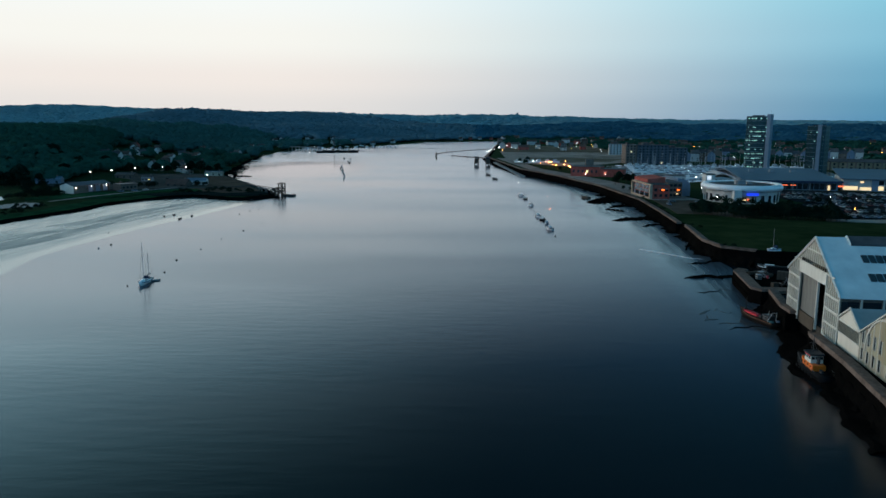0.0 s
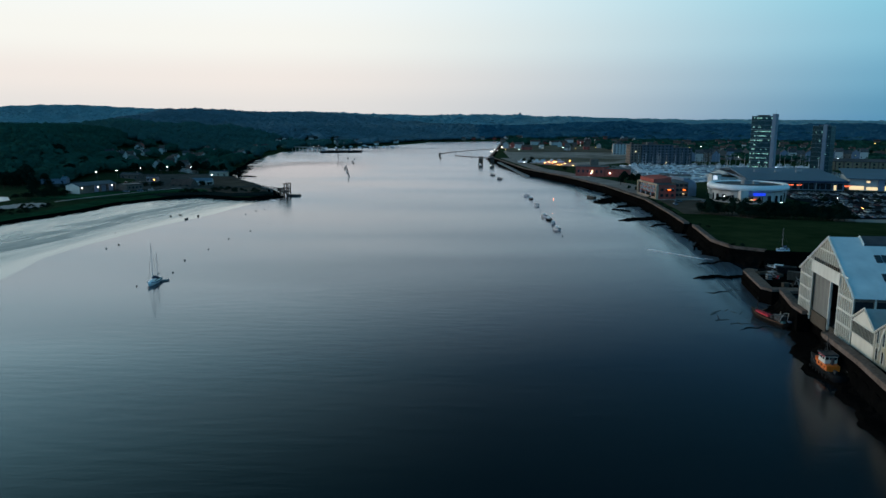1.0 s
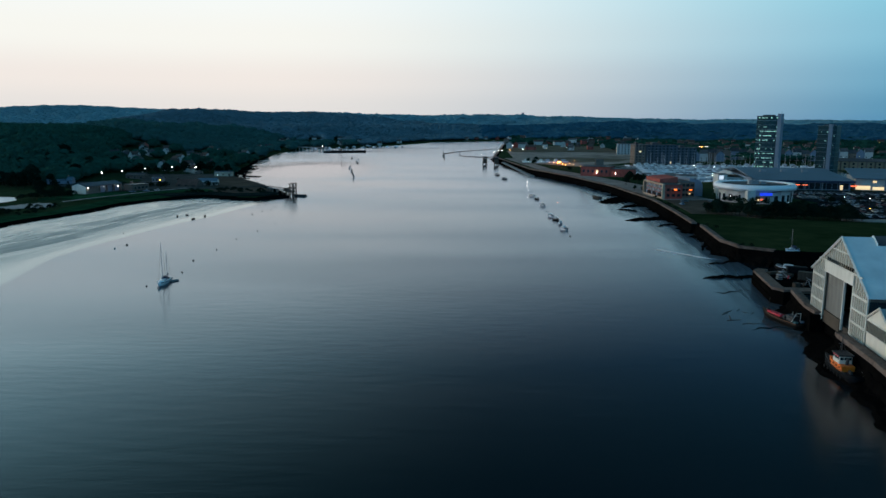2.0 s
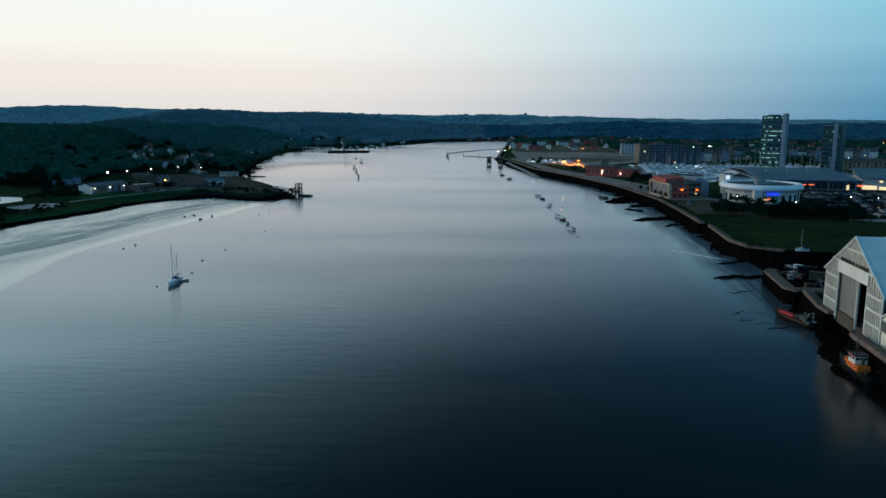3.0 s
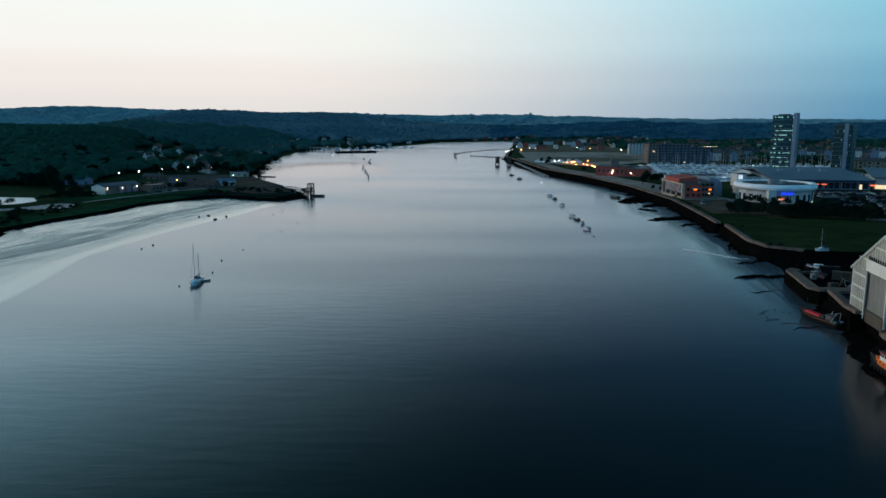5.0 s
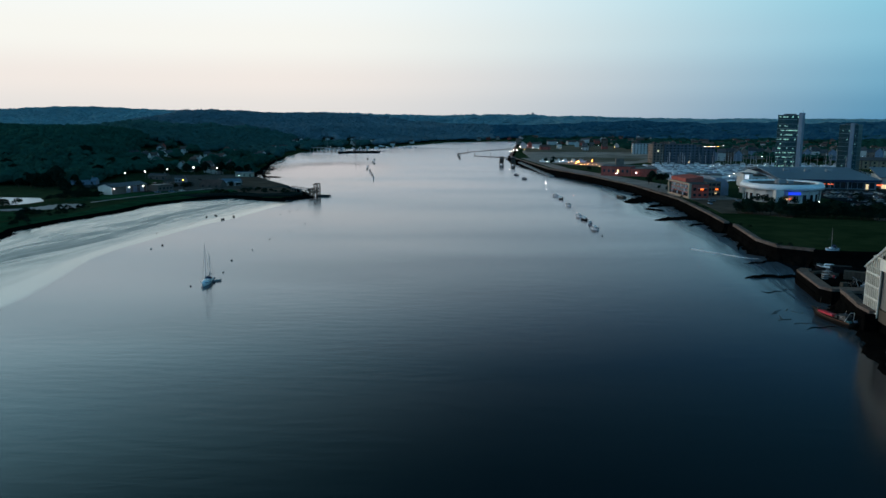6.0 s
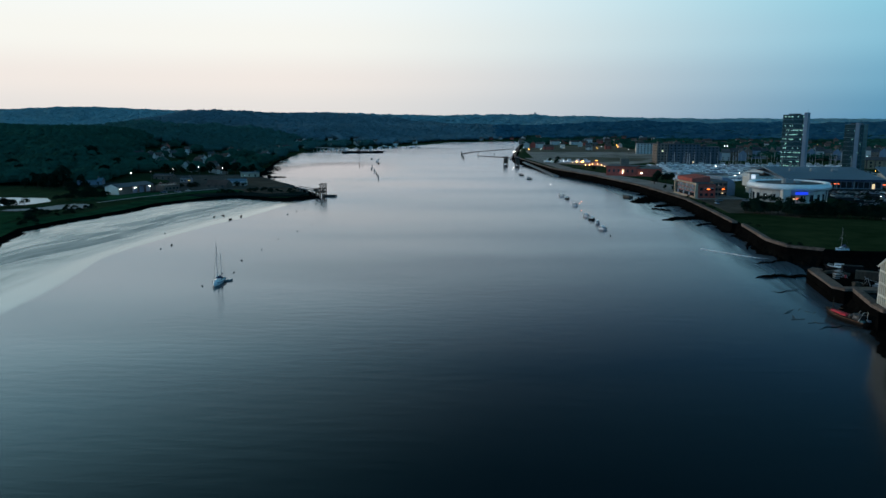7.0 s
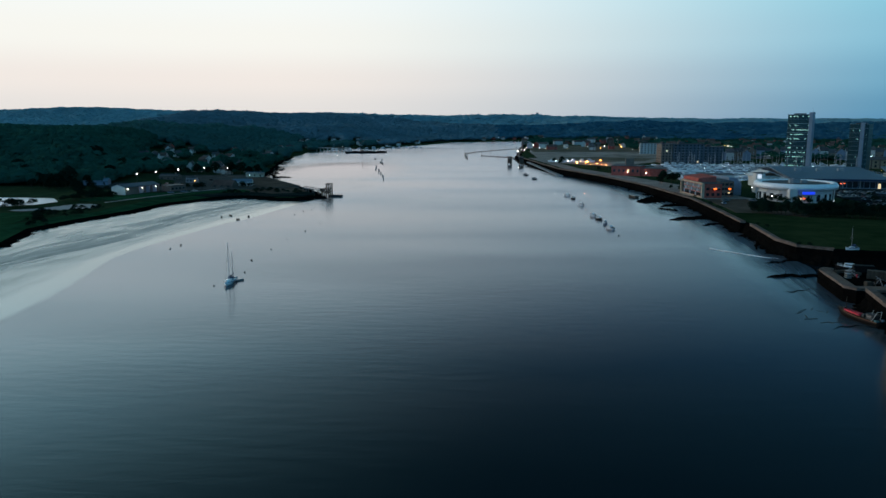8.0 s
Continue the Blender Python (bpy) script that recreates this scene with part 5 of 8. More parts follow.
def tower(name, x, y, rz, w, d, h, floors, fin_x, fin_h, seed, label, rate, fin_y=None):
    r = random.Random(seed)
    t = thing(name, x, y, 5, rz, label, "tower block")
    fh = h / floors
    bm = B()
    n = 10
    # the front bows gently outwards
    front = [(-w / 2 + w * i / n, -d / 2 - 1.3 * math.sin(math.pi * i / n)) for i in range(n + 1)]
    prism(bm, front + [(w / 2, d / 2), (-w / 2, d / 2)], 0, h)
    body = part("glass_body", bm, GLASSG, t, "dark green glass walls")
    for f in range(1, floors + 1):
        bm = B()
        fr = [(-w / 2 - 0.35 + (w + 0.7) * i / n, -d / 2 - 0.35 - 1.3 * math.sin(math.pi * i / n)) for i in range(n + 1)]
        prism(bm, fr + [(w / 2 + 0.35, d / 2 + 0.2), (-w / 2 - 0.35, d / 2 + 0.2)], f * fh - 0.2, f * fh)
        part("floor_edge", bm, EDGE, t, "pale green floor edge")
        if f <= floors:
            cells = 12
            busy = rate * r.choice((0.3, 0.7, 1.5, 1.9))
            for i in range(cells):
                u = (i + 0.5) / cells
                yy = -d / 2 - 1.3 * math.sin(math.pi * u) - 0.06
                if r.random() < busy:
                    shared_pane(CACHE, body, "lit_window", (w / cells * r.choice((0.3, 0.6)), 0.1, fh * 0.2), LIT_G, pose(-w / 2 + w * u, yy, (f - 1) * fh + fh * 0.45, 0, 0, math.degrees(-1.3 * math.pi / w * math.cos(math.pi * u))))
                if i:
                    shared_pane(CACHE, body, "mullion", (0.18, 0.22, fh - 0.3), DARK, pose(-w / 2 + w * i / cells, -d / 2 - 1.3 * math.sin(math.pi * i / cells) - 0.04, (f - 1) * fh))
    bm = B()
    box(bm, (fin_x, -d * 0.05 if fin_y is None else fin_y, 0), (3.2, d * 1.02 if fin_y is None else 4.0, fin_h), 0, 0.1)
    part("concrete_fin", bm, FIN, t, "pale full-height concrete fin")
    bm = B()
    box(bm, (0, 1, h), (w * 0.55, d * 0.5, 1.0))
    part("plant_room", bm, DARK, t)
    quick("aerial", t, DARK, rods=[((fin_x, 2, fin_h), (fin_x, 2, fin_h + 3.5), 0.1, 0.06, 5)])
    return t


tower("tower_block", 286.5, 700, -31, 18, 15, 52.6, 13, 10.2, 54.5, 5, "tall glass tower with some lit green floors and a pale fin", 0.42)
tower("tower_block", 345.0, 704, -40, 16, 15, 44, 11, 3.2, 45.3, 9, "shorter dark glass tower with a pale concrete fin", 0.03, -8.2)


def pavilion():
    p = thing("round_pavilion", 179.5, 453, 5, 0, "round white-roofed pavilion with a glazed ground floor", "pavilion")
    R, n = 22.6, 48
    bm = B()
    bmesh.ops.create_cone(bm, cap_ends=True, segments=n, radius1=20.4, radius2=20.4, depth=9.4, matrix=Matrix.Translation((0, 0, 4.7)))
    drum = part("drum_wall", bm, RENDER, p, "pale rendered drum wall")
    for i in range(24):
        a = 2 * math.pi * i / 24
        shared_pane(CACHE, drum, "window", (2.4, 0.3, 4.2), GLASS, pose(20.42 * math.sin(a), -20.42 * math.cos(a), 0.6, 0, 0, math.degrees(a)))
    # white roof ring, rising a little towards its inner edge
    bm = B()
    prof = [(R + 0.6, 7.4), (R + 1.0, 9.2), (R - 0.2, 10.9), (R - 3.3, 10.6), (R - 3.3, 9.0)]
    rings = [[bm.verts.new((q * math.sin(2 * math.pi * i / n), -q * math.cos(2 * math.pi * i / n), z)) for q, z in prof] for i in range(n)]
    for i in range(n):
        a, b = rings[i], rings[(i + 1) % n]
        for k in range(5):
            bm.faces.new((a[k], b[k], b[(k + 1) % 5], a[(k + 1) % 5]))
    part("roof_ring", bm, HULLW, p, "broad white roof ring", True)
    bm = B()
    bmesh.ops.create_cone(bm, cap_ends=True, segments=n, radius1=R - 3.1, radius2=R - 3.6, depth=0.8, matrix=Matrix.Translation((0, 0, 9.8)))
    part("inner_roof", bm, SLATE, p, "dark inner roof")
    for i in range(16):
        a = 2 * math.pi * i / 16
        quick("column", p, RENDER, rods=[(((R - 1.5) * math.sin(a), -(R - 1.5) * math.cos(a), 0), ((R - 1) * math.sin(a), -(R - 1) * math.cos(a), 7.6), 0.3, 0.3, 8)])
    quick("roof_plant", p, GREYP, boxes=[((-2, -3, 10.2), (6, 3, 2.4))])
    quick("roof_plant", p, GREYP, boxes=[((4, -2, 10.2), (3, 3, 1.6))])
    quick("vent_stack", p, GREYP, rods=[((-4, -5, 10.2), (-4, -5, 13.4), 0.5, 0.5, 8)])
    quick("blue_sign", p, LIT_B, "glowing blue sign", boxes=[((-2.0, -23.2, 5.2), (7.0, 0.3, 1.5))])
    quick("entrance_canopy", p, GREYP, boxes=[((-2, -21.5, 4.4), (10, 4, 0.4))])
    quick("shop_sign", p, LIT_Y, boxes=[((-6.5, -22.6, 2.2), (2.0, 0.2, 0.8))])
    quick("shop_sign", p, LIT_R, boxes=[((-4.0, -22.6, 2.4), (1.6, 0.2, 0.7))])
    quick("entrance_block", p, RENDER, boxes=[((-10, -20.2, 0), (4.5, 4, 8.0))])


pavilion()


def mall():
    m = thing("shopping_hall", 212, 531, 5, -8, "large shopping hall with a broad blue-grey metal roof", "shopping hall")
    W, D = 64, 120
    bm = B()
    prism(bm, [(1, 1.5), (W - 1, 1.5), (W - 1, D), (1, D)], 0, 6.4)
    part("wall", bm, BLUEP, m, "dark blue clad walls")
    bm = B()
    slab(bm, ((-1.5, -2, 6.6), (W + 1, -2, 6.6), (W + 1, D * 0.55, 11.6), (-1.5, D * 0.55, 11.6)), 0.7)
    r = part("roof", bm, ROOFB, m, "blue-grey sheet metal roof")
    bm = B()
    slab(bm, ((-1.5, D * 0.55 + 0.05, 11.6), (W + 1, D * 0.55 + 0.05, 11.6), (W + 1, D + 2, 7.5), (-1.5, D + 2, 7.5)), 0.7)
    part("roof", bm, ROOFB, m)
    quick("fascia", m, NAVY, boxes=[((W / 2, -2.0, 5.5), (W + 2.4, 0.3, 1.3))])
    n = 16
    for i in range(n):
        x = 2 + (W - 4) * (i + 0.5) / n
        shared_pane(CACHE, m, "shopfront", ((W - 6) / n * 0.9, 0.2, 4.2), GLASS, pose(x, 1.4, 0.6))
        if i % 3 == 1:
            quick("pillar", m, GREYP, boxes=[((x + 2.2, -1.2, 0), (0.5, 0.5, 5.8))])
    quick("red_sign", m, LIT_R, "small glowing red sign", boxes=[((27, 1.2, 3.2), (5, 0.15, 0.5))])
    quick("red_sign", m, LIT_R, "small glowing red sign", boxes=[((33, 1.2, 3.2), (3.5, 0.15, 0.5))])
    quick("lit_doorway", m, LIT_Y, boxes=[((57, 1.2, 0.2), (1.6, 0.2, 3.4))])
    quick("lit_doorway", m, LIT_Y, boxes=[((3.5, 1.2, 1.2), (3.6, 0.2, 1.0))])
    for i in range(3):
        quick("roof_unit", m, GREYP, boxes=[((14 + i * 15, D * 0.35, 9.8), (4, 3, 1.8))])
    # pale gabled entrance hall beside the round pavilion
    e = thing("entrance_hall", 195, 532, 5, -8, "small pale entrance hall with a shallow gabled roof", "entrance hall")
    bm = B()
    prism(bm, [(-8, 0), (8, 0), (8, 26), (-8, 26)], 0, 8.4)
    w = part("wall", bm, RENDER, e, "pale rendered wall")
    window_row(w, "x", -0.05, -7.5, 7.5, 5, 4.8, 1.6, 2.2)
    for sg in (-1, 1):
        bm = B()
        slab(bm, ((sg * 10, -2, 7.6), (sg * 0.03, -2, 11.8), (sg * 0.03, 28, 11.8), (sg * 10, 28, 7.6)), 0.4)
        part("roof", bm, RENDER, e)


mall()


def retail_block():
    m = thing("retail_block", 280, 528, 5, -20, "retail block with lit shop windows under a dark teal roof", "shop")
    W, D = 90, 45
    bm = B()
    prism(bm, [(0, 0), (W, 0), (W, D), (0, D)], 0, 8.2)
    part("wall", bm, RENDER, m, "pale shop walls")
    bm = B()
    slab(bm, ((-2, -3, 8.6), (W, -3, 8.6), (W, D, 13), (-2, D, 13)), 0.6)
    part("roof", bm, ROOFB, m)
    quick("red_sign", m, LIT_R, "glowing red sign band", boxes=[((-5, -0.6, 2.4), (12, 0.3, 0.7))])
    quick("lit_shopfront", m, LIT_SHOP, boxes=[((5, -0.15, 0.5), (9, 0.2, 2.6))])
    quick("lit_shopfront", m, LIT_SHOP, boxes=[((14.5, -0.15, 0.5), (7, 0.2, 2.0))])
    quick("round_sign", m, LIT_Y, boxes=[((12, -0.2, 5.6), (2.2, 0.15, 1.2))])
    for i in range(16):
        for z in (0.6, 4.4):
            lit = (i * 7 + int(z)) % 3 == 0
            shared_pane(CACHE, m, "shop_window", (3.2, 0.2, 2.9), LIT_SHOP if lit else GLASS, pose(24 + i * 4, -0.12, z))
    quick("dark_bay", m, BLUEP, boxes=[((20, -0.8, 0), (4, 1.4, 8.2))])


retail_block()


def river_office():
    b = thing("river_office", 126.0, 458, 5, 4.5, "red brick office with a tan-framed glazed river front", "office building")
    bm = B()
    prism(bm, [(0.4, 0), (12, 0), (12, 36), (0.4, 36)], 0, 8.6)
    wall = part("wall", bm, REDBRICK, b, "red brick walls")
    bm = B()
    prism(bm, [(2.5, 14), (14, 14), (14, 40), (2.5, 40)], 8.95, [11.2, 12.4, 12.4, 11.2])
    part("upper_storey", bm, REDBRICK, b)
    quick("frame_top", b, PEACH, "tan stone frame", boxes=[((0, 17.5, 8.4), (1.4, 36.5, 0.8))])
    quick("frame_side", b, PEACH, boxes=[((0, 0, 0), (1.6, 1.4, 8.4))])
    quick("frame_side", b, PEACH, boxes=[((0, 35.4, 0), (1.6, 1.4, 8.4))])
    quick("frame_sill", b, PEACH, boxes=[((0, 17.6, 0), (1.2, 33.9, 0.9))])
    for i in range(14):
        for k in range(3):
            shared_pane(CACHE, b, "pane", (0.2, 2.1, 2.1), GLASS if (i + k) % 4 else BLUEP, pose(0.2, 2.2 + i * 2.4, 1.1 + k * 2.4))
    for z in (1.4, 4.8):
        window_row(wall, "x", -0.05, 1.5, 11.5, 3, z, 1.8, 1.7)
    quick("flat_roof", b, SLATE, boxes=[((6.2, 18, 8.6), (11.4, 36, 0.35))])
    quick("doorway_lamp", b, LIT_P, boxes=[((7.5, -0.5, 5.4), (1.8, 0.5, 0.6))])
    quick("porch", b, GREYP, boxes=[((7.5, -1.2, 6.2), (5, 2.4, 0.3))])
    c = thing("river_office", 139, 467, 5, 4, "dark office block with blue-grey panels and orange-lit porch", "office building")
    bm = B()
    prism(bm, [(0, 0), (9.1, 0), (9.1, 26), (0, 26)], 0, 9.4)
    w = part("wall", bm, BRICK, c)
    bm = B()
    arch = [(9.4, 0), (18, 0)] + [(9.4 + 8.6 * math.cos(a * math.pi / 16), 6.5 + 5.0 * math.sin(a * math.pi / 16)) for a in range(9)]
    lo, hi = [bm.verts.new((x, 9, z)) for x, z in arch], [bm.verts.new((x, 34, z)) for x, z in arch]
    bm.faces.new(lo)
    bm.faces.new(hi[::-1])
    for i in range(len(arch)):
        k = (i + 1) % len(arch)
        bm.faces.new((lo[i], hi[i], hi[k], lo[k]))
    part("panel_wing", bm, BLUEP, c, "blue-grey panelled wing with a rounded roof")
    for z in (1.0, 4.0, 7.0):
        window_row(w, "x", -0.05, 0.5, 9, 3, z, 2.2, 1.6)
    quick("porch_lamp", c, LIT_P, boxes=[((6.5, -0.5, 4.6), (1.6, 0.4, 0.6))])
    quick("porch_lamp", c, LIT_Y, boxes=[((6.0, -0.5, 2.2), (1.2, 0.4, 0.5))])
    quick("roof", c, SLATE, boxes=[((4.6, 13, 9.4), (9.0, 26, 0.3))])
    d = thing("white_office", 143, 512, 5, -10, "white flat-roofed block behind the brick offices", "office building")
    bm = B()
    prism(bm, [(0, 0), (20, 0), (20, 14), (0, 14)], 0, 10.5)
    w = part("wall", bm, RENDER, d)
    window_row(w, "x", -0.05, 0.5, 19.5, 8, 7.6, 1.4, 1.4)
    window_row(w, "x", -0.05, 0.5, 19.5, 8, 4.2, 1.4, 1.4)
    quick("roof", d, SLATE, boxes=[((10, 7, 10.5), (20.6, 14.6, 0.4))])
    k = thing("stair_turret", 175, 498, 5, 0, "small white boxy turret with a glowing panel on one side", "building")
    bm = B()
    box(bm, (0, 0, 0), (6, 6, 12.8))
    w = part("wall", bm, RENDER, k)
    # this panel glows by itself to give the wall its lit look
    quick("lit_panel", w, glow("glowing_white_panel", (0.9, 0.95, 1.0), 0.7), boxes=[((-0.8, -3.05, 9.4), (2.6, 0.1, 2.6))])
    quick("roof", k, SLATE, boxes=[((0, 0, 12.8), (6.6, 6.6, 0.4))])


river_office()


def red_hall():
    b = thing("red_brick_hall", 106, 648, 5, -6, "long red brick hall with a dark tower beside the river walk", "brick building")
    bm = B()
    prism(bm, [(0, 0), (24, -6), (30, 14), (6, 24)], 0, 8.2)
    w = part("wall", bm, REDBRICK, b, "red brick walls")
    bm = B()
    prism(bm, [(-0.4, -0.4), (24.4, -6.6), (30.6, 14.2), (5.6, 24.6)], 8.2, 8.6)
    part("roof", bm, SLATE, b)
    quick("brick_tower", b, BRICK, "dark square brick tower", boxes=[((17, 18, 0), (7, 7, 14))])
    for i in range(6):
        m = pose(2.5 + i * 3.8, -0.7 - i * 0.95, 3.2, 0, 0, -14)
        shared_pane(CACHE, w, "window", (1.6, 0.2, 2.4), LIT_Y if i in (3,) else GLASS, m)
    quick("wall_lamp", b, LIT_W, boxes=[((13, -4.2, 2.4), (0.45, 0.4, 0.4))])
    bm = B()
    prism(bm, [(24.6, -5), (44, -9), (48, 8), (31, 13)], 0, 6.6)
    x = part("annex", bm, REDBRICK, b, "lower brick annex")
    quick("wall_lamp", b, LIT_W, boxes=[((29, -6.6, 2.6), (0.45, 0.4, 0.4))])
    bm = B()
    prism(bm, [(24.2, -5.4), (44.4, -9.6), (48.6, 8.3), (30.8, 13.4)], 6.6, 6.9)
    part("roof", bm, SLATE, b)


red_hall()


def apartment(name, x, y, rz, w, d, floors, m, label, roofm=SLATE, gaps=0.0, lit=0.025, seed=1):
    r = random.Random(seed)
    b = thing(name, x, y, 5, rz, label, "apartment block")
    h = floors * 3
    bm = B()
    prism(bm, [(0, 0), (w, 0), (w, d), (0, d)], 0, h)
    wall = part("wall", bm, m, b)
    bm = B()
    prism(bm, [(-0.5, -0.5), (w + 0.5, -0.5), (w + 0.5, d + 0.5), (-0.5, d + 0.5)], h, h + 0.4)
    roof = part("roof", bm, roofm, b)
    bm = B()
    box(bm, (w * 0.3, d / 2, h + 0.4), (w * 0.2, d * 0.4, 2.2))
    part("plant_room", bm, roofm, roof)
    n = max(3, int(w / 4.2))
    for f in range(floors):
        window_row(wall, "x", -0.05, 0.6, w - 0.6, n, f * 3 + 0.9, 1.7, 1.5, GLASS, LIT_Y, lit, r)
        window_row(wall, "y", -0.05, 0.6, d - 0.6, max(2, int(d / 4.5)), f * 3 + 0.9, 1.6, 1.5, GLASS, LIT_Y, lit, r)
        if f and n > 4:
            for i in range(0, n, 2):
                quick("balcony", wall, GREYP, boxes=[((0.6 + (w - 1.2) * (i + 0.5) / n, -0.7, f * 3 - 0.1), (2.6, 1.4, 0.2))])
    return b


apartment("apartment_block", 197, 838, 0, 12, 22, 7, BRICK, "brown brick apartment block beside the dock", seed=2)
apartment("apartment_block", 209.5, 836, -2, 34, 20, 7, NAVYP, "blue-grey glazed apartment block beside the dock", seed=3)
apartment("apartment_block", 244, 840, -6, 22, 18, 6, NAVYP, "blue-grey lower apartment block beside the dock", seed=4)
apartment("apartment_block", 226, 1070, -8, 28, 16, 5, RENDER, "white apartment block with pitched dormers", seed=5, lit=0.02)

def long_store():
    b = thing("dockyard_store", 372, 752, 5, -19, "long tan brick dockyard store with a low pitched roof", "warehouse")
    bm = B()
    prism(bm, [(0, 0), (150, 0), (150, 20), (0, 20)], 0, 9)
    w = part("wall", bm, mat("yellow_stock_brick", (0.24, 0.18, 0.11), 0.85, color2=(0.34, 0.27, 0.18), scale=0.5), b, "tan stock brick wall")
    bm = B()
    slab(bm, ((-1, -0.8, 8.9), (151, -0.8, 8.9), (151, 10, 11.5), (-1, 10, 11.5)), 0.4)
    part("roof", bm, SLATE, b)
    bm = B()
    slab(bm, ((-1, 10.05, 11.5), (151, 10.05, 11.5), (151, 21, 8.9), (-1, 21, 8.9)), 0.4)
    part("roof", bm, SLATE, b)
    for i in range(20):
        shared_pane(CACHE, w, "pilaster", (1.2, 0.5, 8.6), BRICK, pose(2 + i * 7.6, -0.2, 0))
        for z in (1.5, 5.2):
            shared_pane(CACHE, w, "window", (1.8, 0.2, 2.2), GLASS, pose(5.8 + i * 7.6, -0.06, z))


long_store()


def house(x, y, z, rz, wm, rm, w=8.5, d=8, h=5.4, rh=3.0, lit=0, label="", group="houses of the town"):
    b = thing("house", x, y, z, rz, label, "house", group)
    bm = B()
    yz = [(-d / 2, 0), (d / 2, 0), (d / 2, h), (0, h + rh), (-d / 2, h)]
    yz_prism(bm, yz, -w / 2, w / 2)
    wall = part("wall", bm, wm, b)
    for sgn in (-1, 1):
        bm = B()
        slab(bm, ((-w / 2 - 0.3, sgn * (d / 2 + 0.4), h - 0.25), (w / 2 + 0.3, sgn * (d / 2 + 0.4), h - 0.25), (w / 2 + 0.3, 0, h + rh + 0.12), (-w / 2 - 0.3, 0, h + rh + 0.12)), 0.2)
        part("roof", bm, rm, b)
    quick("chimney", b, BRICK, boxes=[((w * 0.3, 0.6, h + rh - 1), (0.9, 0.7, 2.2))])
    for i in range(0, 3, 2 if h > 4.5 else 1):
        for k, z0 in enumerate((0.9, 3.4) if h > 4.5 else (0.9,)):
            shared_pane(CACHE, wall, "window", (1.3, 0.14, 1.2), LIT_Y if (lit and (i + k * 2) % 4 == lit % 4) else GLASS, pose(-w / 2 + w * (i + 0.5) / 3, -d / 2 - 0.04, z0))
    shared_pane(CACHE, wall, "door", (1.0, 0.16, 2.0), DARK, pose(w * 0.36, -d / 2 - 0.03, 0))
    return b


# terraces of tall gabled houses behind the dock
for x, y, rz, n in ((276, 905, -12, 5), (330, 952, -14, 6), (398, 930, -16, 6), (470, 960, -18, 6)):
    for i in range(n):
        q = radians(rz)
        wm, rm, lab = ((RENDER, SLATE, "pale tall terrace house with a dark slate roof"), (BLUEP, SLATE, "blue-grey tall terrace house behind the dock"), (BRICK, SLATE, "brown brick tall terrace house behind the dock"))[(i * 2 + n + int(x)) % 3]
        house(x + i * 9.4 * math.cos(q), y + i * 9.4 * math.sin(q), 5, rz + (90 if i % 3 == 1 else 0), wm, rm, 9, 9, 8.6 + (i * 7 + n) % 3, 4.2, (i + n) % 6 == 0, lab, "dock terraces")


def ground_z(x, y):
    return float(land_height(np.array([float(x)]), np.array([float(y)]))[0])


KINDS = [house(0, -900 - i * 20, -30, 0, wm, rm, w, 8, h, rh, lit, lab) for i, (wm, rm, w, h, rh, lit, lab) in enumerate((
    (BRICK, SLATE, 9, 5.4, 3.0, 0, "brown brick house with a dark slate roof"),
    (RENDER, SLATE, 9, 5.4, 3.2, 1, "pale rendered house with a slate roof and a lit window"),
    (REDBRICK, TILE, 10, 5.6, 3.4, 0, "red brick house with a tiled roof"),
    (RENDER, TILE, 8, 7.8, 3.2, 2, "tall pale town house with a tiled roof"),
    (BRICK, TILE, 12, 8.0, 3.2, 3, "brown three-storey terrace house with lit windows")))]
rnd = random.Random(21)


def scatter_houses(n, xr, yr, turn, keep=None):
    placed = []
    for _ in range(n * 6):
        if len(placed) >= n:
            break
        x, y = rnd.uniform(*xr), rnd.uniform(*yr)
        if keep and not keep(x, y):
            continue
        if any(abs(x - a) < 11 and abs(y - b) < 14 for a, b in placed):
            continue
        placed.append((x, y))
        z = max(ground_z(x, y), 0.5) - 0.3
        copy_thing(rnd.choice(KINDS), pose(x, y, z, 0, 0, turn + rnd.choice((0, 90, 8, -12, 180))))


scatter_houses(46, (130, 620), (1180, 1560), -10, lambda x, y: x > 0.13 * y - 20)
scatter_houses(36, (300, 760), (960, 1240), -15, lambda x, y: x > 0.34 * y)
scatter_houses(20, (90, 420), (1560, 1760), -10)
scatter_houses(22, (460, 900), (1240, 1640), -20)
for k in KINDS:
    for o in (*k.children_recursive, k):
        bpy.data.objects.remove(o)

# ---- the west bank: depot, sheds, jetty ----
def draped(name, poly, lift, m, label, category, step=2.5):
    """A thin sheet that follows the ground."""
    px, py = [q[0] for q in poly], [q[1] for q in poly]
    gx, gy = np.meshgrid(np.arange(min(px), max(px) + step, step), np.arange(min(py), max(py) + step, step))
    gz = land_height(gx, gy) + lift
    ok = inside(gx, gy, poly)
    bm = B()
    vv = {}
    for i in range(gx.shape[0] - 1):
        for j in range(gx.shape[1] - 1):
            if ok[i, j] and ok[i + 1, j] and ok[i, j + 1] and ok[i + 1, j + 1]:
                ks = ((i, j), (i, j + 1), (i + 1, j + 1), (i + 1, j))
                for k in ks:
                    if k not in vv:
                        vv[k] = bm.verts.new((gx[k], gy[k], gz[k]))
                f = bm.faces.new([vv[k] for k in ks])
                f.smooth = True
    return structure(name, bm, m, label, category)


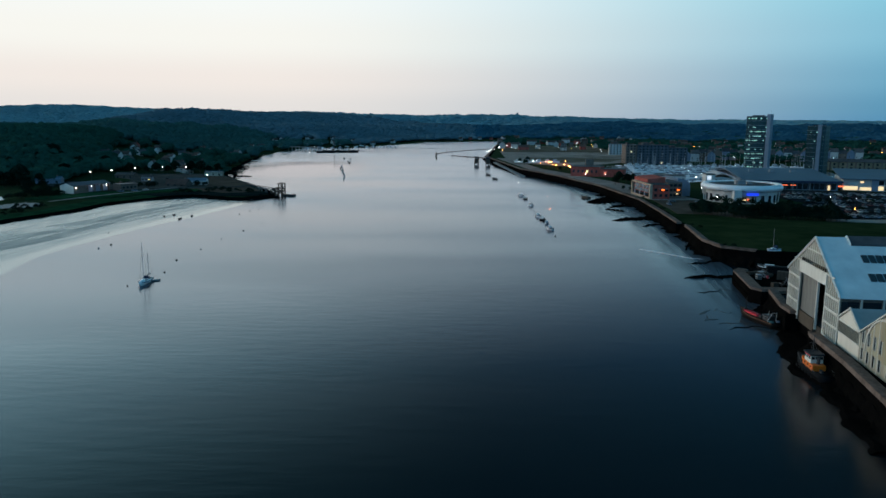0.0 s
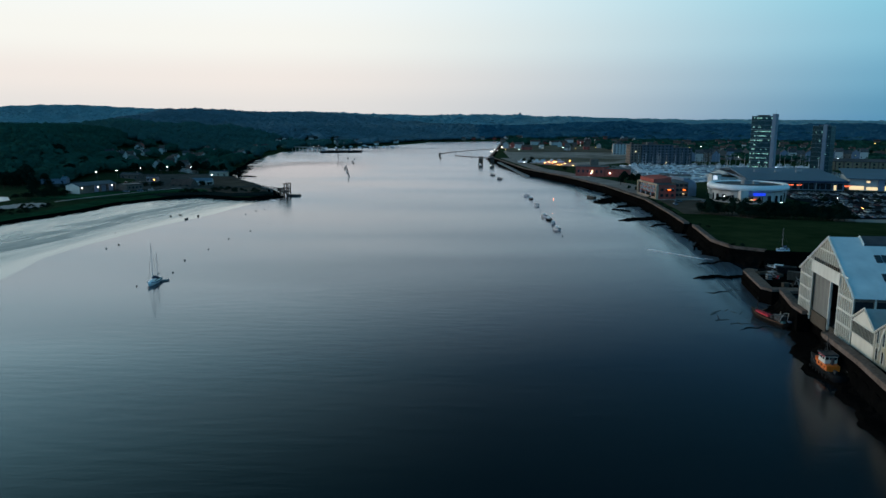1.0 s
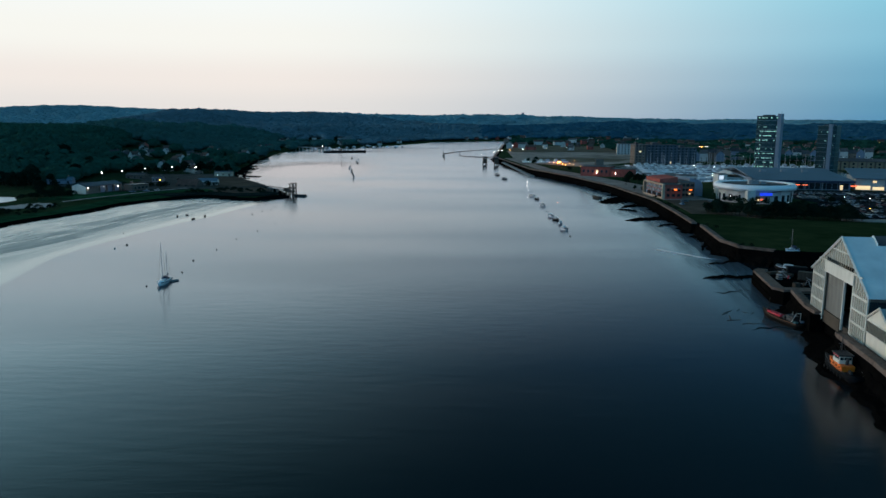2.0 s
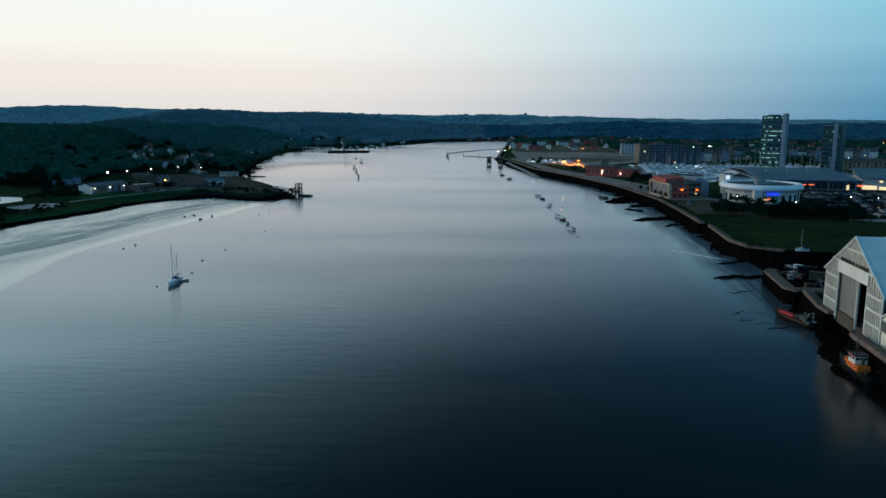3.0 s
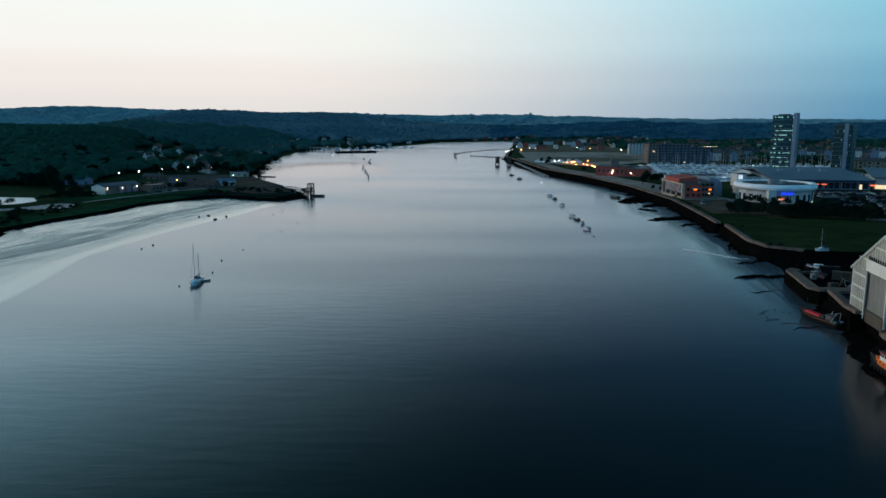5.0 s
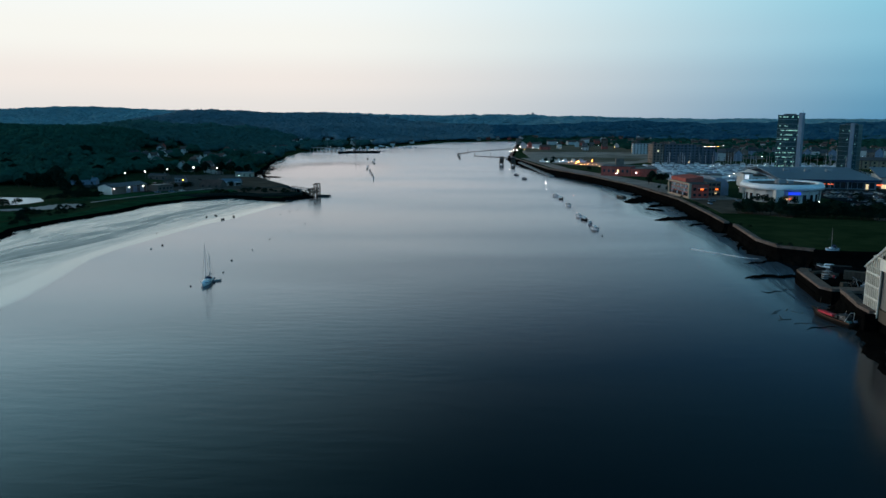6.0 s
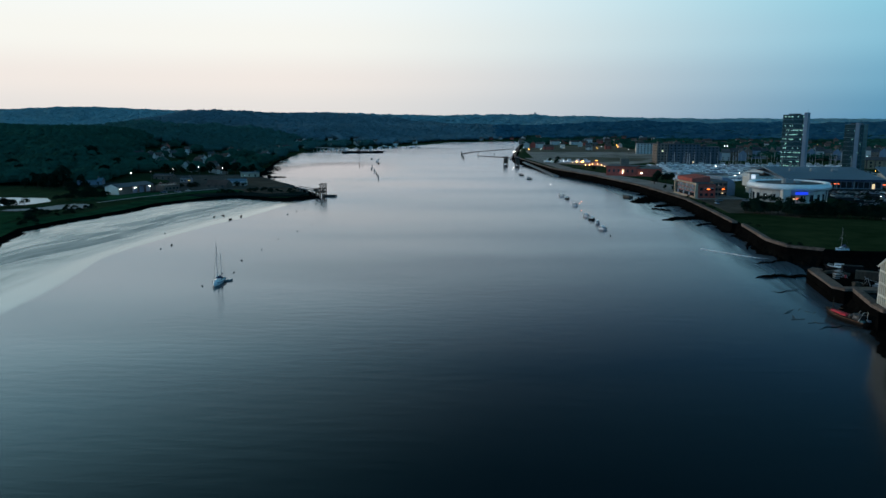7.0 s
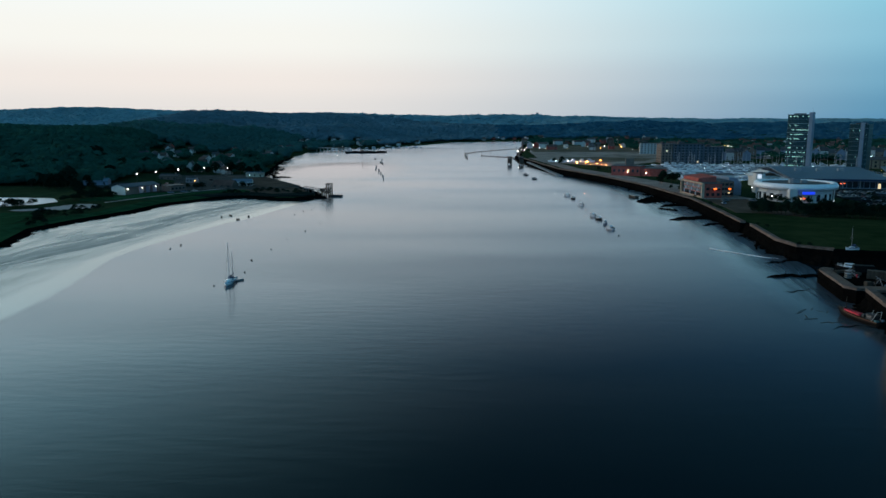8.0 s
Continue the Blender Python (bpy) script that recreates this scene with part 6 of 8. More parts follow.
draped("meadow", [(-300, 300), (-232, 310), (-237, 335), (-238, 360), (-240, 385), (-246, 396), (-250, 399), (-262, 398), (-300, 384)], 0.25, BANKG, "rough green meadow on the river bank", "meadow")
draped("bank_track", [(-276, 399), (-262, 402), (-243, 408), (-232, 416), (-238, 432), (-252, 438), (-262, 432), (-268, 418), (-276, 410)], 0.25, CONC, "pale gravel track and turning place behind the bank", "track")
flat("depot_yard", [(-300, 545), (-262, 520), (-222, 512), (-186, 528), (-160, 540), (-146, 556), (-194, 640), (-214, 668), (-300, 660)], 3.35, GRAVEL, "bare gravel yard of a riverside depot", "yard", 1.5)
flat("grass_bank", [(-262, 452), (-247, 456), (-212, 470), (-196, 503), (-172, 513), (-180, 524), (-222, 506), (-262, 486)], 3.25, BANKG, "green grass bank above the shore", "lawn", 1.5)
bm = B()
rows = []
for x, y in spread([(-237, 434), (-231.5, 451), (-221, 477), (-209, 505), (-196, 528)], 3.0):
    rows.append([bm.verts.new((x + q, y - q * 0.4, max(3.3, ground_z(x, y)) + 0.18)) for q in (-1.1, 1.1)])
for r, w in zip(rows[:-1], rows[1:]):
    bm.faces.new((r[0], r[1], w[1], w[0]))
face_up(structure("yard_path", bm, CONC, "pale concrete path along the depot", "path"))
flat("trodden_earth", [(-196, 562), (-186, 534), (-160, 543), (-150, 556), (-192, 632), (-208, 640)], 3.42, SPITE, "brown trodden earth at the edge of the depot yard", "earth", 1.5)
flat("spit_earth", [(-186, 526), (-172, 513), (-150, 500), (-134, 500), (-132, 516), (-148, 548), (-172, 560)], 3.0, SPITE, "bare earth point running out to the jetty", "earth", 1.5)


flat("spit_weed", [(-202, 484), (-190, 482), (-172, 495), (-150, 486), (-128, 490), (-123, 503), (-133, 511), (-141, 501), (-152, 497), (-165, 507), (-182, 503), (-196, 492)], 3.07, SCRUB, "dark weedy slope of the point below the jetty", "shore", 1.0)


def depot_shed():
    b = thing("depot_shed", -240.8, 494, 3.3, 68, "long low white-ended depot shed with three open bays", "shed")
    W, D, H = 30, 12, 5.2
    bm = B()
    yz_prism(bm, [(0, 0), (D, 0), (D, H), (D / 2, H + 1.6), (0, H)], -14.4, -14.0)
    part("end_wall", bm, WHITE, b, "white end wall")
    bm = B()
    yz_prism(bm, [(0, 0), (D, 0), (D, H), (D / 2, H + 1.6), (0, H)], 15.6, 16)
    part("end_wall", bm, BRICK, b)
    quick("back_wall", b, CREAM, boxes=[((0.8, D - 0.2, 0), (29.4, 0.3, H))])
    quick("front_wall", b, BRICK, boxes=[((-8.5, 0.2, 0), (11, 0.3, H))])
    for i in range(4):
        quick("bay_pier", b, BRICK, boxes=[((-2.6 + i * 6, 0.2, 0), (0.7, 0.5, H))])
    for i in range(3):
        quick("bay_door", b, BLUEP, boxes=[((0.4 + i * 6, 1.6, 0), (5.2, 0.2, 4.4))])
        quick("bay_lamp", b, LIT_S, "bright lamp over the bay", boxes=[((-12.5 + i * 12.5, -0.5, 3.6), (0.4, 0.3, 0.35))])
    for sgn in (0, 1):
        bm = B()
        y0 = -0.7 if sgn == 0 else D + 0.7
        slab(bm, ((-14.8, y0, H - 0.2), (16.4, y0, H - 0.2), (16.4, D / 2, H + 1.75), (-14.8, D / 2, H + 1.75)), 0.2)
        part("roof", bm, ROOFD, b, "dark blue sheet roof")
    c = thing("brick_annex", -226, 513, 3.3, 60, "low brown brick annex beside the depot shed", "building")
    quick("wall", c, BRICK, boxes=[((0, 0, 0), (13, 9, 4))])
    quick("roof", c, SLATE, boxes=[((0, 0, 4), (13.6, 9.6, 0.3))])
    for i in range(4):
        shared_pane(CACHE, c, "window", (1.3, 0.14, 1.2), GLASS, pose(-4.6 + i * 3, -4.55, 1.3))
    return b


depot_shed()
for x, y, rz, w, d, h, rh, wm, rm, lab in (
        (-199, 541, -8, 16, 11, 1.9, 3.6, BRICK, TILE, "low bungalow with a broad brown tiled roof"),
        (-190, 556, 6, 14, 9, 2.8, 2.4, RENDER, ROOFB, "pale hall with a grey roof"),
        (-206.5, 646, 5, 15, 7, 3.2, 1.2, CREAM, ROOFD, "white single-storey clubhouse beside the yard"),
        (-240, 585, 0, 8, 6, 3, 1.5, GREYP, SLATE, "grey store hut in the yard"),
        (-268, 610, -5, 16, 8, 3.4, 1.6, BRICK, SLATE, "dark low workshop at the back of the yard"),
        (-305, 560, 10, 18, 8, 3.4, 1.8, BLUEP, ROOFB, "blue-roofed low store among bushes")):
    house(x, y, 3.2, rz, wm, rm, w, d, h, rh, 0, lab, "depot buildings")


def jetty():
    j = thing("timber_jetty", -115.8, 503, 0, 0, "old black timber jetty with a tall piled frame", "jetty")
    for ox, oy in ((-2.6, 0), (0, 0), (2.6, 0), (-2.6, 7), (0, 7), (2.6, 7)):
        quick("pile", j, TIMBER, rods=[((ox, oy, -2.5), (ox, oy, 9.2 if ox > -1 else 5.4), 0.45, 0.4, 8)])
    for z in (3.2, 5.6, 8.8):
        for oy in (0, 7):
            quick("cross_beam", j, TIMBER, boxes=[((0.4 if z > 7 else -0.2, oy, z), (3.2 if z > 7 else 6.4, 0.35, 0.4))])
        quick("side_beam", j, TIMBER, boxes=[((2.6, 3.5, z), (0.35, 7.2, 0.4))])
    for oy in (0, 7):
        quick("brace", j, TIMBER, rods=[((-2.6, oy, 0.5), (2.6, oy, 6.0), 0.16), ((2.6, oy, 0.5), (-2.6, oy, 6.0), 0.16)])
    quick("deck", j, TIMBER, boxes=[((-0.2, 3.5, 3.6), (6.2, 8, 0.25))])
    p = thing("pontoon", -110.5, 508, 0, -12, "long low dark floating pontoon at the jetty end", "pontoon")
    bm = B()
    box(bm, (0, 0, -0.4), (9.5, 4, 1.5), 0, 0.2)
    part("float", bm, DARK, p)
    quick("deck", p, TIMBER, boxes=[((0, 0, 1.1), (9.3, 3.8, 0.12))])
    for ox in (-4, -1.3, 1.3, 4):
        quick("bollard", p, DARK, rods=[((ox, -1.5, 1.2), (ox, -1.5, 1.8), 0.15)])
    g = thing("gangway", -126, 510, 0, 0, "timber gangway on trestles out to the jetty", "gangway")
    for i, (k, w) in enumerate(((0.26, 1.5), (0.38, 1.5), (0.6, 1.0), (0.8, 1.0), (0.95, 1.0))):
        ox, oy, z = -14 + 21 * k, 12 - 13 * k, 5.4 - 1.5 * k
        for sd in (-1, 1):
            quick("trestle_leg", g, GREYTIM if i < 3 else TIMBER, rods=[((ox + sd * w * 0.8, oy - sd * w, -1.5), (ox + sd * w * 0.6, oy - sd * w * 0.7, z), 0.32, 0.28, 6)])
        quick("trestle_cap", g, GREYTIM, boxes=[((ox, oy, z - 0.3), (2.2 * w, 2.2, 0.35))])
        quick("trestle_brace", g, TIMBER, rods=[((ox - w * 0.7, oy + w * 0.8, 0.6), (ox + w * 0.7, oy - w * 0.8, z - 0.6), 0.16, 0.16, 5)])
    bm = B()
    slab(bm, ((-9, 10.2, 5.2), (-9, 8.0, 5.2), (8, -2.2, 3.9), (8, 0.2, 3.9)), 0.3)
    part("walkway", bm, CONC, g, "pale walkway deck")
    for sd in (0, 1):
        quick("handrail", g, GREYTIM, rods=[((-9, 8.1 + 2 * sd, 6.3), (8, -2.1 + 2.2 * sd, 5.0), 0.12)])
        for i in range(8):
            k = i / 7
            quick("rail_post", g, TIMBER, rods=[((-9 + 17 * k, 8.1 + 2 * sd - 10.2 * k, 5.1 - 1.3 * k), (-9 + 17 * k, 8.1 + 2 * sd - 10.2 * k, 6.3 - 1.3 * k), 0.08)])
    h = thing("winch_hut", -119.5, 505, 3.85, 10, "small dark plank hut on the jetty", "hut")
    quick("wall", h, TIMBER, boxes=[((0, 0, 0), (2.6, 2.4, 2.0))])
    quick("roof", h, SLATE, boxes=[((0, 0, 2.0), (3.0, 2.8, 0.18))])


jetty()

# the long pier and hulks further up the west shore
fp = thing("piled_pier", -262, 1262, 0, 0, "far piled pier with a pale deck", "pier")
for i in range(10):
    quick("pile", fp, CONC, "pale concrete pile", rods=[((-24 + i * 7, 10 - i * 4.5, -2), (-24 + i * 7, 10 - i * 4.5, 5.6), 0.75, 0.75, 6)])
bm = B()
slab(bm, ((-40, 18, 7.0), (-38, 22, 7.0), (46, -32, 7.0), (44, -36, 7.0)), 1.4)
part("deck", bm, CONC, fp)
crane = thing("pier_crane", -196, 1236, 0, 0, "slender dark crane at the far pier", "crane")
quick("mast", crane, DARK, rods=[((0, 0, 0), (0, 0, 26), 0.6, 0.4, 6)])
quick("jib", crane, DARK, rods=[((0, 0, 16), (9, -4, 24), 0.35, 0.25, 5), ((0, 0, 26), (9, -4, 24), 0.12, 0.12, 4)])
for i, (x, y, L, lab) in enumerate(((-205, 1196, 26, "dark moored barge with a low deckhouse"), (-185, 1204, 24, "dark moored lighter alongside the pier"), (-166, 1212, 26, "rusty moored barge at the pier head"))):
    b = thing("barge", x, y, 0, -72, lab, "barge", "barges at the pier")
    hull_part(b, L, 6.5, 2.4, BLACK, stern=0.95)
    quick("deckhouse", b, (GREYP, BRICK, RENDER)[i], boxes=[((0, -L * 0.3, 2.4), (3.6, 5, 2.8))])
    quick("hatch", b, TIMBER, boxes=[((0, L * 0.08, 2.4), (4, L * 0.4, 0.9))])
    quick("mast", b, DARK, rods=[((0, 0, 2.4), (0, 0, 9), 0.15, 0.1, 5)])

# village on the wooded slope and along the far shore
rnd = random.Random(5)
KW = [house(0, -900 - i * 20, -30, 0, wm, rm, 9, 8, 5.2, 3.0, lit, lab, "village houses") for i, (wm, rm, lit, lab) in enumerate((
    (RENDER, SLATE, 0, "pale village house with a slate roof"), (REDBRICK, TILE, 0, "red brick cottage with a tiled roof"), (RENDER, TILE, 1, "white cottage with a lit window")))]
SPOTS = [(-250, 700), (-262, 715), (-236, 728), (-270, 738), (-286, 722), (-300, 745), (-318, 730), (-252, 752), (-332, 760), (-282, 768), (-345, 738), (-360, 770), (-305, 790), (-262, 792),
         (-276, 940), (-285, 970), (-292, 1010), (-318, 1250), (-330, 1280), (-300, 1330), (-306, 1370), (-315, 1420), (-280, 1440), (-250, 1455), (-230, 1462), (-205, 1462), (-180, 1470), (-160, 1500), (-150, 1530), (-140, 1580), (-130, 1620),
         (-292, 1480), (-262, 1490), (-240, 1500), (-334, 931), (-325, 945), (-369, 1099), (-381, 963), (-386, 995), (-355, 785), (-356, 809), (-344, 1059), (-349, 757), (-398, 931), (-362, 1080),
         (-339, 1475), (-325, 1489), (-311, 1503), (-295, 1515), (-279, 1519), (-265, 1543), (-252, 1573), (-236, 1591), (-222, 1625), (-320, 1463), (-278, 1481), (-265, 1507), (-210, 1580), (-190, 1600), (-180, 1640), (-346, 1450), (-390, 912), (-366, 874), (-373, 926), (-361, 799), (-345, 948), (-321, 908), (-337, 1012), (-322, 839), (-337, 1190), (-340, 1259), (-308, 862), (-331, 874), (45, 1915), (70, 1925), (100, 1935), (130, 1930), (20, 1895)]
SPOTS = [q for i, q in enumerate(SPOTS) if not 1435 < q[1] < 1700 or i % 3 == 0]
for x, y in SPOTS:
    copy_thing(KW[rnd.choice((0, 0, 2, 1))], pose(x, y, max(0.6, ground_z(x, y)) - 0.3, 0, 0, rnd.choice((0, 20, -25, 90, 50))))
for k in KW:
    for o in (*k.children_recursive, k):
        bpy.data.objects.remove(o)

house(-318, 1178, max(0.6, ground_z(-318, 1178)) - 0.3, 8, BLUEP, ROOFB, 30, 12, 5.5, 3.0, 0, "long blue-grey boathouse on the far shore", "village houses")

# small craft lying along the far shore
rnd = random.Random(19)
for i in range(20):
    u = i / 19
    x, y = -300 + 190 * u + rnd.uniform(-5, 5), 1330 + 100 * min(1, u * 1.6) + 70 * max(0, u - 0.55) + rnd.uniform(-14, 10)
    x = max(x, -262 + 40 * (i % 3) * (u > 0.3))
    b = thing("small_cruiser", x, y, max(0.05, ground_z(x, y)), rnd.choice((60, 80, -70)), "small pale cruiser lying along the far shore", "boat", "craft along the far shore")
    hull_part(b, 7.5, 2.6, 1.1, (HULLW, GREYP, HULLW, BLUEP)[i % 4])
    quick("cabin", b, HULLW, boxes=[((0, 0.4, 1.1), (1.9, 3.2, 1.2))])
    if i % 3 == 0:
        quick("mast", b, ALU, rods=[((0, 0.6, 1.1), (0, 0.6, 10.5), 0.1, 0.08, 5)])

# ---- river works off the east shore ----
for x, y in ((31, 893), (44, 880)):
    d = thing("mooring_dolphin", x, y, 0, 0, "tall dark piled mooring dolphin standing in the river", "dolphin", "dolphins")
    for a in range(5):
        ox, oy = 2.2 * math.cos(a * 1.257), 2.2 * math.sin(a * 1.257)
        quick("pile", d, TIMBER, rods=[((ox * 1.3, oy * 1.3, -2.5), (ox, oy, 8.5), 0.5, 0.45, 7)])
    quick("cap", d, DARK, boxes=[((0, 0, 8.3), (5.6, 5.6, 1.4))])
    quick("fender", d, TIMBER, boxes=[((0, -2.9, 1.5), (4, 0.5, 6))])
ramp = thing("boat_ramp", 58, 800, 0, 0, "long sloping boat ramp and pontoon below the quay", "ramp")
bm = B()
slab(bm, ((-8, 78, 3.8), (-4, 80, 3.8), (14, -96, 0.5), (9, -98, 0.5)), 0.6)
part("ramp_deck", bm, CONC, ramp, "pale ramp deck")
for i in range(9):
    quick("pile", ramp, TIMBER, rods=[((-6 + i * 2.0, 74 - i * 20, -2), (-6 + i * 2.0, 74 - i * 20, 4.6 - i * 0.25), 0.4, 0.4, 6)])
cp = thing("curved_breakwater", 0, 0, 0, 0, "low curved floating breakwater of linked pontoons", "breakwater")
pts = [(-20, 1023), (-23, 1090), (-24, 1162), (-9, 1230), (20, 1290), (48, 1340), (70, 1380)]
for a, b in zip(pts[:-1], pts[1:]):
    bm = B()
    m = ((a[0] + b[0]) / 2, (a[1] + b[1]) / 2, -0.2)
    box(bm, m, (2.6, math.hypot(b[0] - a[0], b[1] - a[1]), 1.0), math.atan2(b[1] - a[1], b[0] - a[0]) - math.pi / 2)
    part("pontoon", bm, DARK, cp)
for x, y in pts + [(1, 1109), (24, 1077)]:
    quick("pile", cp, TIMBER, rods=[((x, y, -2), (x, y, 5.5), 0.4, 0.4, 6)])
for (x, y), (x2, y2) in (((1, 1109), (24, 1077)), ((24, 1077), (46, 1050))):
    bm = B()
    box(bm, ((x + x2) / 2, (y + y2) / 2, -0.2), (2.4, math.hypot(x2 - x, y2 - y), 1.0), math.atan2(y2 - y, x2 - x) - math.pi / 2)
    part("pontoon", bm, DARK, cp)

# dark weedy spits and old hulks along the wooded shore
rnd = random.Random(77)
for x, y, L, w, a in ((-196, 662, 26, 3, -8), (-190, 682, 22, 2.5, -5), (-215, 712, 34, 3, -4), (-212, 730, 20, 2.5, 4), (-222, 750, 30, 3, 0), (-222, 778, 26, 5, -3), (-228, 800, 34, 6, 3), (-234, 830, 24, 4, 0), (-246, 885, 30, 6, 0), (-252, 925, 34, 8, 2), (-258, 965, 30, 9, 0), (-160, 580, 20, 2.2, -20), (-176, 618, 24, 2.5, -12)):
    bm = B()
    n = 9
    rr = []
    for i in range(n + 1):
        u = i / n
        ww = w * (1 - 0.6 * u ** 2) * rnd.uniform(0.8, 1.6)
        cx, cy = -L * 0.5 + L * 0.8 * u, rnd.uniform(-1.2, 1.2)
        hh = (1.5 - 1.1 * u) * rnd.uniform(0.6, 1.4)
        rr.append([bm.verts.new(q) for q in ((cx, cy - ww, -0.4), (cx, cy - ww * 0.4, hh), (cx, cy + ww * 0.4, hh * 0.9), (cx, cy + ww, -0.4))])
    for r, q in zip(rr[:-1], rr[1:]):
        for k in range(3):
            bm.faces.new((r[k], q[k], q[k + 1], r[k + 1]))
    bm.faces.new(rr[0][::-1])
    bm.faces.new(rr[-1])
    o = structure("mud_spit", bm, WEED, "dark weedy spit running out from the shore", "shore")
    o.matrix_basis = pose(x, y, 0, 0, 0, a)

# ---- marina boats ----
def berth_yacht(i):
    b = thing("berthed_yacht", 0, -900, -30, 0, ("white sailing yacht in a marina berth", "blue-hulled sailing yacht in a marina berth", "white motor yacht in a marina berth")[i], "yacht", "marina yachts")
    hull_part(b, 11, 3.4, 1.3, (HULLW, BLUEP, HULLW)[i])
    bm = B()
    box(bm, (0, 0.6, 1.3), (2.0, 4.6, (0.6, 0.6, 1.9)[i]), 0, 0.15)
    part("cabin", bm, HULLW, b)
    if i < 2:
        quick("mast", b, ALU, rods=[((0, 1.2, 1.2), (0, 1.2, 15.5), 0.13, 0.1, 6)])
        quick("boom", b, NAVY, rods=[((0, 1.1, 2.6), (0, -3.4, 2.5), 0.22, 0.16, 6)])
    else:
        quick("flybridge", b, GREYP, boxes=[((0, 0, 3.2), (2.4, 3.0, 0.7))])
        quick("window_strip", b, GLASS, boxes=[((0, 0.7, 2.1), (2.06, 4.0, 0.6))])
    return b


rnd = random.Random(31)
BY = [berth_yacht(i) for i in range(3)]
for row in range(6):
    for k in range(24):
        u = k / 23
        x = 172 + row * 4 + u * (150 + row * 6)
        y = 668 + row * 25 + rnd.uniform(-2, 2) - u * 10
        if y < 645 + max(0, x - 262) * 0.1 or rnd.random() < 0.18 or 268 < x < 306 and 684 < y < 716 or 330 < x and 688 < y < 722:
            continue
        copy_thing(BY[rnd.choice((0, 0, 1, 2, 2))], pose(x, y, 5.1, 0, 0, rnd.choice((70, 250)) + rnd.uniform(-3, 3)))
for x, y in ((160, 612), (172, 604), (184, 600), (192, 612), (204, 622), (215, 630), (178, 622), (166, 630), (192, 634), (206, 645), (330, 705), (322, 712), (318, 698), (350, 728), (326, 722)):
    copy_thing(BY[2], pose(x, y, 5.1, 0, 0, 75))
for i in range(7):
    x, y = 78 + (i % 6) * 8 + rnd.uniform(-1.5, 1.5), 846 + (i // 9) * 34 + rnd.uniform(-4, 4)
    copy_thing(BY[2], pose(x, y, 5.6, 0, 0, rnd.choice((80, 260, 20))))
for k in BY:
    for o in (*k.children_recursive, k):
        bpy.data.objects.remove(o)
for row in range(6):
    p = thing("marina_pontoon", 250, 655.5 + row * 25, 5.15, -3.5, "long grey floating walkway between the berths", "pontoon", "marina pontoons")
    quick("deck", p, CONC, boxes=[((0, 0, 0), (170, 2.2, 0.5))])


# ---- cars ----
def car(m, label):
    b = thing("car", 0, -900, -30, 0, label, "car", "parked cars")
    bm = B()
    vs = box(bm, (0, 0, 0.35), (1.78, 4.3, 0.55), 0, 0.12)
    part("body", bm, m, b)
    bm = B()
    box(bm, (0, -0.25, 0.88), (1.56, 2.3, 0.56), 0, 0.18)
    part("cabin", bm, GLASS, b)
    quick("roof", b, m, boxes=[((0, -0.3, 1.41), (1.35, 1.5, 0.06))])
    for sx in (-0.8, 0.8):
        for sy in (-1.35, 1.35):
            bm = B()
            rod(bm, (sx - 0.11, sy, 0.33), (sx + 0.11, sy, 0.33), 0.33, 0.33, 10)
            part("wheel", bm, RUBBER, b)
    return b


SILVER = mat("silver_car_paint", (0.16, 0.19, 0.21), 0.35, metal=0.3, var=0.1)
CARS = [car(SILVER, "silver hatchback parked on dark asphalt"), car(BLACK, "black hatchback parked on dark asphalt"), car(RENDER, "white hatchback parked on dark asphalt"), car(mat("maroon_car_paint", (0.10, 0.015, 0.018), 0.4, var=0.1), "dark red hatchback parked on dark asphalt"), car(BLUEP, "blue-grey hatchback parked on dark asphalt")]
rnd = random.Random(3)
for row in range(12):
    for k in range(26):
        x, y = 196 + k * 3.1 + row * 1.5, 372 + row * 11.5 + (row % 2) * -3.5
        if rnd.random() < 0.25 or y > 508 - max(0, 225 - x) * 1.3 or x > 300 or (x < 214 and y > 425):
            continue
        copy_thing(CARS[rnd.choice((0, 0, 0, 1, 1, 2, 3, 4, 4))], pose(x, y, 5.12, 0, 0, rnd.choice((0, 180)) - 8))
for x, y, z, rz in ((-221, 494, 3.4, 80), (-214, 500, 3.4, 75), (-209, 506, 3.4, 70), (-240, 560, 3.4, 0), (-246, 562, 3.4, 0), (-252, 563, 3.4, 10), (-230, 600, 3.4, 40), (128, 425, 5.12, 0), (134, 440, 5.12, 90), (160, 420, 5.12, 20), (150, 440, 5.12, 60)):
    copy_thing(rnd.choice(CARS), pose(x, y, z, 0, 0, rz))
for k in CARS:
    for o in (*k.children_recursive, k):
        bpy.data.objects.remove(o)


# ---- lamps ----
def street_lamp(x, y, z, h, m, label, group, r=0.5):
    b = thing("street_lamp", x, y, z, 0, label, "street lamp", group)
    quick("post", b, DARK, rods=[((0, 0, 0), (0, 0, h), 0.12, 0.08, 6)])
    quick("arm", b, DARK, rods=[((0, 0, h), (0, -0.9, h + 0.25), 0.06, 0.05, 5)])
    bm = B()
    ball(bm, (0, -1.0, h + 0.1), r, 1, 0.6)
    part("lamp_head", bm, m, b, "glowing lamp head")
    return b


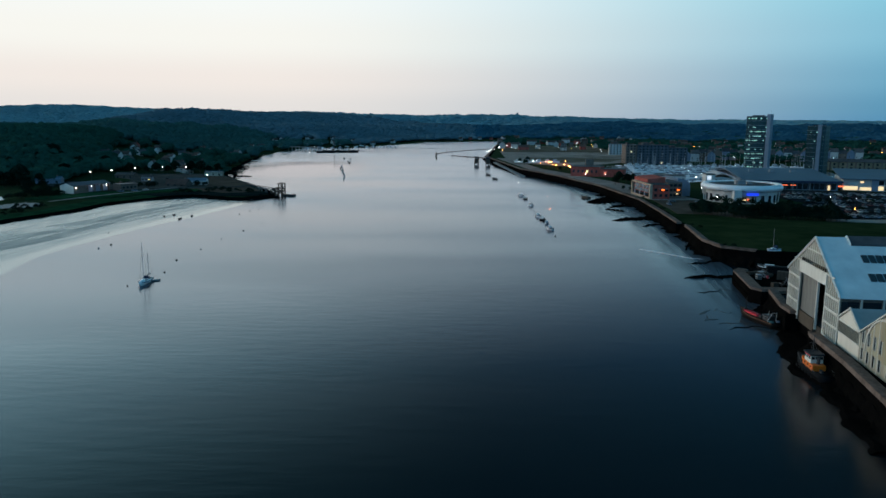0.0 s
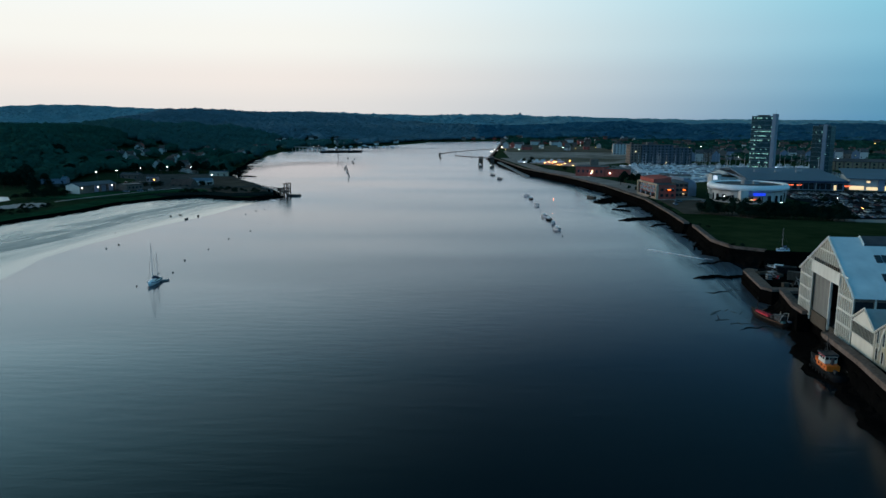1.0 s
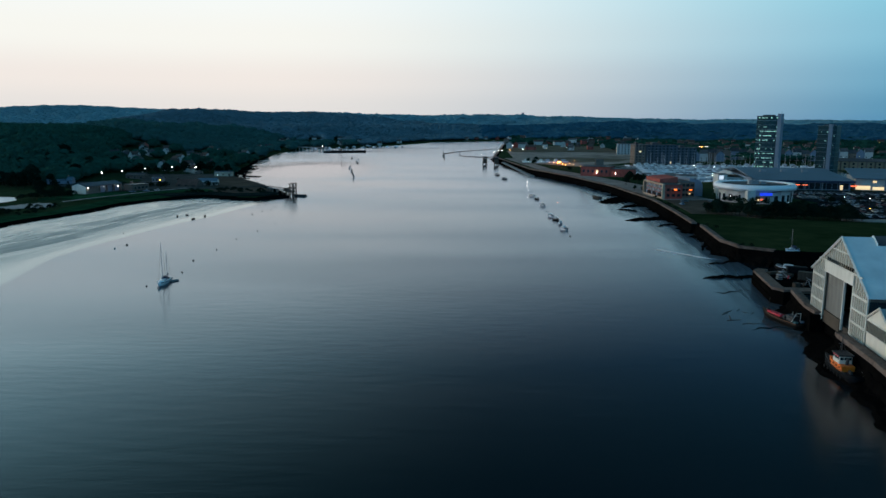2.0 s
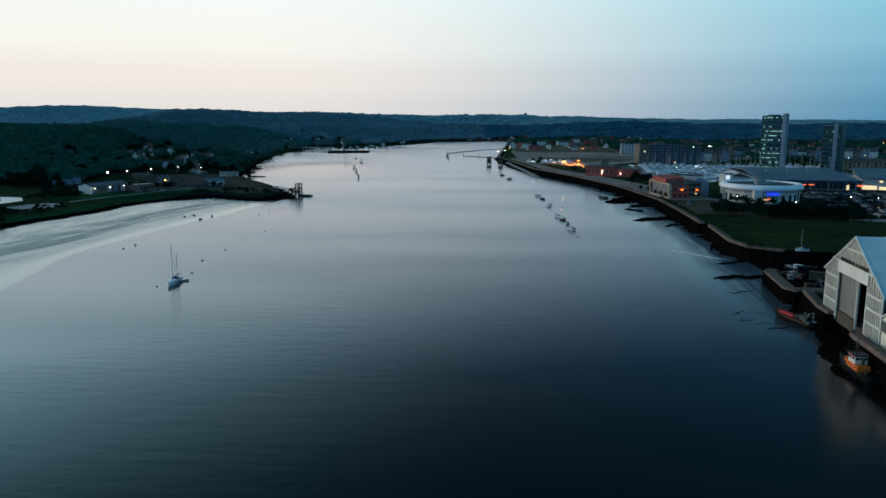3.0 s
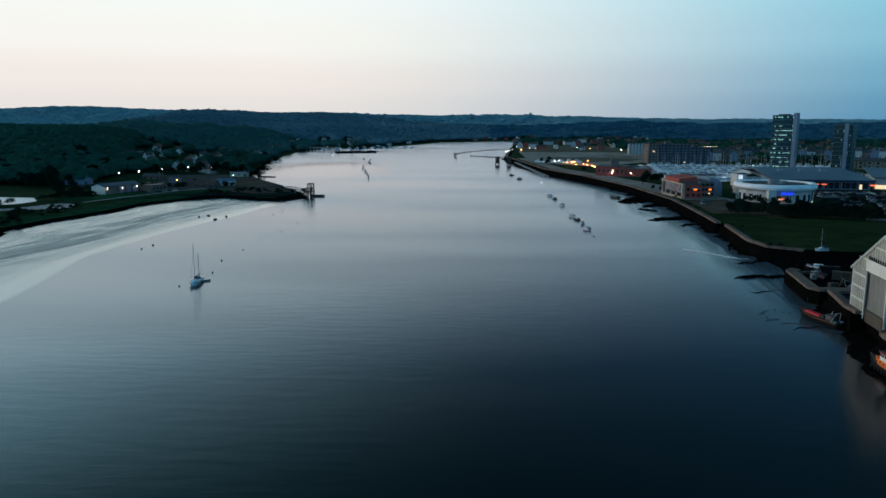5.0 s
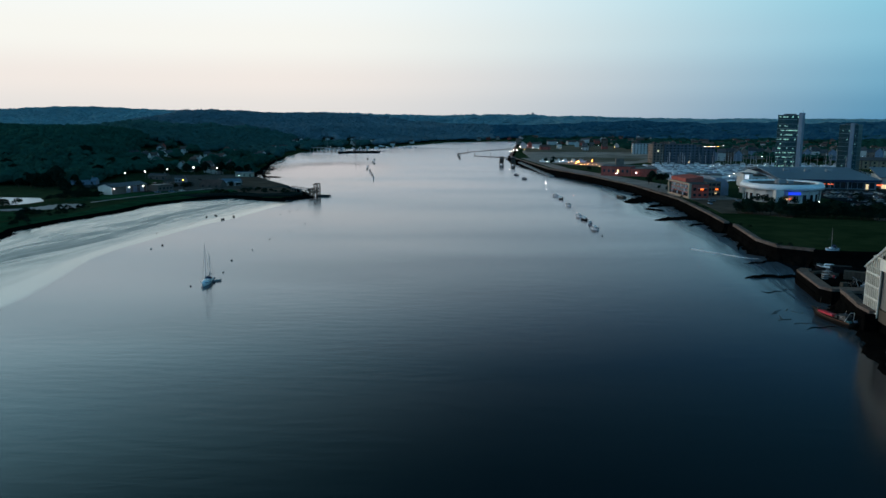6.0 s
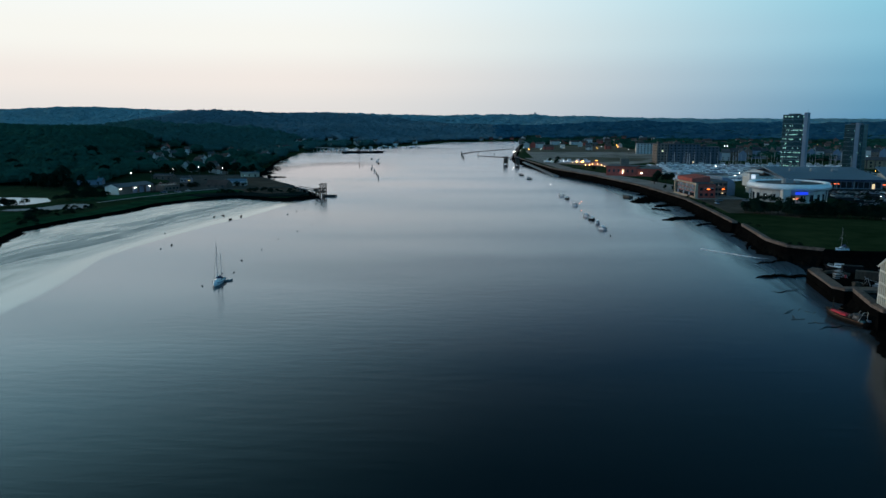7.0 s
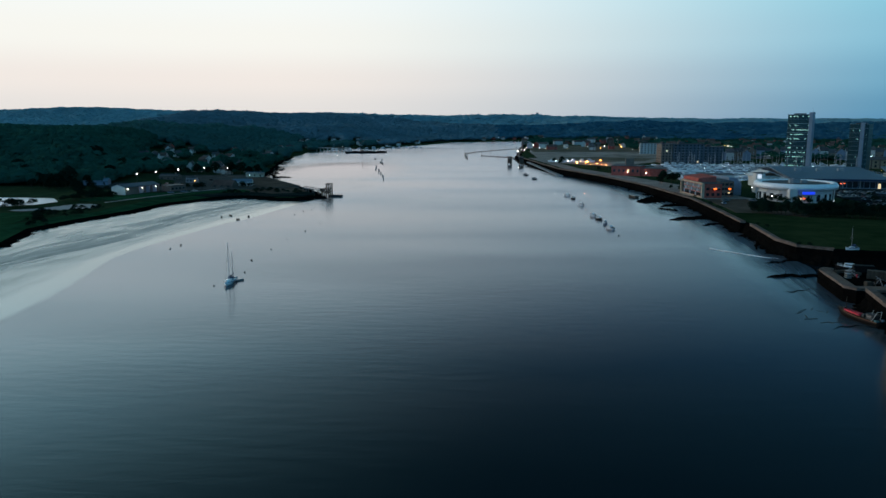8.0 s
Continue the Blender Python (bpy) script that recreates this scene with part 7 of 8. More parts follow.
for x, y in ((-279, 573), (-272, 593), (-265, 622), (-252, 647), (-229, 641)):
    street_lamp(x, y, 3.3, 7.7, LIT_W, "tall lamp post shining white over the depot yard", "white yard lamps", 0.45)
street_lamp(-229, 562, 3.3, 3.2, LIT_O, "low orange lamp in the depot yard", "orange lamps", 0.38)
street_lamp(-203, 618, 3.3, 3.0, LIT_W, "low white lamp beside the clubhouse", "white yard lamps", 0.35)
for i, (x, y) in enumerate(((89, 805), (95, 817), (94, 774), (100, 785), (101, 764), (103, 745), (105, 736), (112, 756), (115, 747), (116, 728), (115, 710))):
    street_lamp(x, y, 5.1, 4.0, LIT_W if i < 2 else LIT_Q, "orange street lamp along the river walk" if i > 1 else "white street lamp along the river walk", "river walk lamps", 0.3)
street_lamp(103, 765, 5.1, 5.4, LIT_O, "bright orange flood lamp above the river walk", "river walk lamps", 1.15)
for i, (x, y) in enumerate(((52, 1046), (62, 1087), (77, 1226), (76, 1110), (94, 1180), (98, 1134), (74, 793), (159, 1528), (177, 1572), (175, 1218), (213, 1276), (125, 810))):
    street_lamp(x, y, max(5.1, ground_z(x, y)), 4.2, (LIT_W, LIT_W, LIT_W, LIT_O)[i % 4], "distant street lamp near the water", "distant lamps", 0.45)
for i, (x, y, m) in enumerate(((131, 578, LIT_O), (142, 609, LIT_W), (221, 713, LIT_W), (229, 731, LIT_W), (242, 751, LIT_W), (273, 733, LIT_W), (285, 746, LIT_W), (167, 489, LIT_W), (159, 436, LIT_W),
                               (179, 404, LIT_W), (225, 436, LIT_W), (237, 430, LIT_W), (209, 379, LIT_O), (354, 745, LIT_W), (342, 660, LIT_O), (463, 839, LIT_O), (210, 620, LIT_W), (196, 590, LIT_W))):
    street_lamp(x, y, 5.1, 4.0, m, "street lamp beside the shops and marina", "town lamps", 0.2)
for i in range(9):
    street_lamp(338 + i * 5.5, 1128 + i * 3, 5.0, 9, LIT_W if i % 3 else LIT_O, "small street lamp in a far row", "distant lamps", 0.3)
for i in range(16):
    street_lamp(186 + i * 8.5, 640 + (i * 37) % 90, 5.1, 4.5, LIT_W, "small white lamp on a marina walkway", "marina lamps", 0.14)
rnd = random.Random(77)
for i in range(46):
    y = rnd.uniform(880, 1750)
    x = rnd.uniform(0.17, 0.6) * y
    street_lamp(x, y, max(5.0, ground_z(x, y)), 6, rnd.choice((LIT_W, LIT_O, LIT_O)), "distant street lamp among the houses", "distant lamps", 0.3)
for x, y in ((-351, 1534), (-343, 1578), (-306, 1640), (-284, 1480), (-262, 1470), (-203, 1468), (-190, 1475), (-240, 1300), (-246, 1285), (32, 1895), (59, 1900)):
    street_lamp(x, y, max(1, ground_z(x, y)), 6, LIT_W, "distant white lamp on the far shore", "far shore lamps", 0.34)
for x, y in ((-318, 872), (-303, 868)):
    street_lamp(x, y, max(1, ground_z(x, y)), 6, LIT_W, "small white lamp in the village", "far shore lamps", 0.16)
street_lamp(200, 3050, ground_z(200, 3050), 16, LIT_W, "far bright light on the hill crest", "far shore lamps", 1.6)


# ---- clutter on the pier and the yard ----
rnd = random.Random(12)
for i, (x, y, w, l, h, rz, m, lab) in enumerate((
        (109, 236.5, 2.4, 6, 2.2, 75, BLACK, "dark steel container in the yard"),
        (108, 226, 2.4, 6, 2.5, 60, TIMBER, "rusty brown container in the yard"),
        (121, 222, 2.4, 12, 2.6, 10, TEALP, "long teal container in the yard"))):
    c = thing("shipping_container", x, y, 4.2 if y > 208 else 4.7, rz, lab, "container", "containers in the yard")
    quick("box", c, m, boxes=[((0, 0, 0), (w, l, h))])
    for k in range(int(l / 0.6)):
        for s in (-1, 1):
            shared_pane(CACHE, c, "side_rib", (0.1, 0.25, h - 0.3), m, pose(s * (w / 2 + 0.03), -l / 2 + 0.4 + k * 0.6, 0.15))
    for s in (-0.55, 0.55):
        shared_pane(CACHE, c, "door", (1.05, 0.08, h - 0.2), m, pose(s, -l / 2 - 0.04, 0.1))
for i in range(48):
    x, y = rnd.uniform(97, 126), rnd.uniform(212, 237)
    n = rnd.choice(("crate", "drum", "scrap_heap", "timber_stack"))
    if n == "drum":
        t = thing("oil_drum", x, y, 4.2, 0, "dull steel oil drum standing in the yard", "drum", "yard clutter")
        quick("barrel", t, rnd.choice((BLUEP, TIMBER, RED)), rods=[((0, 0, 0), (0, 0, 0.9), 0.3, 0.3, 12)])
        for z in (0.28, 0.58):
            quick("hoop", t, DARK, rods=[((0, 0, z), (0, 0, z + 0.04), 0.315, 0.315, 12)])
    elif n == "crate":
        t = thing("crate", x, y, 4.2, rnd.uniform(0, 90), "pale wooden crate standing in the yard", "crate", "yard clutter")
        for k in range(5):
            quick("slat", t, rnd.choice((TIMBER, GREYP)), boxes=[((0, 0, k * 0.3), (1.8, 1.4, 0.26))])
    elif n == "timber_stack":
        t = thing("timber_stack", x, y, 4.2, rnd.uniform(0, 180), "stack of grey weathered timbers", "timber", "yard clutter")
        for k in range(6):
            quick("baulk", t, TIMBER, boxes=[(((k % 3 - 1) * 0.5, 0, 0.42 * (k // 3)), (0.44, 4.5, 0.4))])
    else:
        t = thing("scrap_heap", x, y, 4.2, rnd.uniform(0, 180), "tangled heap of dark scrap steel", "scrap", "yard clutter")
        for k in range(7):
            quick("scrap_bar", t, rnd.choice((DARK, TIMBER, GREYP)), rods=[((rnd.uniform(-1.5, 1.5), rnd.uniform(-1.5, 1.5), 0.1), (rnd.uniform(-1.2, 1.2), rnd.uniform(-1.2, 1.2), rnd.uniform(0.6, 1.8)), 0.12, 0.1, 5)])
van = thing("van", 118, 216, 4.2, 35, "white panel van parked in the yard", "van")
bm = B()
box(bm, (0, -0.4, 0.4), (1.95, 3.9, 1.9), 0, 0.15)
part("body", bm, HULLW, van)
bm = B()
box(bm, (0, 2.0, 0.4), (1.9, 1.2, 1.2), 0, 0.2)
part("bonnet", bm, HULLW, van)
quick("windscreen", van, GLASS, boxes=[((0, 1.6, 1.5), (1.7, 0.15, 0.65))])
for sx in (-0.9, 0.9):
    for sy in (-1.4, 1.6):
        quick("wheel", van, RUBBER, rods=[((sx - 0.1, sy, 0.35), (sx + 0.1, sy, 0.35), 0.35, 0.35, 10)])
motor_boat(112, 219, 70, "grey boat laid up on the yard", 6, GREYP, HULLW, TEALP, "boats laid up", 4.5)
motor_boat(123, 229, 20, "white boat laid up beside the containers", 7.5, HULLW, GREYP, TEALP, "boats laid up", 4.5)
motor_boat(106, 213, 100, "grey dinghy hull laid up on the pier", 5, GREYP, HULLW, TEALP, "boats laid up", 4.5)

# church on the far hill
ch = thing("church", 262, 3090, ground_z(262, 3090) - 1, 0, "small far church with a square tower on the skyline", "church")
quick("tower", ch, CONC, boxes=[((0, 0, 0), (9, 9, 27))])
quick("nave", ch, CONC, boxes=[((-16, 0, 0), (24, 10, 11))])
bm = B()
yz_prism(bm, [(-5.4, 11), (5.4, 11), (0, 16)], -28.5, -4.4)
part("roof", bm, SLATE, ch)

# a floating line off the corner of the quay, and drift wood held against the pier
boom = thing("floating_boom", 0, 0, 0, 0, "pale floating boom line lying on the water", "boom")
line = [(81.5, 303), (86, 297), (90.5, 291.5), (94, 286), (97, 282.5), (100.5, 280.5)]
for a, b in zip(line[:-1], line[1:]):
    quick("boom_section", boom, HULLW, rods=[((*a, 0.12), (*b, 0.12), 0.2, 0.2, 6)])
rnd = random.Random(4)
for i in range(12):
    a = i * 0.52
    x, y = 77.5 + 4.2 * math.cos(a) + rnd.uniform(-0.8, 0.8), 196 + 7 * math.sin(a) + rnd.uniform(-1, 1)
    t = thing("drift_log", x, y, 0.02, rnd.uniform(0, 180), "dark waterlogged drift timber afloat", "log", "drift timber")
    quick("log", t, TIMBER, rods=[((0, -rnd.uniform(0.8, 2.2), 0), (0, rnd.uniform(0.8, 2.2), 0.04), 0.12, 0.08, 7)])

# houses and lamps at the edge of the open ground
rnd = random.Random(41)
for i, (x, y) in enumerate([(87.5, 1291.7), (101.2, 1318.9), (111.0, 1292.1), (157.1, 1472.9), (187.9, 1545.1), (196.2, 1473.5), (246.5, 1624.9), (258.2, 1546.1), (297.0, 1668.2), (300.4, 1585.2), (339.9, 1713.7), (344.9, 1626.3), (382.6, 1714.4), (116.9, 1217.6)]):
    house(x, y, max(4.9, ground_z(x, y) - 0.2), rnd.choice((0, 15, -20, 80)), (RENDER, REDBRICK, RENDER)[i % 3], (SLATE, TILE)[i % 2], rnd.uniform(11, 20), 9, rnd.uniform(5, 8), 3.0, i % 4 == 0,
          ("pale terrace block beyond the open ground", "red brick house beyond the open ground", "pale town house beyond the open ground")[i % 3])
for i, (x, y) in enumerate([(94.1, 1288.4), (168.3, 1526.4), (169.8, 1487.4), (220.2, 1568.3), (190.0, 1184.7), (242.6, 1451.4), (273.6, 1569.1), (232.5, 1235.6), (345.4, 1659.3), (342.5, 1570.1), (344.4, 1489.9), (49.0, 1034.6), (58.2, 1093.4), (73.3, 1183.0)]):
    street_lamp(x, y, max(5.0, ground_z(x, y)), 4.5, LIT_O if i % 3 == 1 else LIT_W, "distant street lamp beyond the open ground", "distant lamps", 0.4)

# ---- trees and woods ----
def tri_mesh(name, v, f, m):
    me = bpy.data.meshes.new(name)
    me.vertices.add(len(v))
    me.vertices.foreach_set("co", np.asarray(v, np.float32).ravel())
    me.loops.add(len(f) * 3)
    me.loops.foreach_set("vertex_index", np.asarray(f, np.int32).ravel())
    me.polygons.add(len(f))
    me.polygons.foreach_set("loop_start", np.arange(0, len(f) * 3, 3, dtype=np.int32))
    me.update(calc_edges=True)
    me.validate()
    me.materials.append(m)
    return me


def leaf_cloud(rs, n, lobes, leaf):
    """Bent leaf sprays, two triangles each, over the shells of several lobes (x, y, z, radius)."""
    lob = np.array(lobes)
    k = rs.choice(len(lob), n, p=lob[:, 3] ** 2 / (lob[:, 3] ** 2).sum())
    d = rs.normal(size=(n, 3))
    d /= np.linalg.norm(d, axis=1)[:, None]
    d[:, 2] = np.where(d[:, 2] < -0.3, -d[:, 2], d[:, 2])
    c = lob[k, :3] + d * (lob[k, 3] * rs.uniform(0.72, 1.08, n))[:, None]
    a = np.cross(d + rs.normal(0, 0.5, (n, 3)), rs.normal(size=(n, 3)))
    a /= np.linalg.norm(a, axis=1)[:, None]
    b = np.cross(d + rs.normal(0, 0.35, (n, 3)), a)
    b /= np.linalg.norm(b, axis=1)[:, None]
    s = (leaf * rs.uniform(0.6, 1.3, n))[:, None]
    v = np.stack([c - a * s, c - b * s * 0.7 + d * s * 0.25, c + a * s, c + b * s * 0.7 + d * s * 0.25], 1).reshape(-1, 3)
    i = np.arange(n)[:, None] * 4
    f = np.concatenate([i + [0, 1, 2], i + [0, 2, 3]])
    return v, f


def tree(kind, seed, H, R, m, label, group):
    rs = np.random.RandomState(seed)
    t = thing("tree", 0, -900, -30, 0, label, "tree", group)
    bm = B()
    rod(bm, (0, 0, 0), (0.1, 0.05, H * 0.45), 0.035 * H, 0.02 * H, 8)
    lobes = []
    for i in range(6):
        a, z = i * 1.05 + rs.uniform(-0.3, 0.3), H * rs.uniform(0.42, 0.8)
        q = R * rs.uniform(0.35, 0.62)
        p = (q * math.cos(a), q * math.sin(a), z)
        rod(bm, (0.05, 0, H * rs.uniform(0.25, 0.42)), p, 0.014 * H, 0.006 * H, 5)
        lobes.append((*p, R * rs.uniform(0.38, 0.58)))
    lobes.append((0, 0, H * 0.72, R * 0.6))
    part("trunk", bm, BARK, t)
    v, f = leaf_cloud(rs, 650, lobes, 0.062 * H)
    o = new("crown", tri_mesh("crown", v, f, m))
    o.parent = t
    return t


TREES = [tree("round", 1, 8, 3.6, LEAF, "dark green broadleaf tree with a full crown", "trees"), tree("round", 2, 7, 3.4, LEAF2, "olive green broadleaf tree with a round crown", "trees"), tree("round", 3, 10, 4.2, LEAF, "tall dark green broadleaf tree", "trees")]
BUSH = [tree("bush", 5, 3.2, 2.6, LEAF, "dark green dense rounded bush", "bushes"), tree("bush", 6, 2.6, 2.3, LEAF2, "low olive green scrubby bush", "bushes")]
rnd = random.Random(8)


def plant(src, x, y, z, s=1.0):
    m = pose(x, y, z, 0, 0, rnd.uniform(0, 360))
    o = copy_thing(src, m)
    k = s * rnd.uniform(0.85, 1.15)
    o.scale = (k, k, k * rnd.uniform(0.9, 1.1))
    return o


# the dark belt between lawn and car park
for i in range(46):
    u = i / 45
    x = 126 + u * 66
    y = 383 - u * 22 + rnd.uniform(-4, 4) if u > 0.25 else 386 - u * 30 + rnd.uniform(-3, 3)
    if x > 129:
        plant(rnd.choice(TREES), x + rnd.uniform(-1, 1), y, 4.1, 0.85)
for i in range(40):
    x = 146 + i * 1.25
    plant(rnd.choice(BUSH), x, 371.5 - (x - 146) * 0.3 + rnd.uniform(-2, 2), 5.0, 1.1)
for x, y, s in ((160, 430, 0.8), (163, 427, 0.9), (168, 424, 0.7), (174, 421, 0.75), (158, 440, 0.7), (200, 432, 0.7), (214, 428, 0.8), (219, 425, 0.8), (233, 470, 0.6), (245, 455, 0.5), (252, 440, 0.6), (262, 462, 0.6), (205, 398, 0.7), (224, 400, 0.6), (240, 395, 0.6), (258, 400, 0.6),
                (128, 570, 0.8), (132, 575, 0.9), (136, 566, 0.8), (140, 572, 0.9), (144, 580, 0.8), (126, 560, 0.6), (138, 600, 0.7), (124, 500, 0.5), (126, 505, 0.5), (122, 515, 0.5), (160, 560, 0.7), (150, 545, 0.7), (152, 552, 0.7),
                (80, 800, 0.8), (84, 820, 0.8), (78, 840, 0.7), (88, 850, 0.8), (104, 700, 0.6), (200, 470, 0.5)):
    plant(rnd.choice(BUSH if y < 480 and x > 150 else TREES), x, y, 5.0, s * (1.5 if y < 480 and x > 150 else 1))
for x, y in ((107.5, 281), (109, 283), (111, 279), (113, 336), (115, 330), (118, 400), (119, 420), (121, 440), (122, 460), (119, 408)):
    plant(rnd.choice(BUSH), x, y, 5.0, 0.5)
# bushes and trees on the west bank
for i in range(26):
    u = rnd.random()
    x, y = -186 + u * 52, 503 + 8 * math.sin(u * 3.1) + rnd.uniform(-9, 9)
    plant(rnd.choice(BUSH), x, y, max(2.4, ground_z(x, y)) - 0.1, rnd.uniform(0.5, 0.95))
for x, y, k in ((-212, 519, 1.4), (-209, 521, 1.3), (-188, 548, 1.3), (-214, 523, 1.0)):
    plant(BUSH[0], x, y, 3.3, k)
for i in range(22):
    y = rnd.uniform(718, 1000)
    x = y * rnd.uniform(-0.45, -0.29)
    if seg_dist(np.array([x]), np.array([y]), BANK_WEST)[0] > 4:
        plant(rnd.choice(BUSH), x, y, ground_z(x, y) - 0.1, rnd.uniform(1.0, 1.9))
for x, y, s in ((-265, 477, 1.1), (-270, 474, 1.3), (-262, 470, 1.0), (-276, 480, 1.3), (-281, 486, 1.4), (-272, 486, 1.2), (-258, 474, 0.9), (-284, 495, 1.4), (-290, 505, 1.5), (-280, 505, 1.4), (-296, 515, 1.5), (-286, 518, 1.3),
                (-302, 525, 1.5), (-275, 515, 1.2), (-268, 510, 1.1), (-310, 535, 1.5), (-318, 525, 1.6), (-300, 540, 1.4), (-226, 536, 1.2), (-228, 543, 1.1), (-232, 546, 1.2), (-186, 544, 1.0), (-183, 552, 1.0), (-250, 545, 1.2), (-243, 550, 1.1), (-238, 532, 1.0)):
    plant(rnd.choice(BUSH), x, y, ground_z(x, y) - 0.05, s)
for i in range(60):
    x, y = rnd.gauss(-292, 7), rnd.gauss(421, 4)
    if 12 <= i < 36:
        continue
    if i >= 36:
        x, y = rnd.uniform(-272, -248), rnd.uniform(448, 462) if i < 44 else rnd.uniform(466, 500)
    if float(land_height(np.array([x]), np.array([y]))[0]) > 1.2:
        plant(rnd.choice(BUSH), x, y, ground_z(x, y) - 0.1, rnd.uniform(0.9, 1.6))
for i in range(46):
    x, y = rnd.uniform(-246, -228), rnd.uniform(376, 420)
    plant(rnd.choice(BUSH), x, y, ground_z(x, y) - 0.1, rnd.uniform(0.35, 0.75))
for i in range(34):
    u = i / 33
    x, y = -228 - u * 28 + rnd.uniform(-3, 3), 345 + u * 60 + rnd.uniform(-5, 5)
    plant(rnd.choice(BUSH), x, y, ground_z(x, y) - 0.1, rnd.uniform(0.4, 0.8))
for i in range(70):
    x, y = rnd.uniform(-430, -300), rnd.uniform(515, 660)
    if x > -0.62 * y - 20:
        plant(rnd.choice(TREES), x, y, ground_z(x, y) - 0.1, rnd.uniform(0.8, 1.4))
for i in range(26):
    x, y = -0.53 * 690 + i * 9 + rnd.uniform(-3, 3), 672 + rnd.uniform(-8, 12) + max(0, i - 16) * 1.0
    if x < -205:
        plant(rnd.choice(TREES), x, y, ground_z(x, y) - 0.1, rnd.uniform(0.9, 1.3))
for k in TREES + BUSH:
    for o in (*k.children_recursive, k):
        bpy.data.objects.remove(o)


def woods(name, x_range, y_range, step, leaves, keep, seed, label, m, tall=(9, 14), lumpy=0, wide=1.45):
    """A closed wood: many small crowns in one mesh."""
    rs = np.random.RandomState(seed)
    gx, gy = np.meshgrid(np.arange(*x_range, step), np.arange(*y_range, step))
    x = (gx + rs.uniform(-0.45, 0.45, gx.shape) * step).ravel()
    y = (gy + rs.uniform(-0.45, 0.45, gy.shape) * step).ravel()
    ok = keep(x, y) & (np.abs(x) < 0.70 * y + 40)
    x, y = x[ok], y[ok]
    z = land_height(x, y)
    ok = z > 0.4
    x, y, z = x[ok], y[ok], z[ok]
    temp = []
    for i in range(6):
        lobes = [(0, 0, 0.62, 0.36)] + [(0.3 * math.cos(a * 2.1 + i), 0.3 * math.sin(a * 2.1 + i), rs.uniform(0.42, 0.7), rs.uniform(0.2, 0.3)) for a in range(4)]
        v, f = leaf_cloud(rs, leaves, lobes, 0.13 if leaves > 40 else 0.2)
        core_v = np.array([(0.3, 0, 0.5), (-0.15, 0.26, 0.5), (-0.15, -0.26, 0.5), (0, 0, 0.85), (0, 0, 0.0)])
        core_f = np.array([(0, 1, 3), (1, 2, 3), (2, 0, 3), (1, 0, 4), (2, 1, 4), (0, 2, 4)])
        if lumpy:
            lb = B()
            bmesh.ops.create_icosphere(lb, subdivisions=lumpy, radius=1)
            core_v = np.array([q.co for q in lb.verts])
            core_v *= (1 + 0.22 * np.sin(core_v @ rs.normal(0, 3.2, (3, 3)) + i).sum(1) / 1.7)[:, None]
            core_v = core_v * (0.42, 0.42, 0.4) + (0, 0, 0.58)
            core_f = np.array([[q.index for q in t.verts] for t in lb.faces])
            lb.free()
        temp.append((np.concatenate([v, core_v]), np.concatenate([f, core_f + len(v)])))
    n = len(x)
    kind = rs.randint(0, 6, n)
    h = rs.uniform(*tall, n)
    if lumpy:
        h *= 1 + 0.22 * wave(x, y, 110, seed + 40)
    w = step * wide * rs.uniform(0.8, 1.2, n)
    a = rs.uniform(0, 6.28, n)
    vs, fs, base = [], [], 0
    for i in range(6):
        s = np.where(kind == i)[0]
        if not len(s):
            continue
        v, f = temp[i]
        ca, sa = np.cos(a[s])[:, None], np.sin(a[s])[:, None]
        px = (v[None, :, 0] * ca - v[None, :, 1] * sa) * w[s][:, None] + x[s][:, None]
        py = (v[None, :, 0] * sa + v[None, :, 1] * ca) * w[s][:, None] + y[s][:, None]
        pz = v[None, :, 2] * h[s][:, None] + z[s][:, None] - 0.6
        vs.append(np.stack([px, py, pz], -1).reshape(-1, 3))
        fs.append((f[None] + (np.arange(len(s)) * len(v))[:, None, None]).reshape(-1, 3) + base)
        base += len(s) * len(v)
    me = tri_mesh(name, np.concatenate(vs), np.concatenate(fs), m)
    if lumpy:
        me.polygons.foreach_set("use_smooth", [True] * len(me.polygons))
    return tagged(new(name, me), label, "woodland", kind="stuff")


def clear_of(spots, x, y, r):
    ok = np.ones(x.shape, bool)
    for a, b in spots:
        ok &= (np.abs(x - a) > r) | (y > b + r) | (y < b - (12 if b > 790 else 4) * r)
    return ok


def glade(x, y):
    """The village lies in open ground with clumps of trees; the shore road beyond is open too."""
    q = x / y
    return ((y > 712) & (y < 1060) & (q > -0.455) & (q < -0.27) & (wave(x, y, 46, 9) < 0.45)) | ((y > 1060) & (y < 1480) & (seg_dist(x, y, BANK_WEST) < 55) & (wave(x, y, 40, 12) < 0.3))


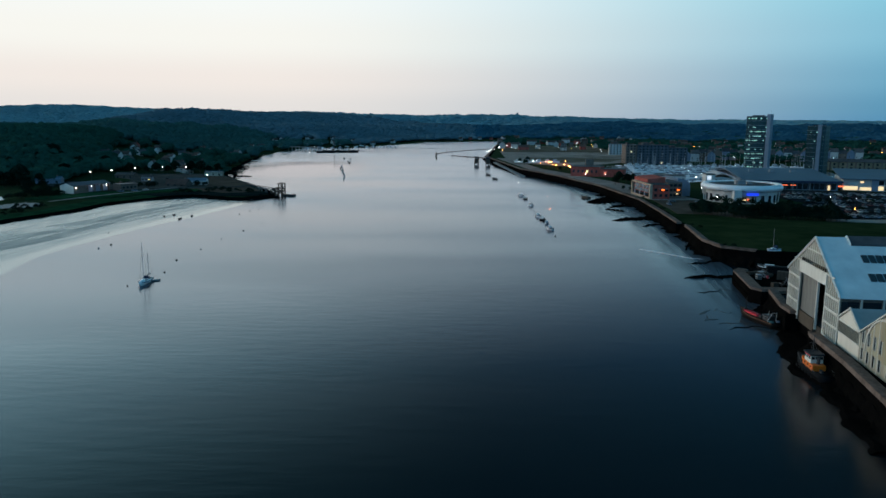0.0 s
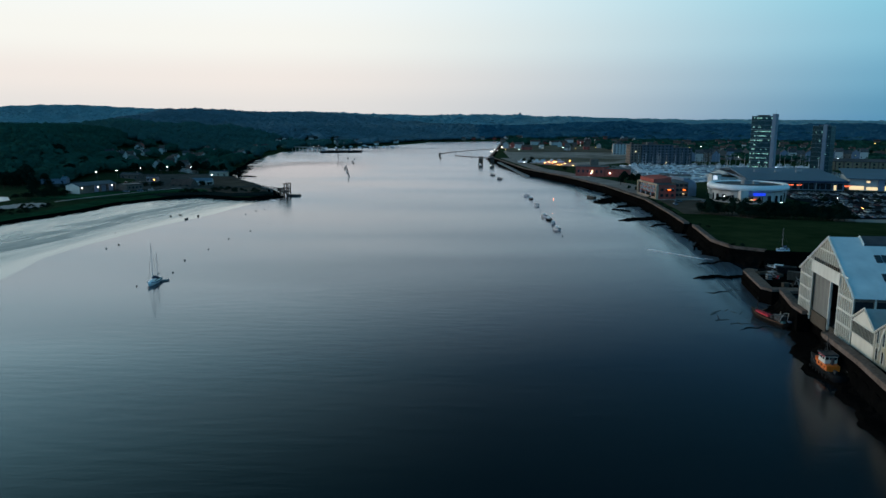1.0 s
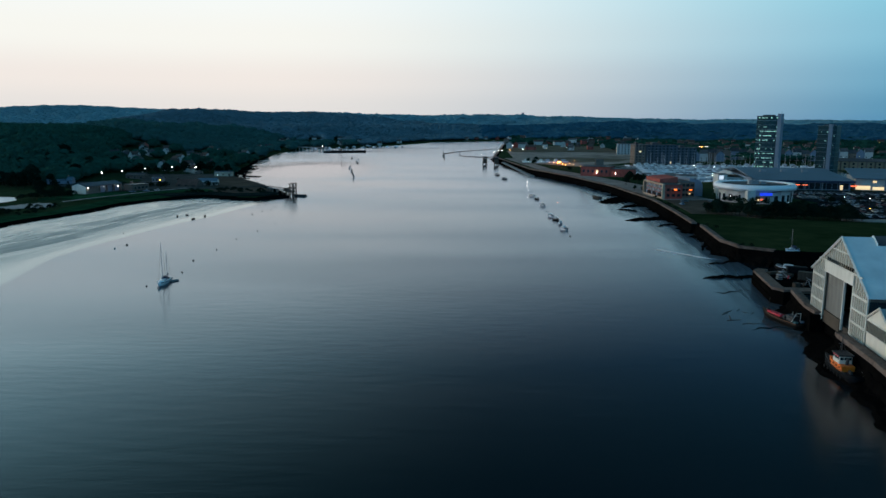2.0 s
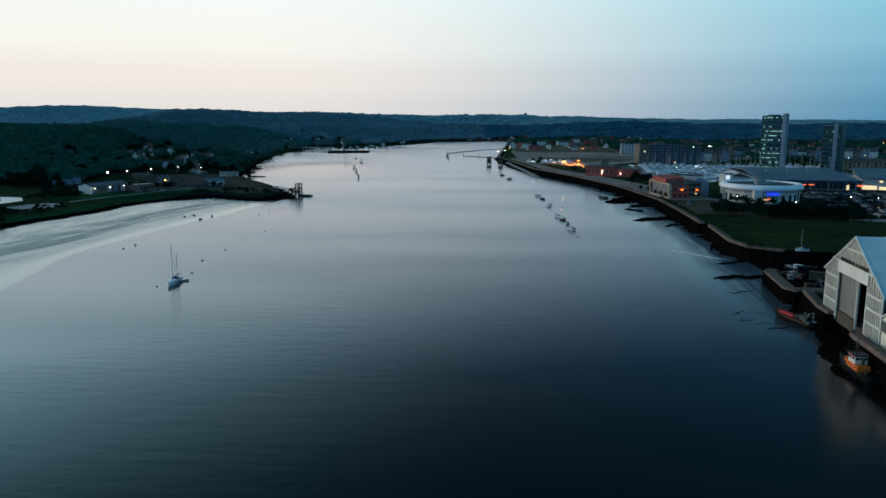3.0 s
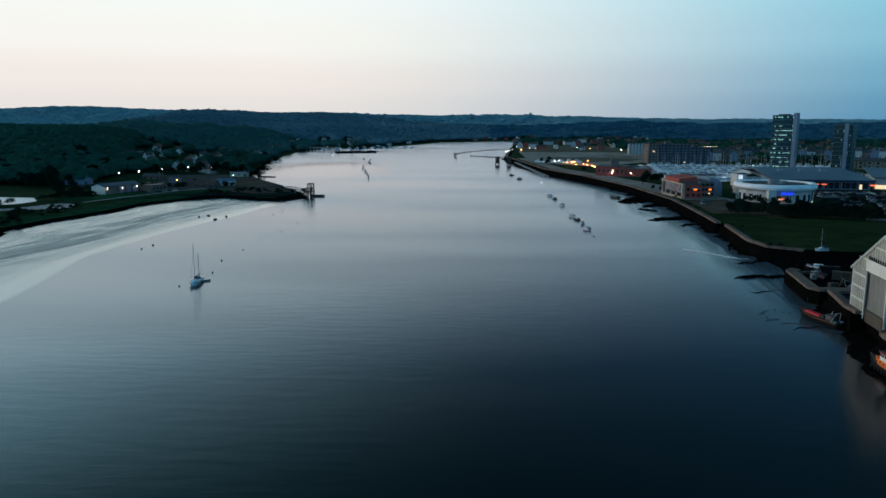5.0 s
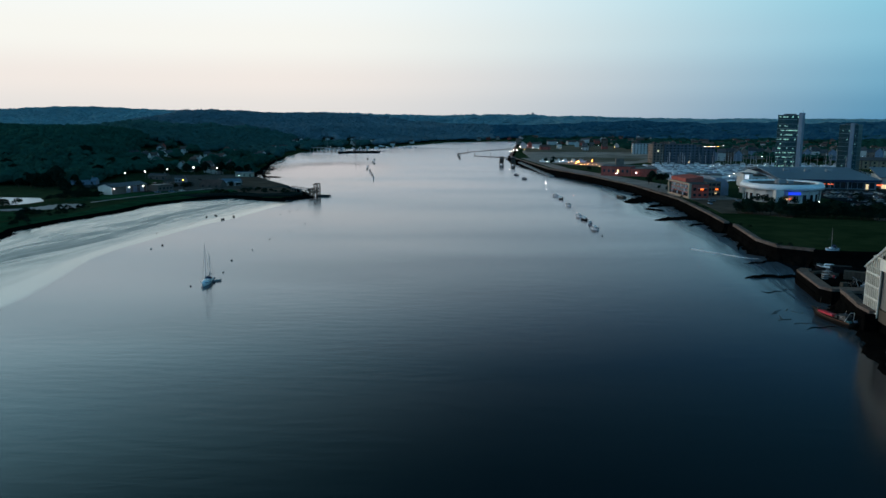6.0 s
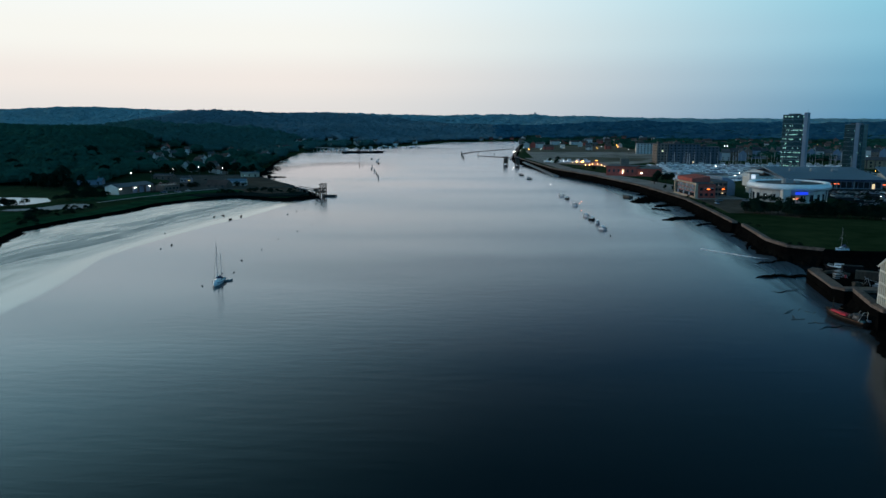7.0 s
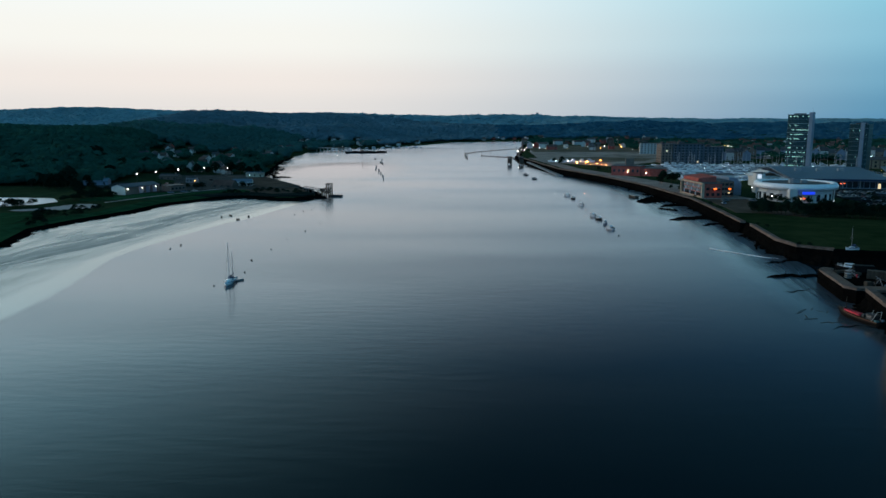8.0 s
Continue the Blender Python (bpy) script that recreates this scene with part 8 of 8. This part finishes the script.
def west_keep(x, y):
    d = seg_dist(x, y, BANK_WEST)
    return (x < -150) & ((y > 690) | (x < -330) | ((x < -300) & (y > 560))) & (d > 0.5 + 3 * (y < 690)) & clear_of(SPOTS, x, y, 8) & ~glade(x, y) & (y + 0.5 * x > 340)


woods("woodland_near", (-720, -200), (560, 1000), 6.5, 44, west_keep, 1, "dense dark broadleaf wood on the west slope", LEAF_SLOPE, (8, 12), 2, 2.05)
# slope to horizon: the leaf colours hold the distance haze
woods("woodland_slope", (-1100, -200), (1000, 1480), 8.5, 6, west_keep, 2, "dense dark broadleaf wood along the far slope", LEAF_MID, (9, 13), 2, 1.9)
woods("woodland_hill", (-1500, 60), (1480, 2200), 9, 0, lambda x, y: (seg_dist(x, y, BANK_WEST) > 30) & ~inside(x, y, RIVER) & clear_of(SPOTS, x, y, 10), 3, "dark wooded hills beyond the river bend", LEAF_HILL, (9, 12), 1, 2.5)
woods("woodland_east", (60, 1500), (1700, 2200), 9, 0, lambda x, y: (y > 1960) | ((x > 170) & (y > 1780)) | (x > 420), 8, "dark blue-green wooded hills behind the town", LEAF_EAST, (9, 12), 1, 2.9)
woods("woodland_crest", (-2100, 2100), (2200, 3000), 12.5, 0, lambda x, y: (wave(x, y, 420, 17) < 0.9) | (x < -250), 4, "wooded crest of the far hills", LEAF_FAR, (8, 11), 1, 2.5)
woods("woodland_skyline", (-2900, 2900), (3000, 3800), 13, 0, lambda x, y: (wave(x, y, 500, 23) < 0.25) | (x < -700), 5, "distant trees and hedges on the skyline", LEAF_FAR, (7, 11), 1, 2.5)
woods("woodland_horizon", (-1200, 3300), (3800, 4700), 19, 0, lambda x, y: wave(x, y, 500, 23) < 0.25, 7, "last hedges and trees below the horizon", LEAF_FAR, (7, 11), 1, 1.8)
woods("town_trees", (90, 1000), (880, 1960), 24, 44, lambda x, y: (wave(x, y, 130, 31) > 0.05) & ((x > 0.15 * y + 60) | (y > 1500)) & ((y > 1180) | (x > 0.32 * y)), 6, "scattered dark trees among the houses", LEAF_SLOPE, (7, 11))
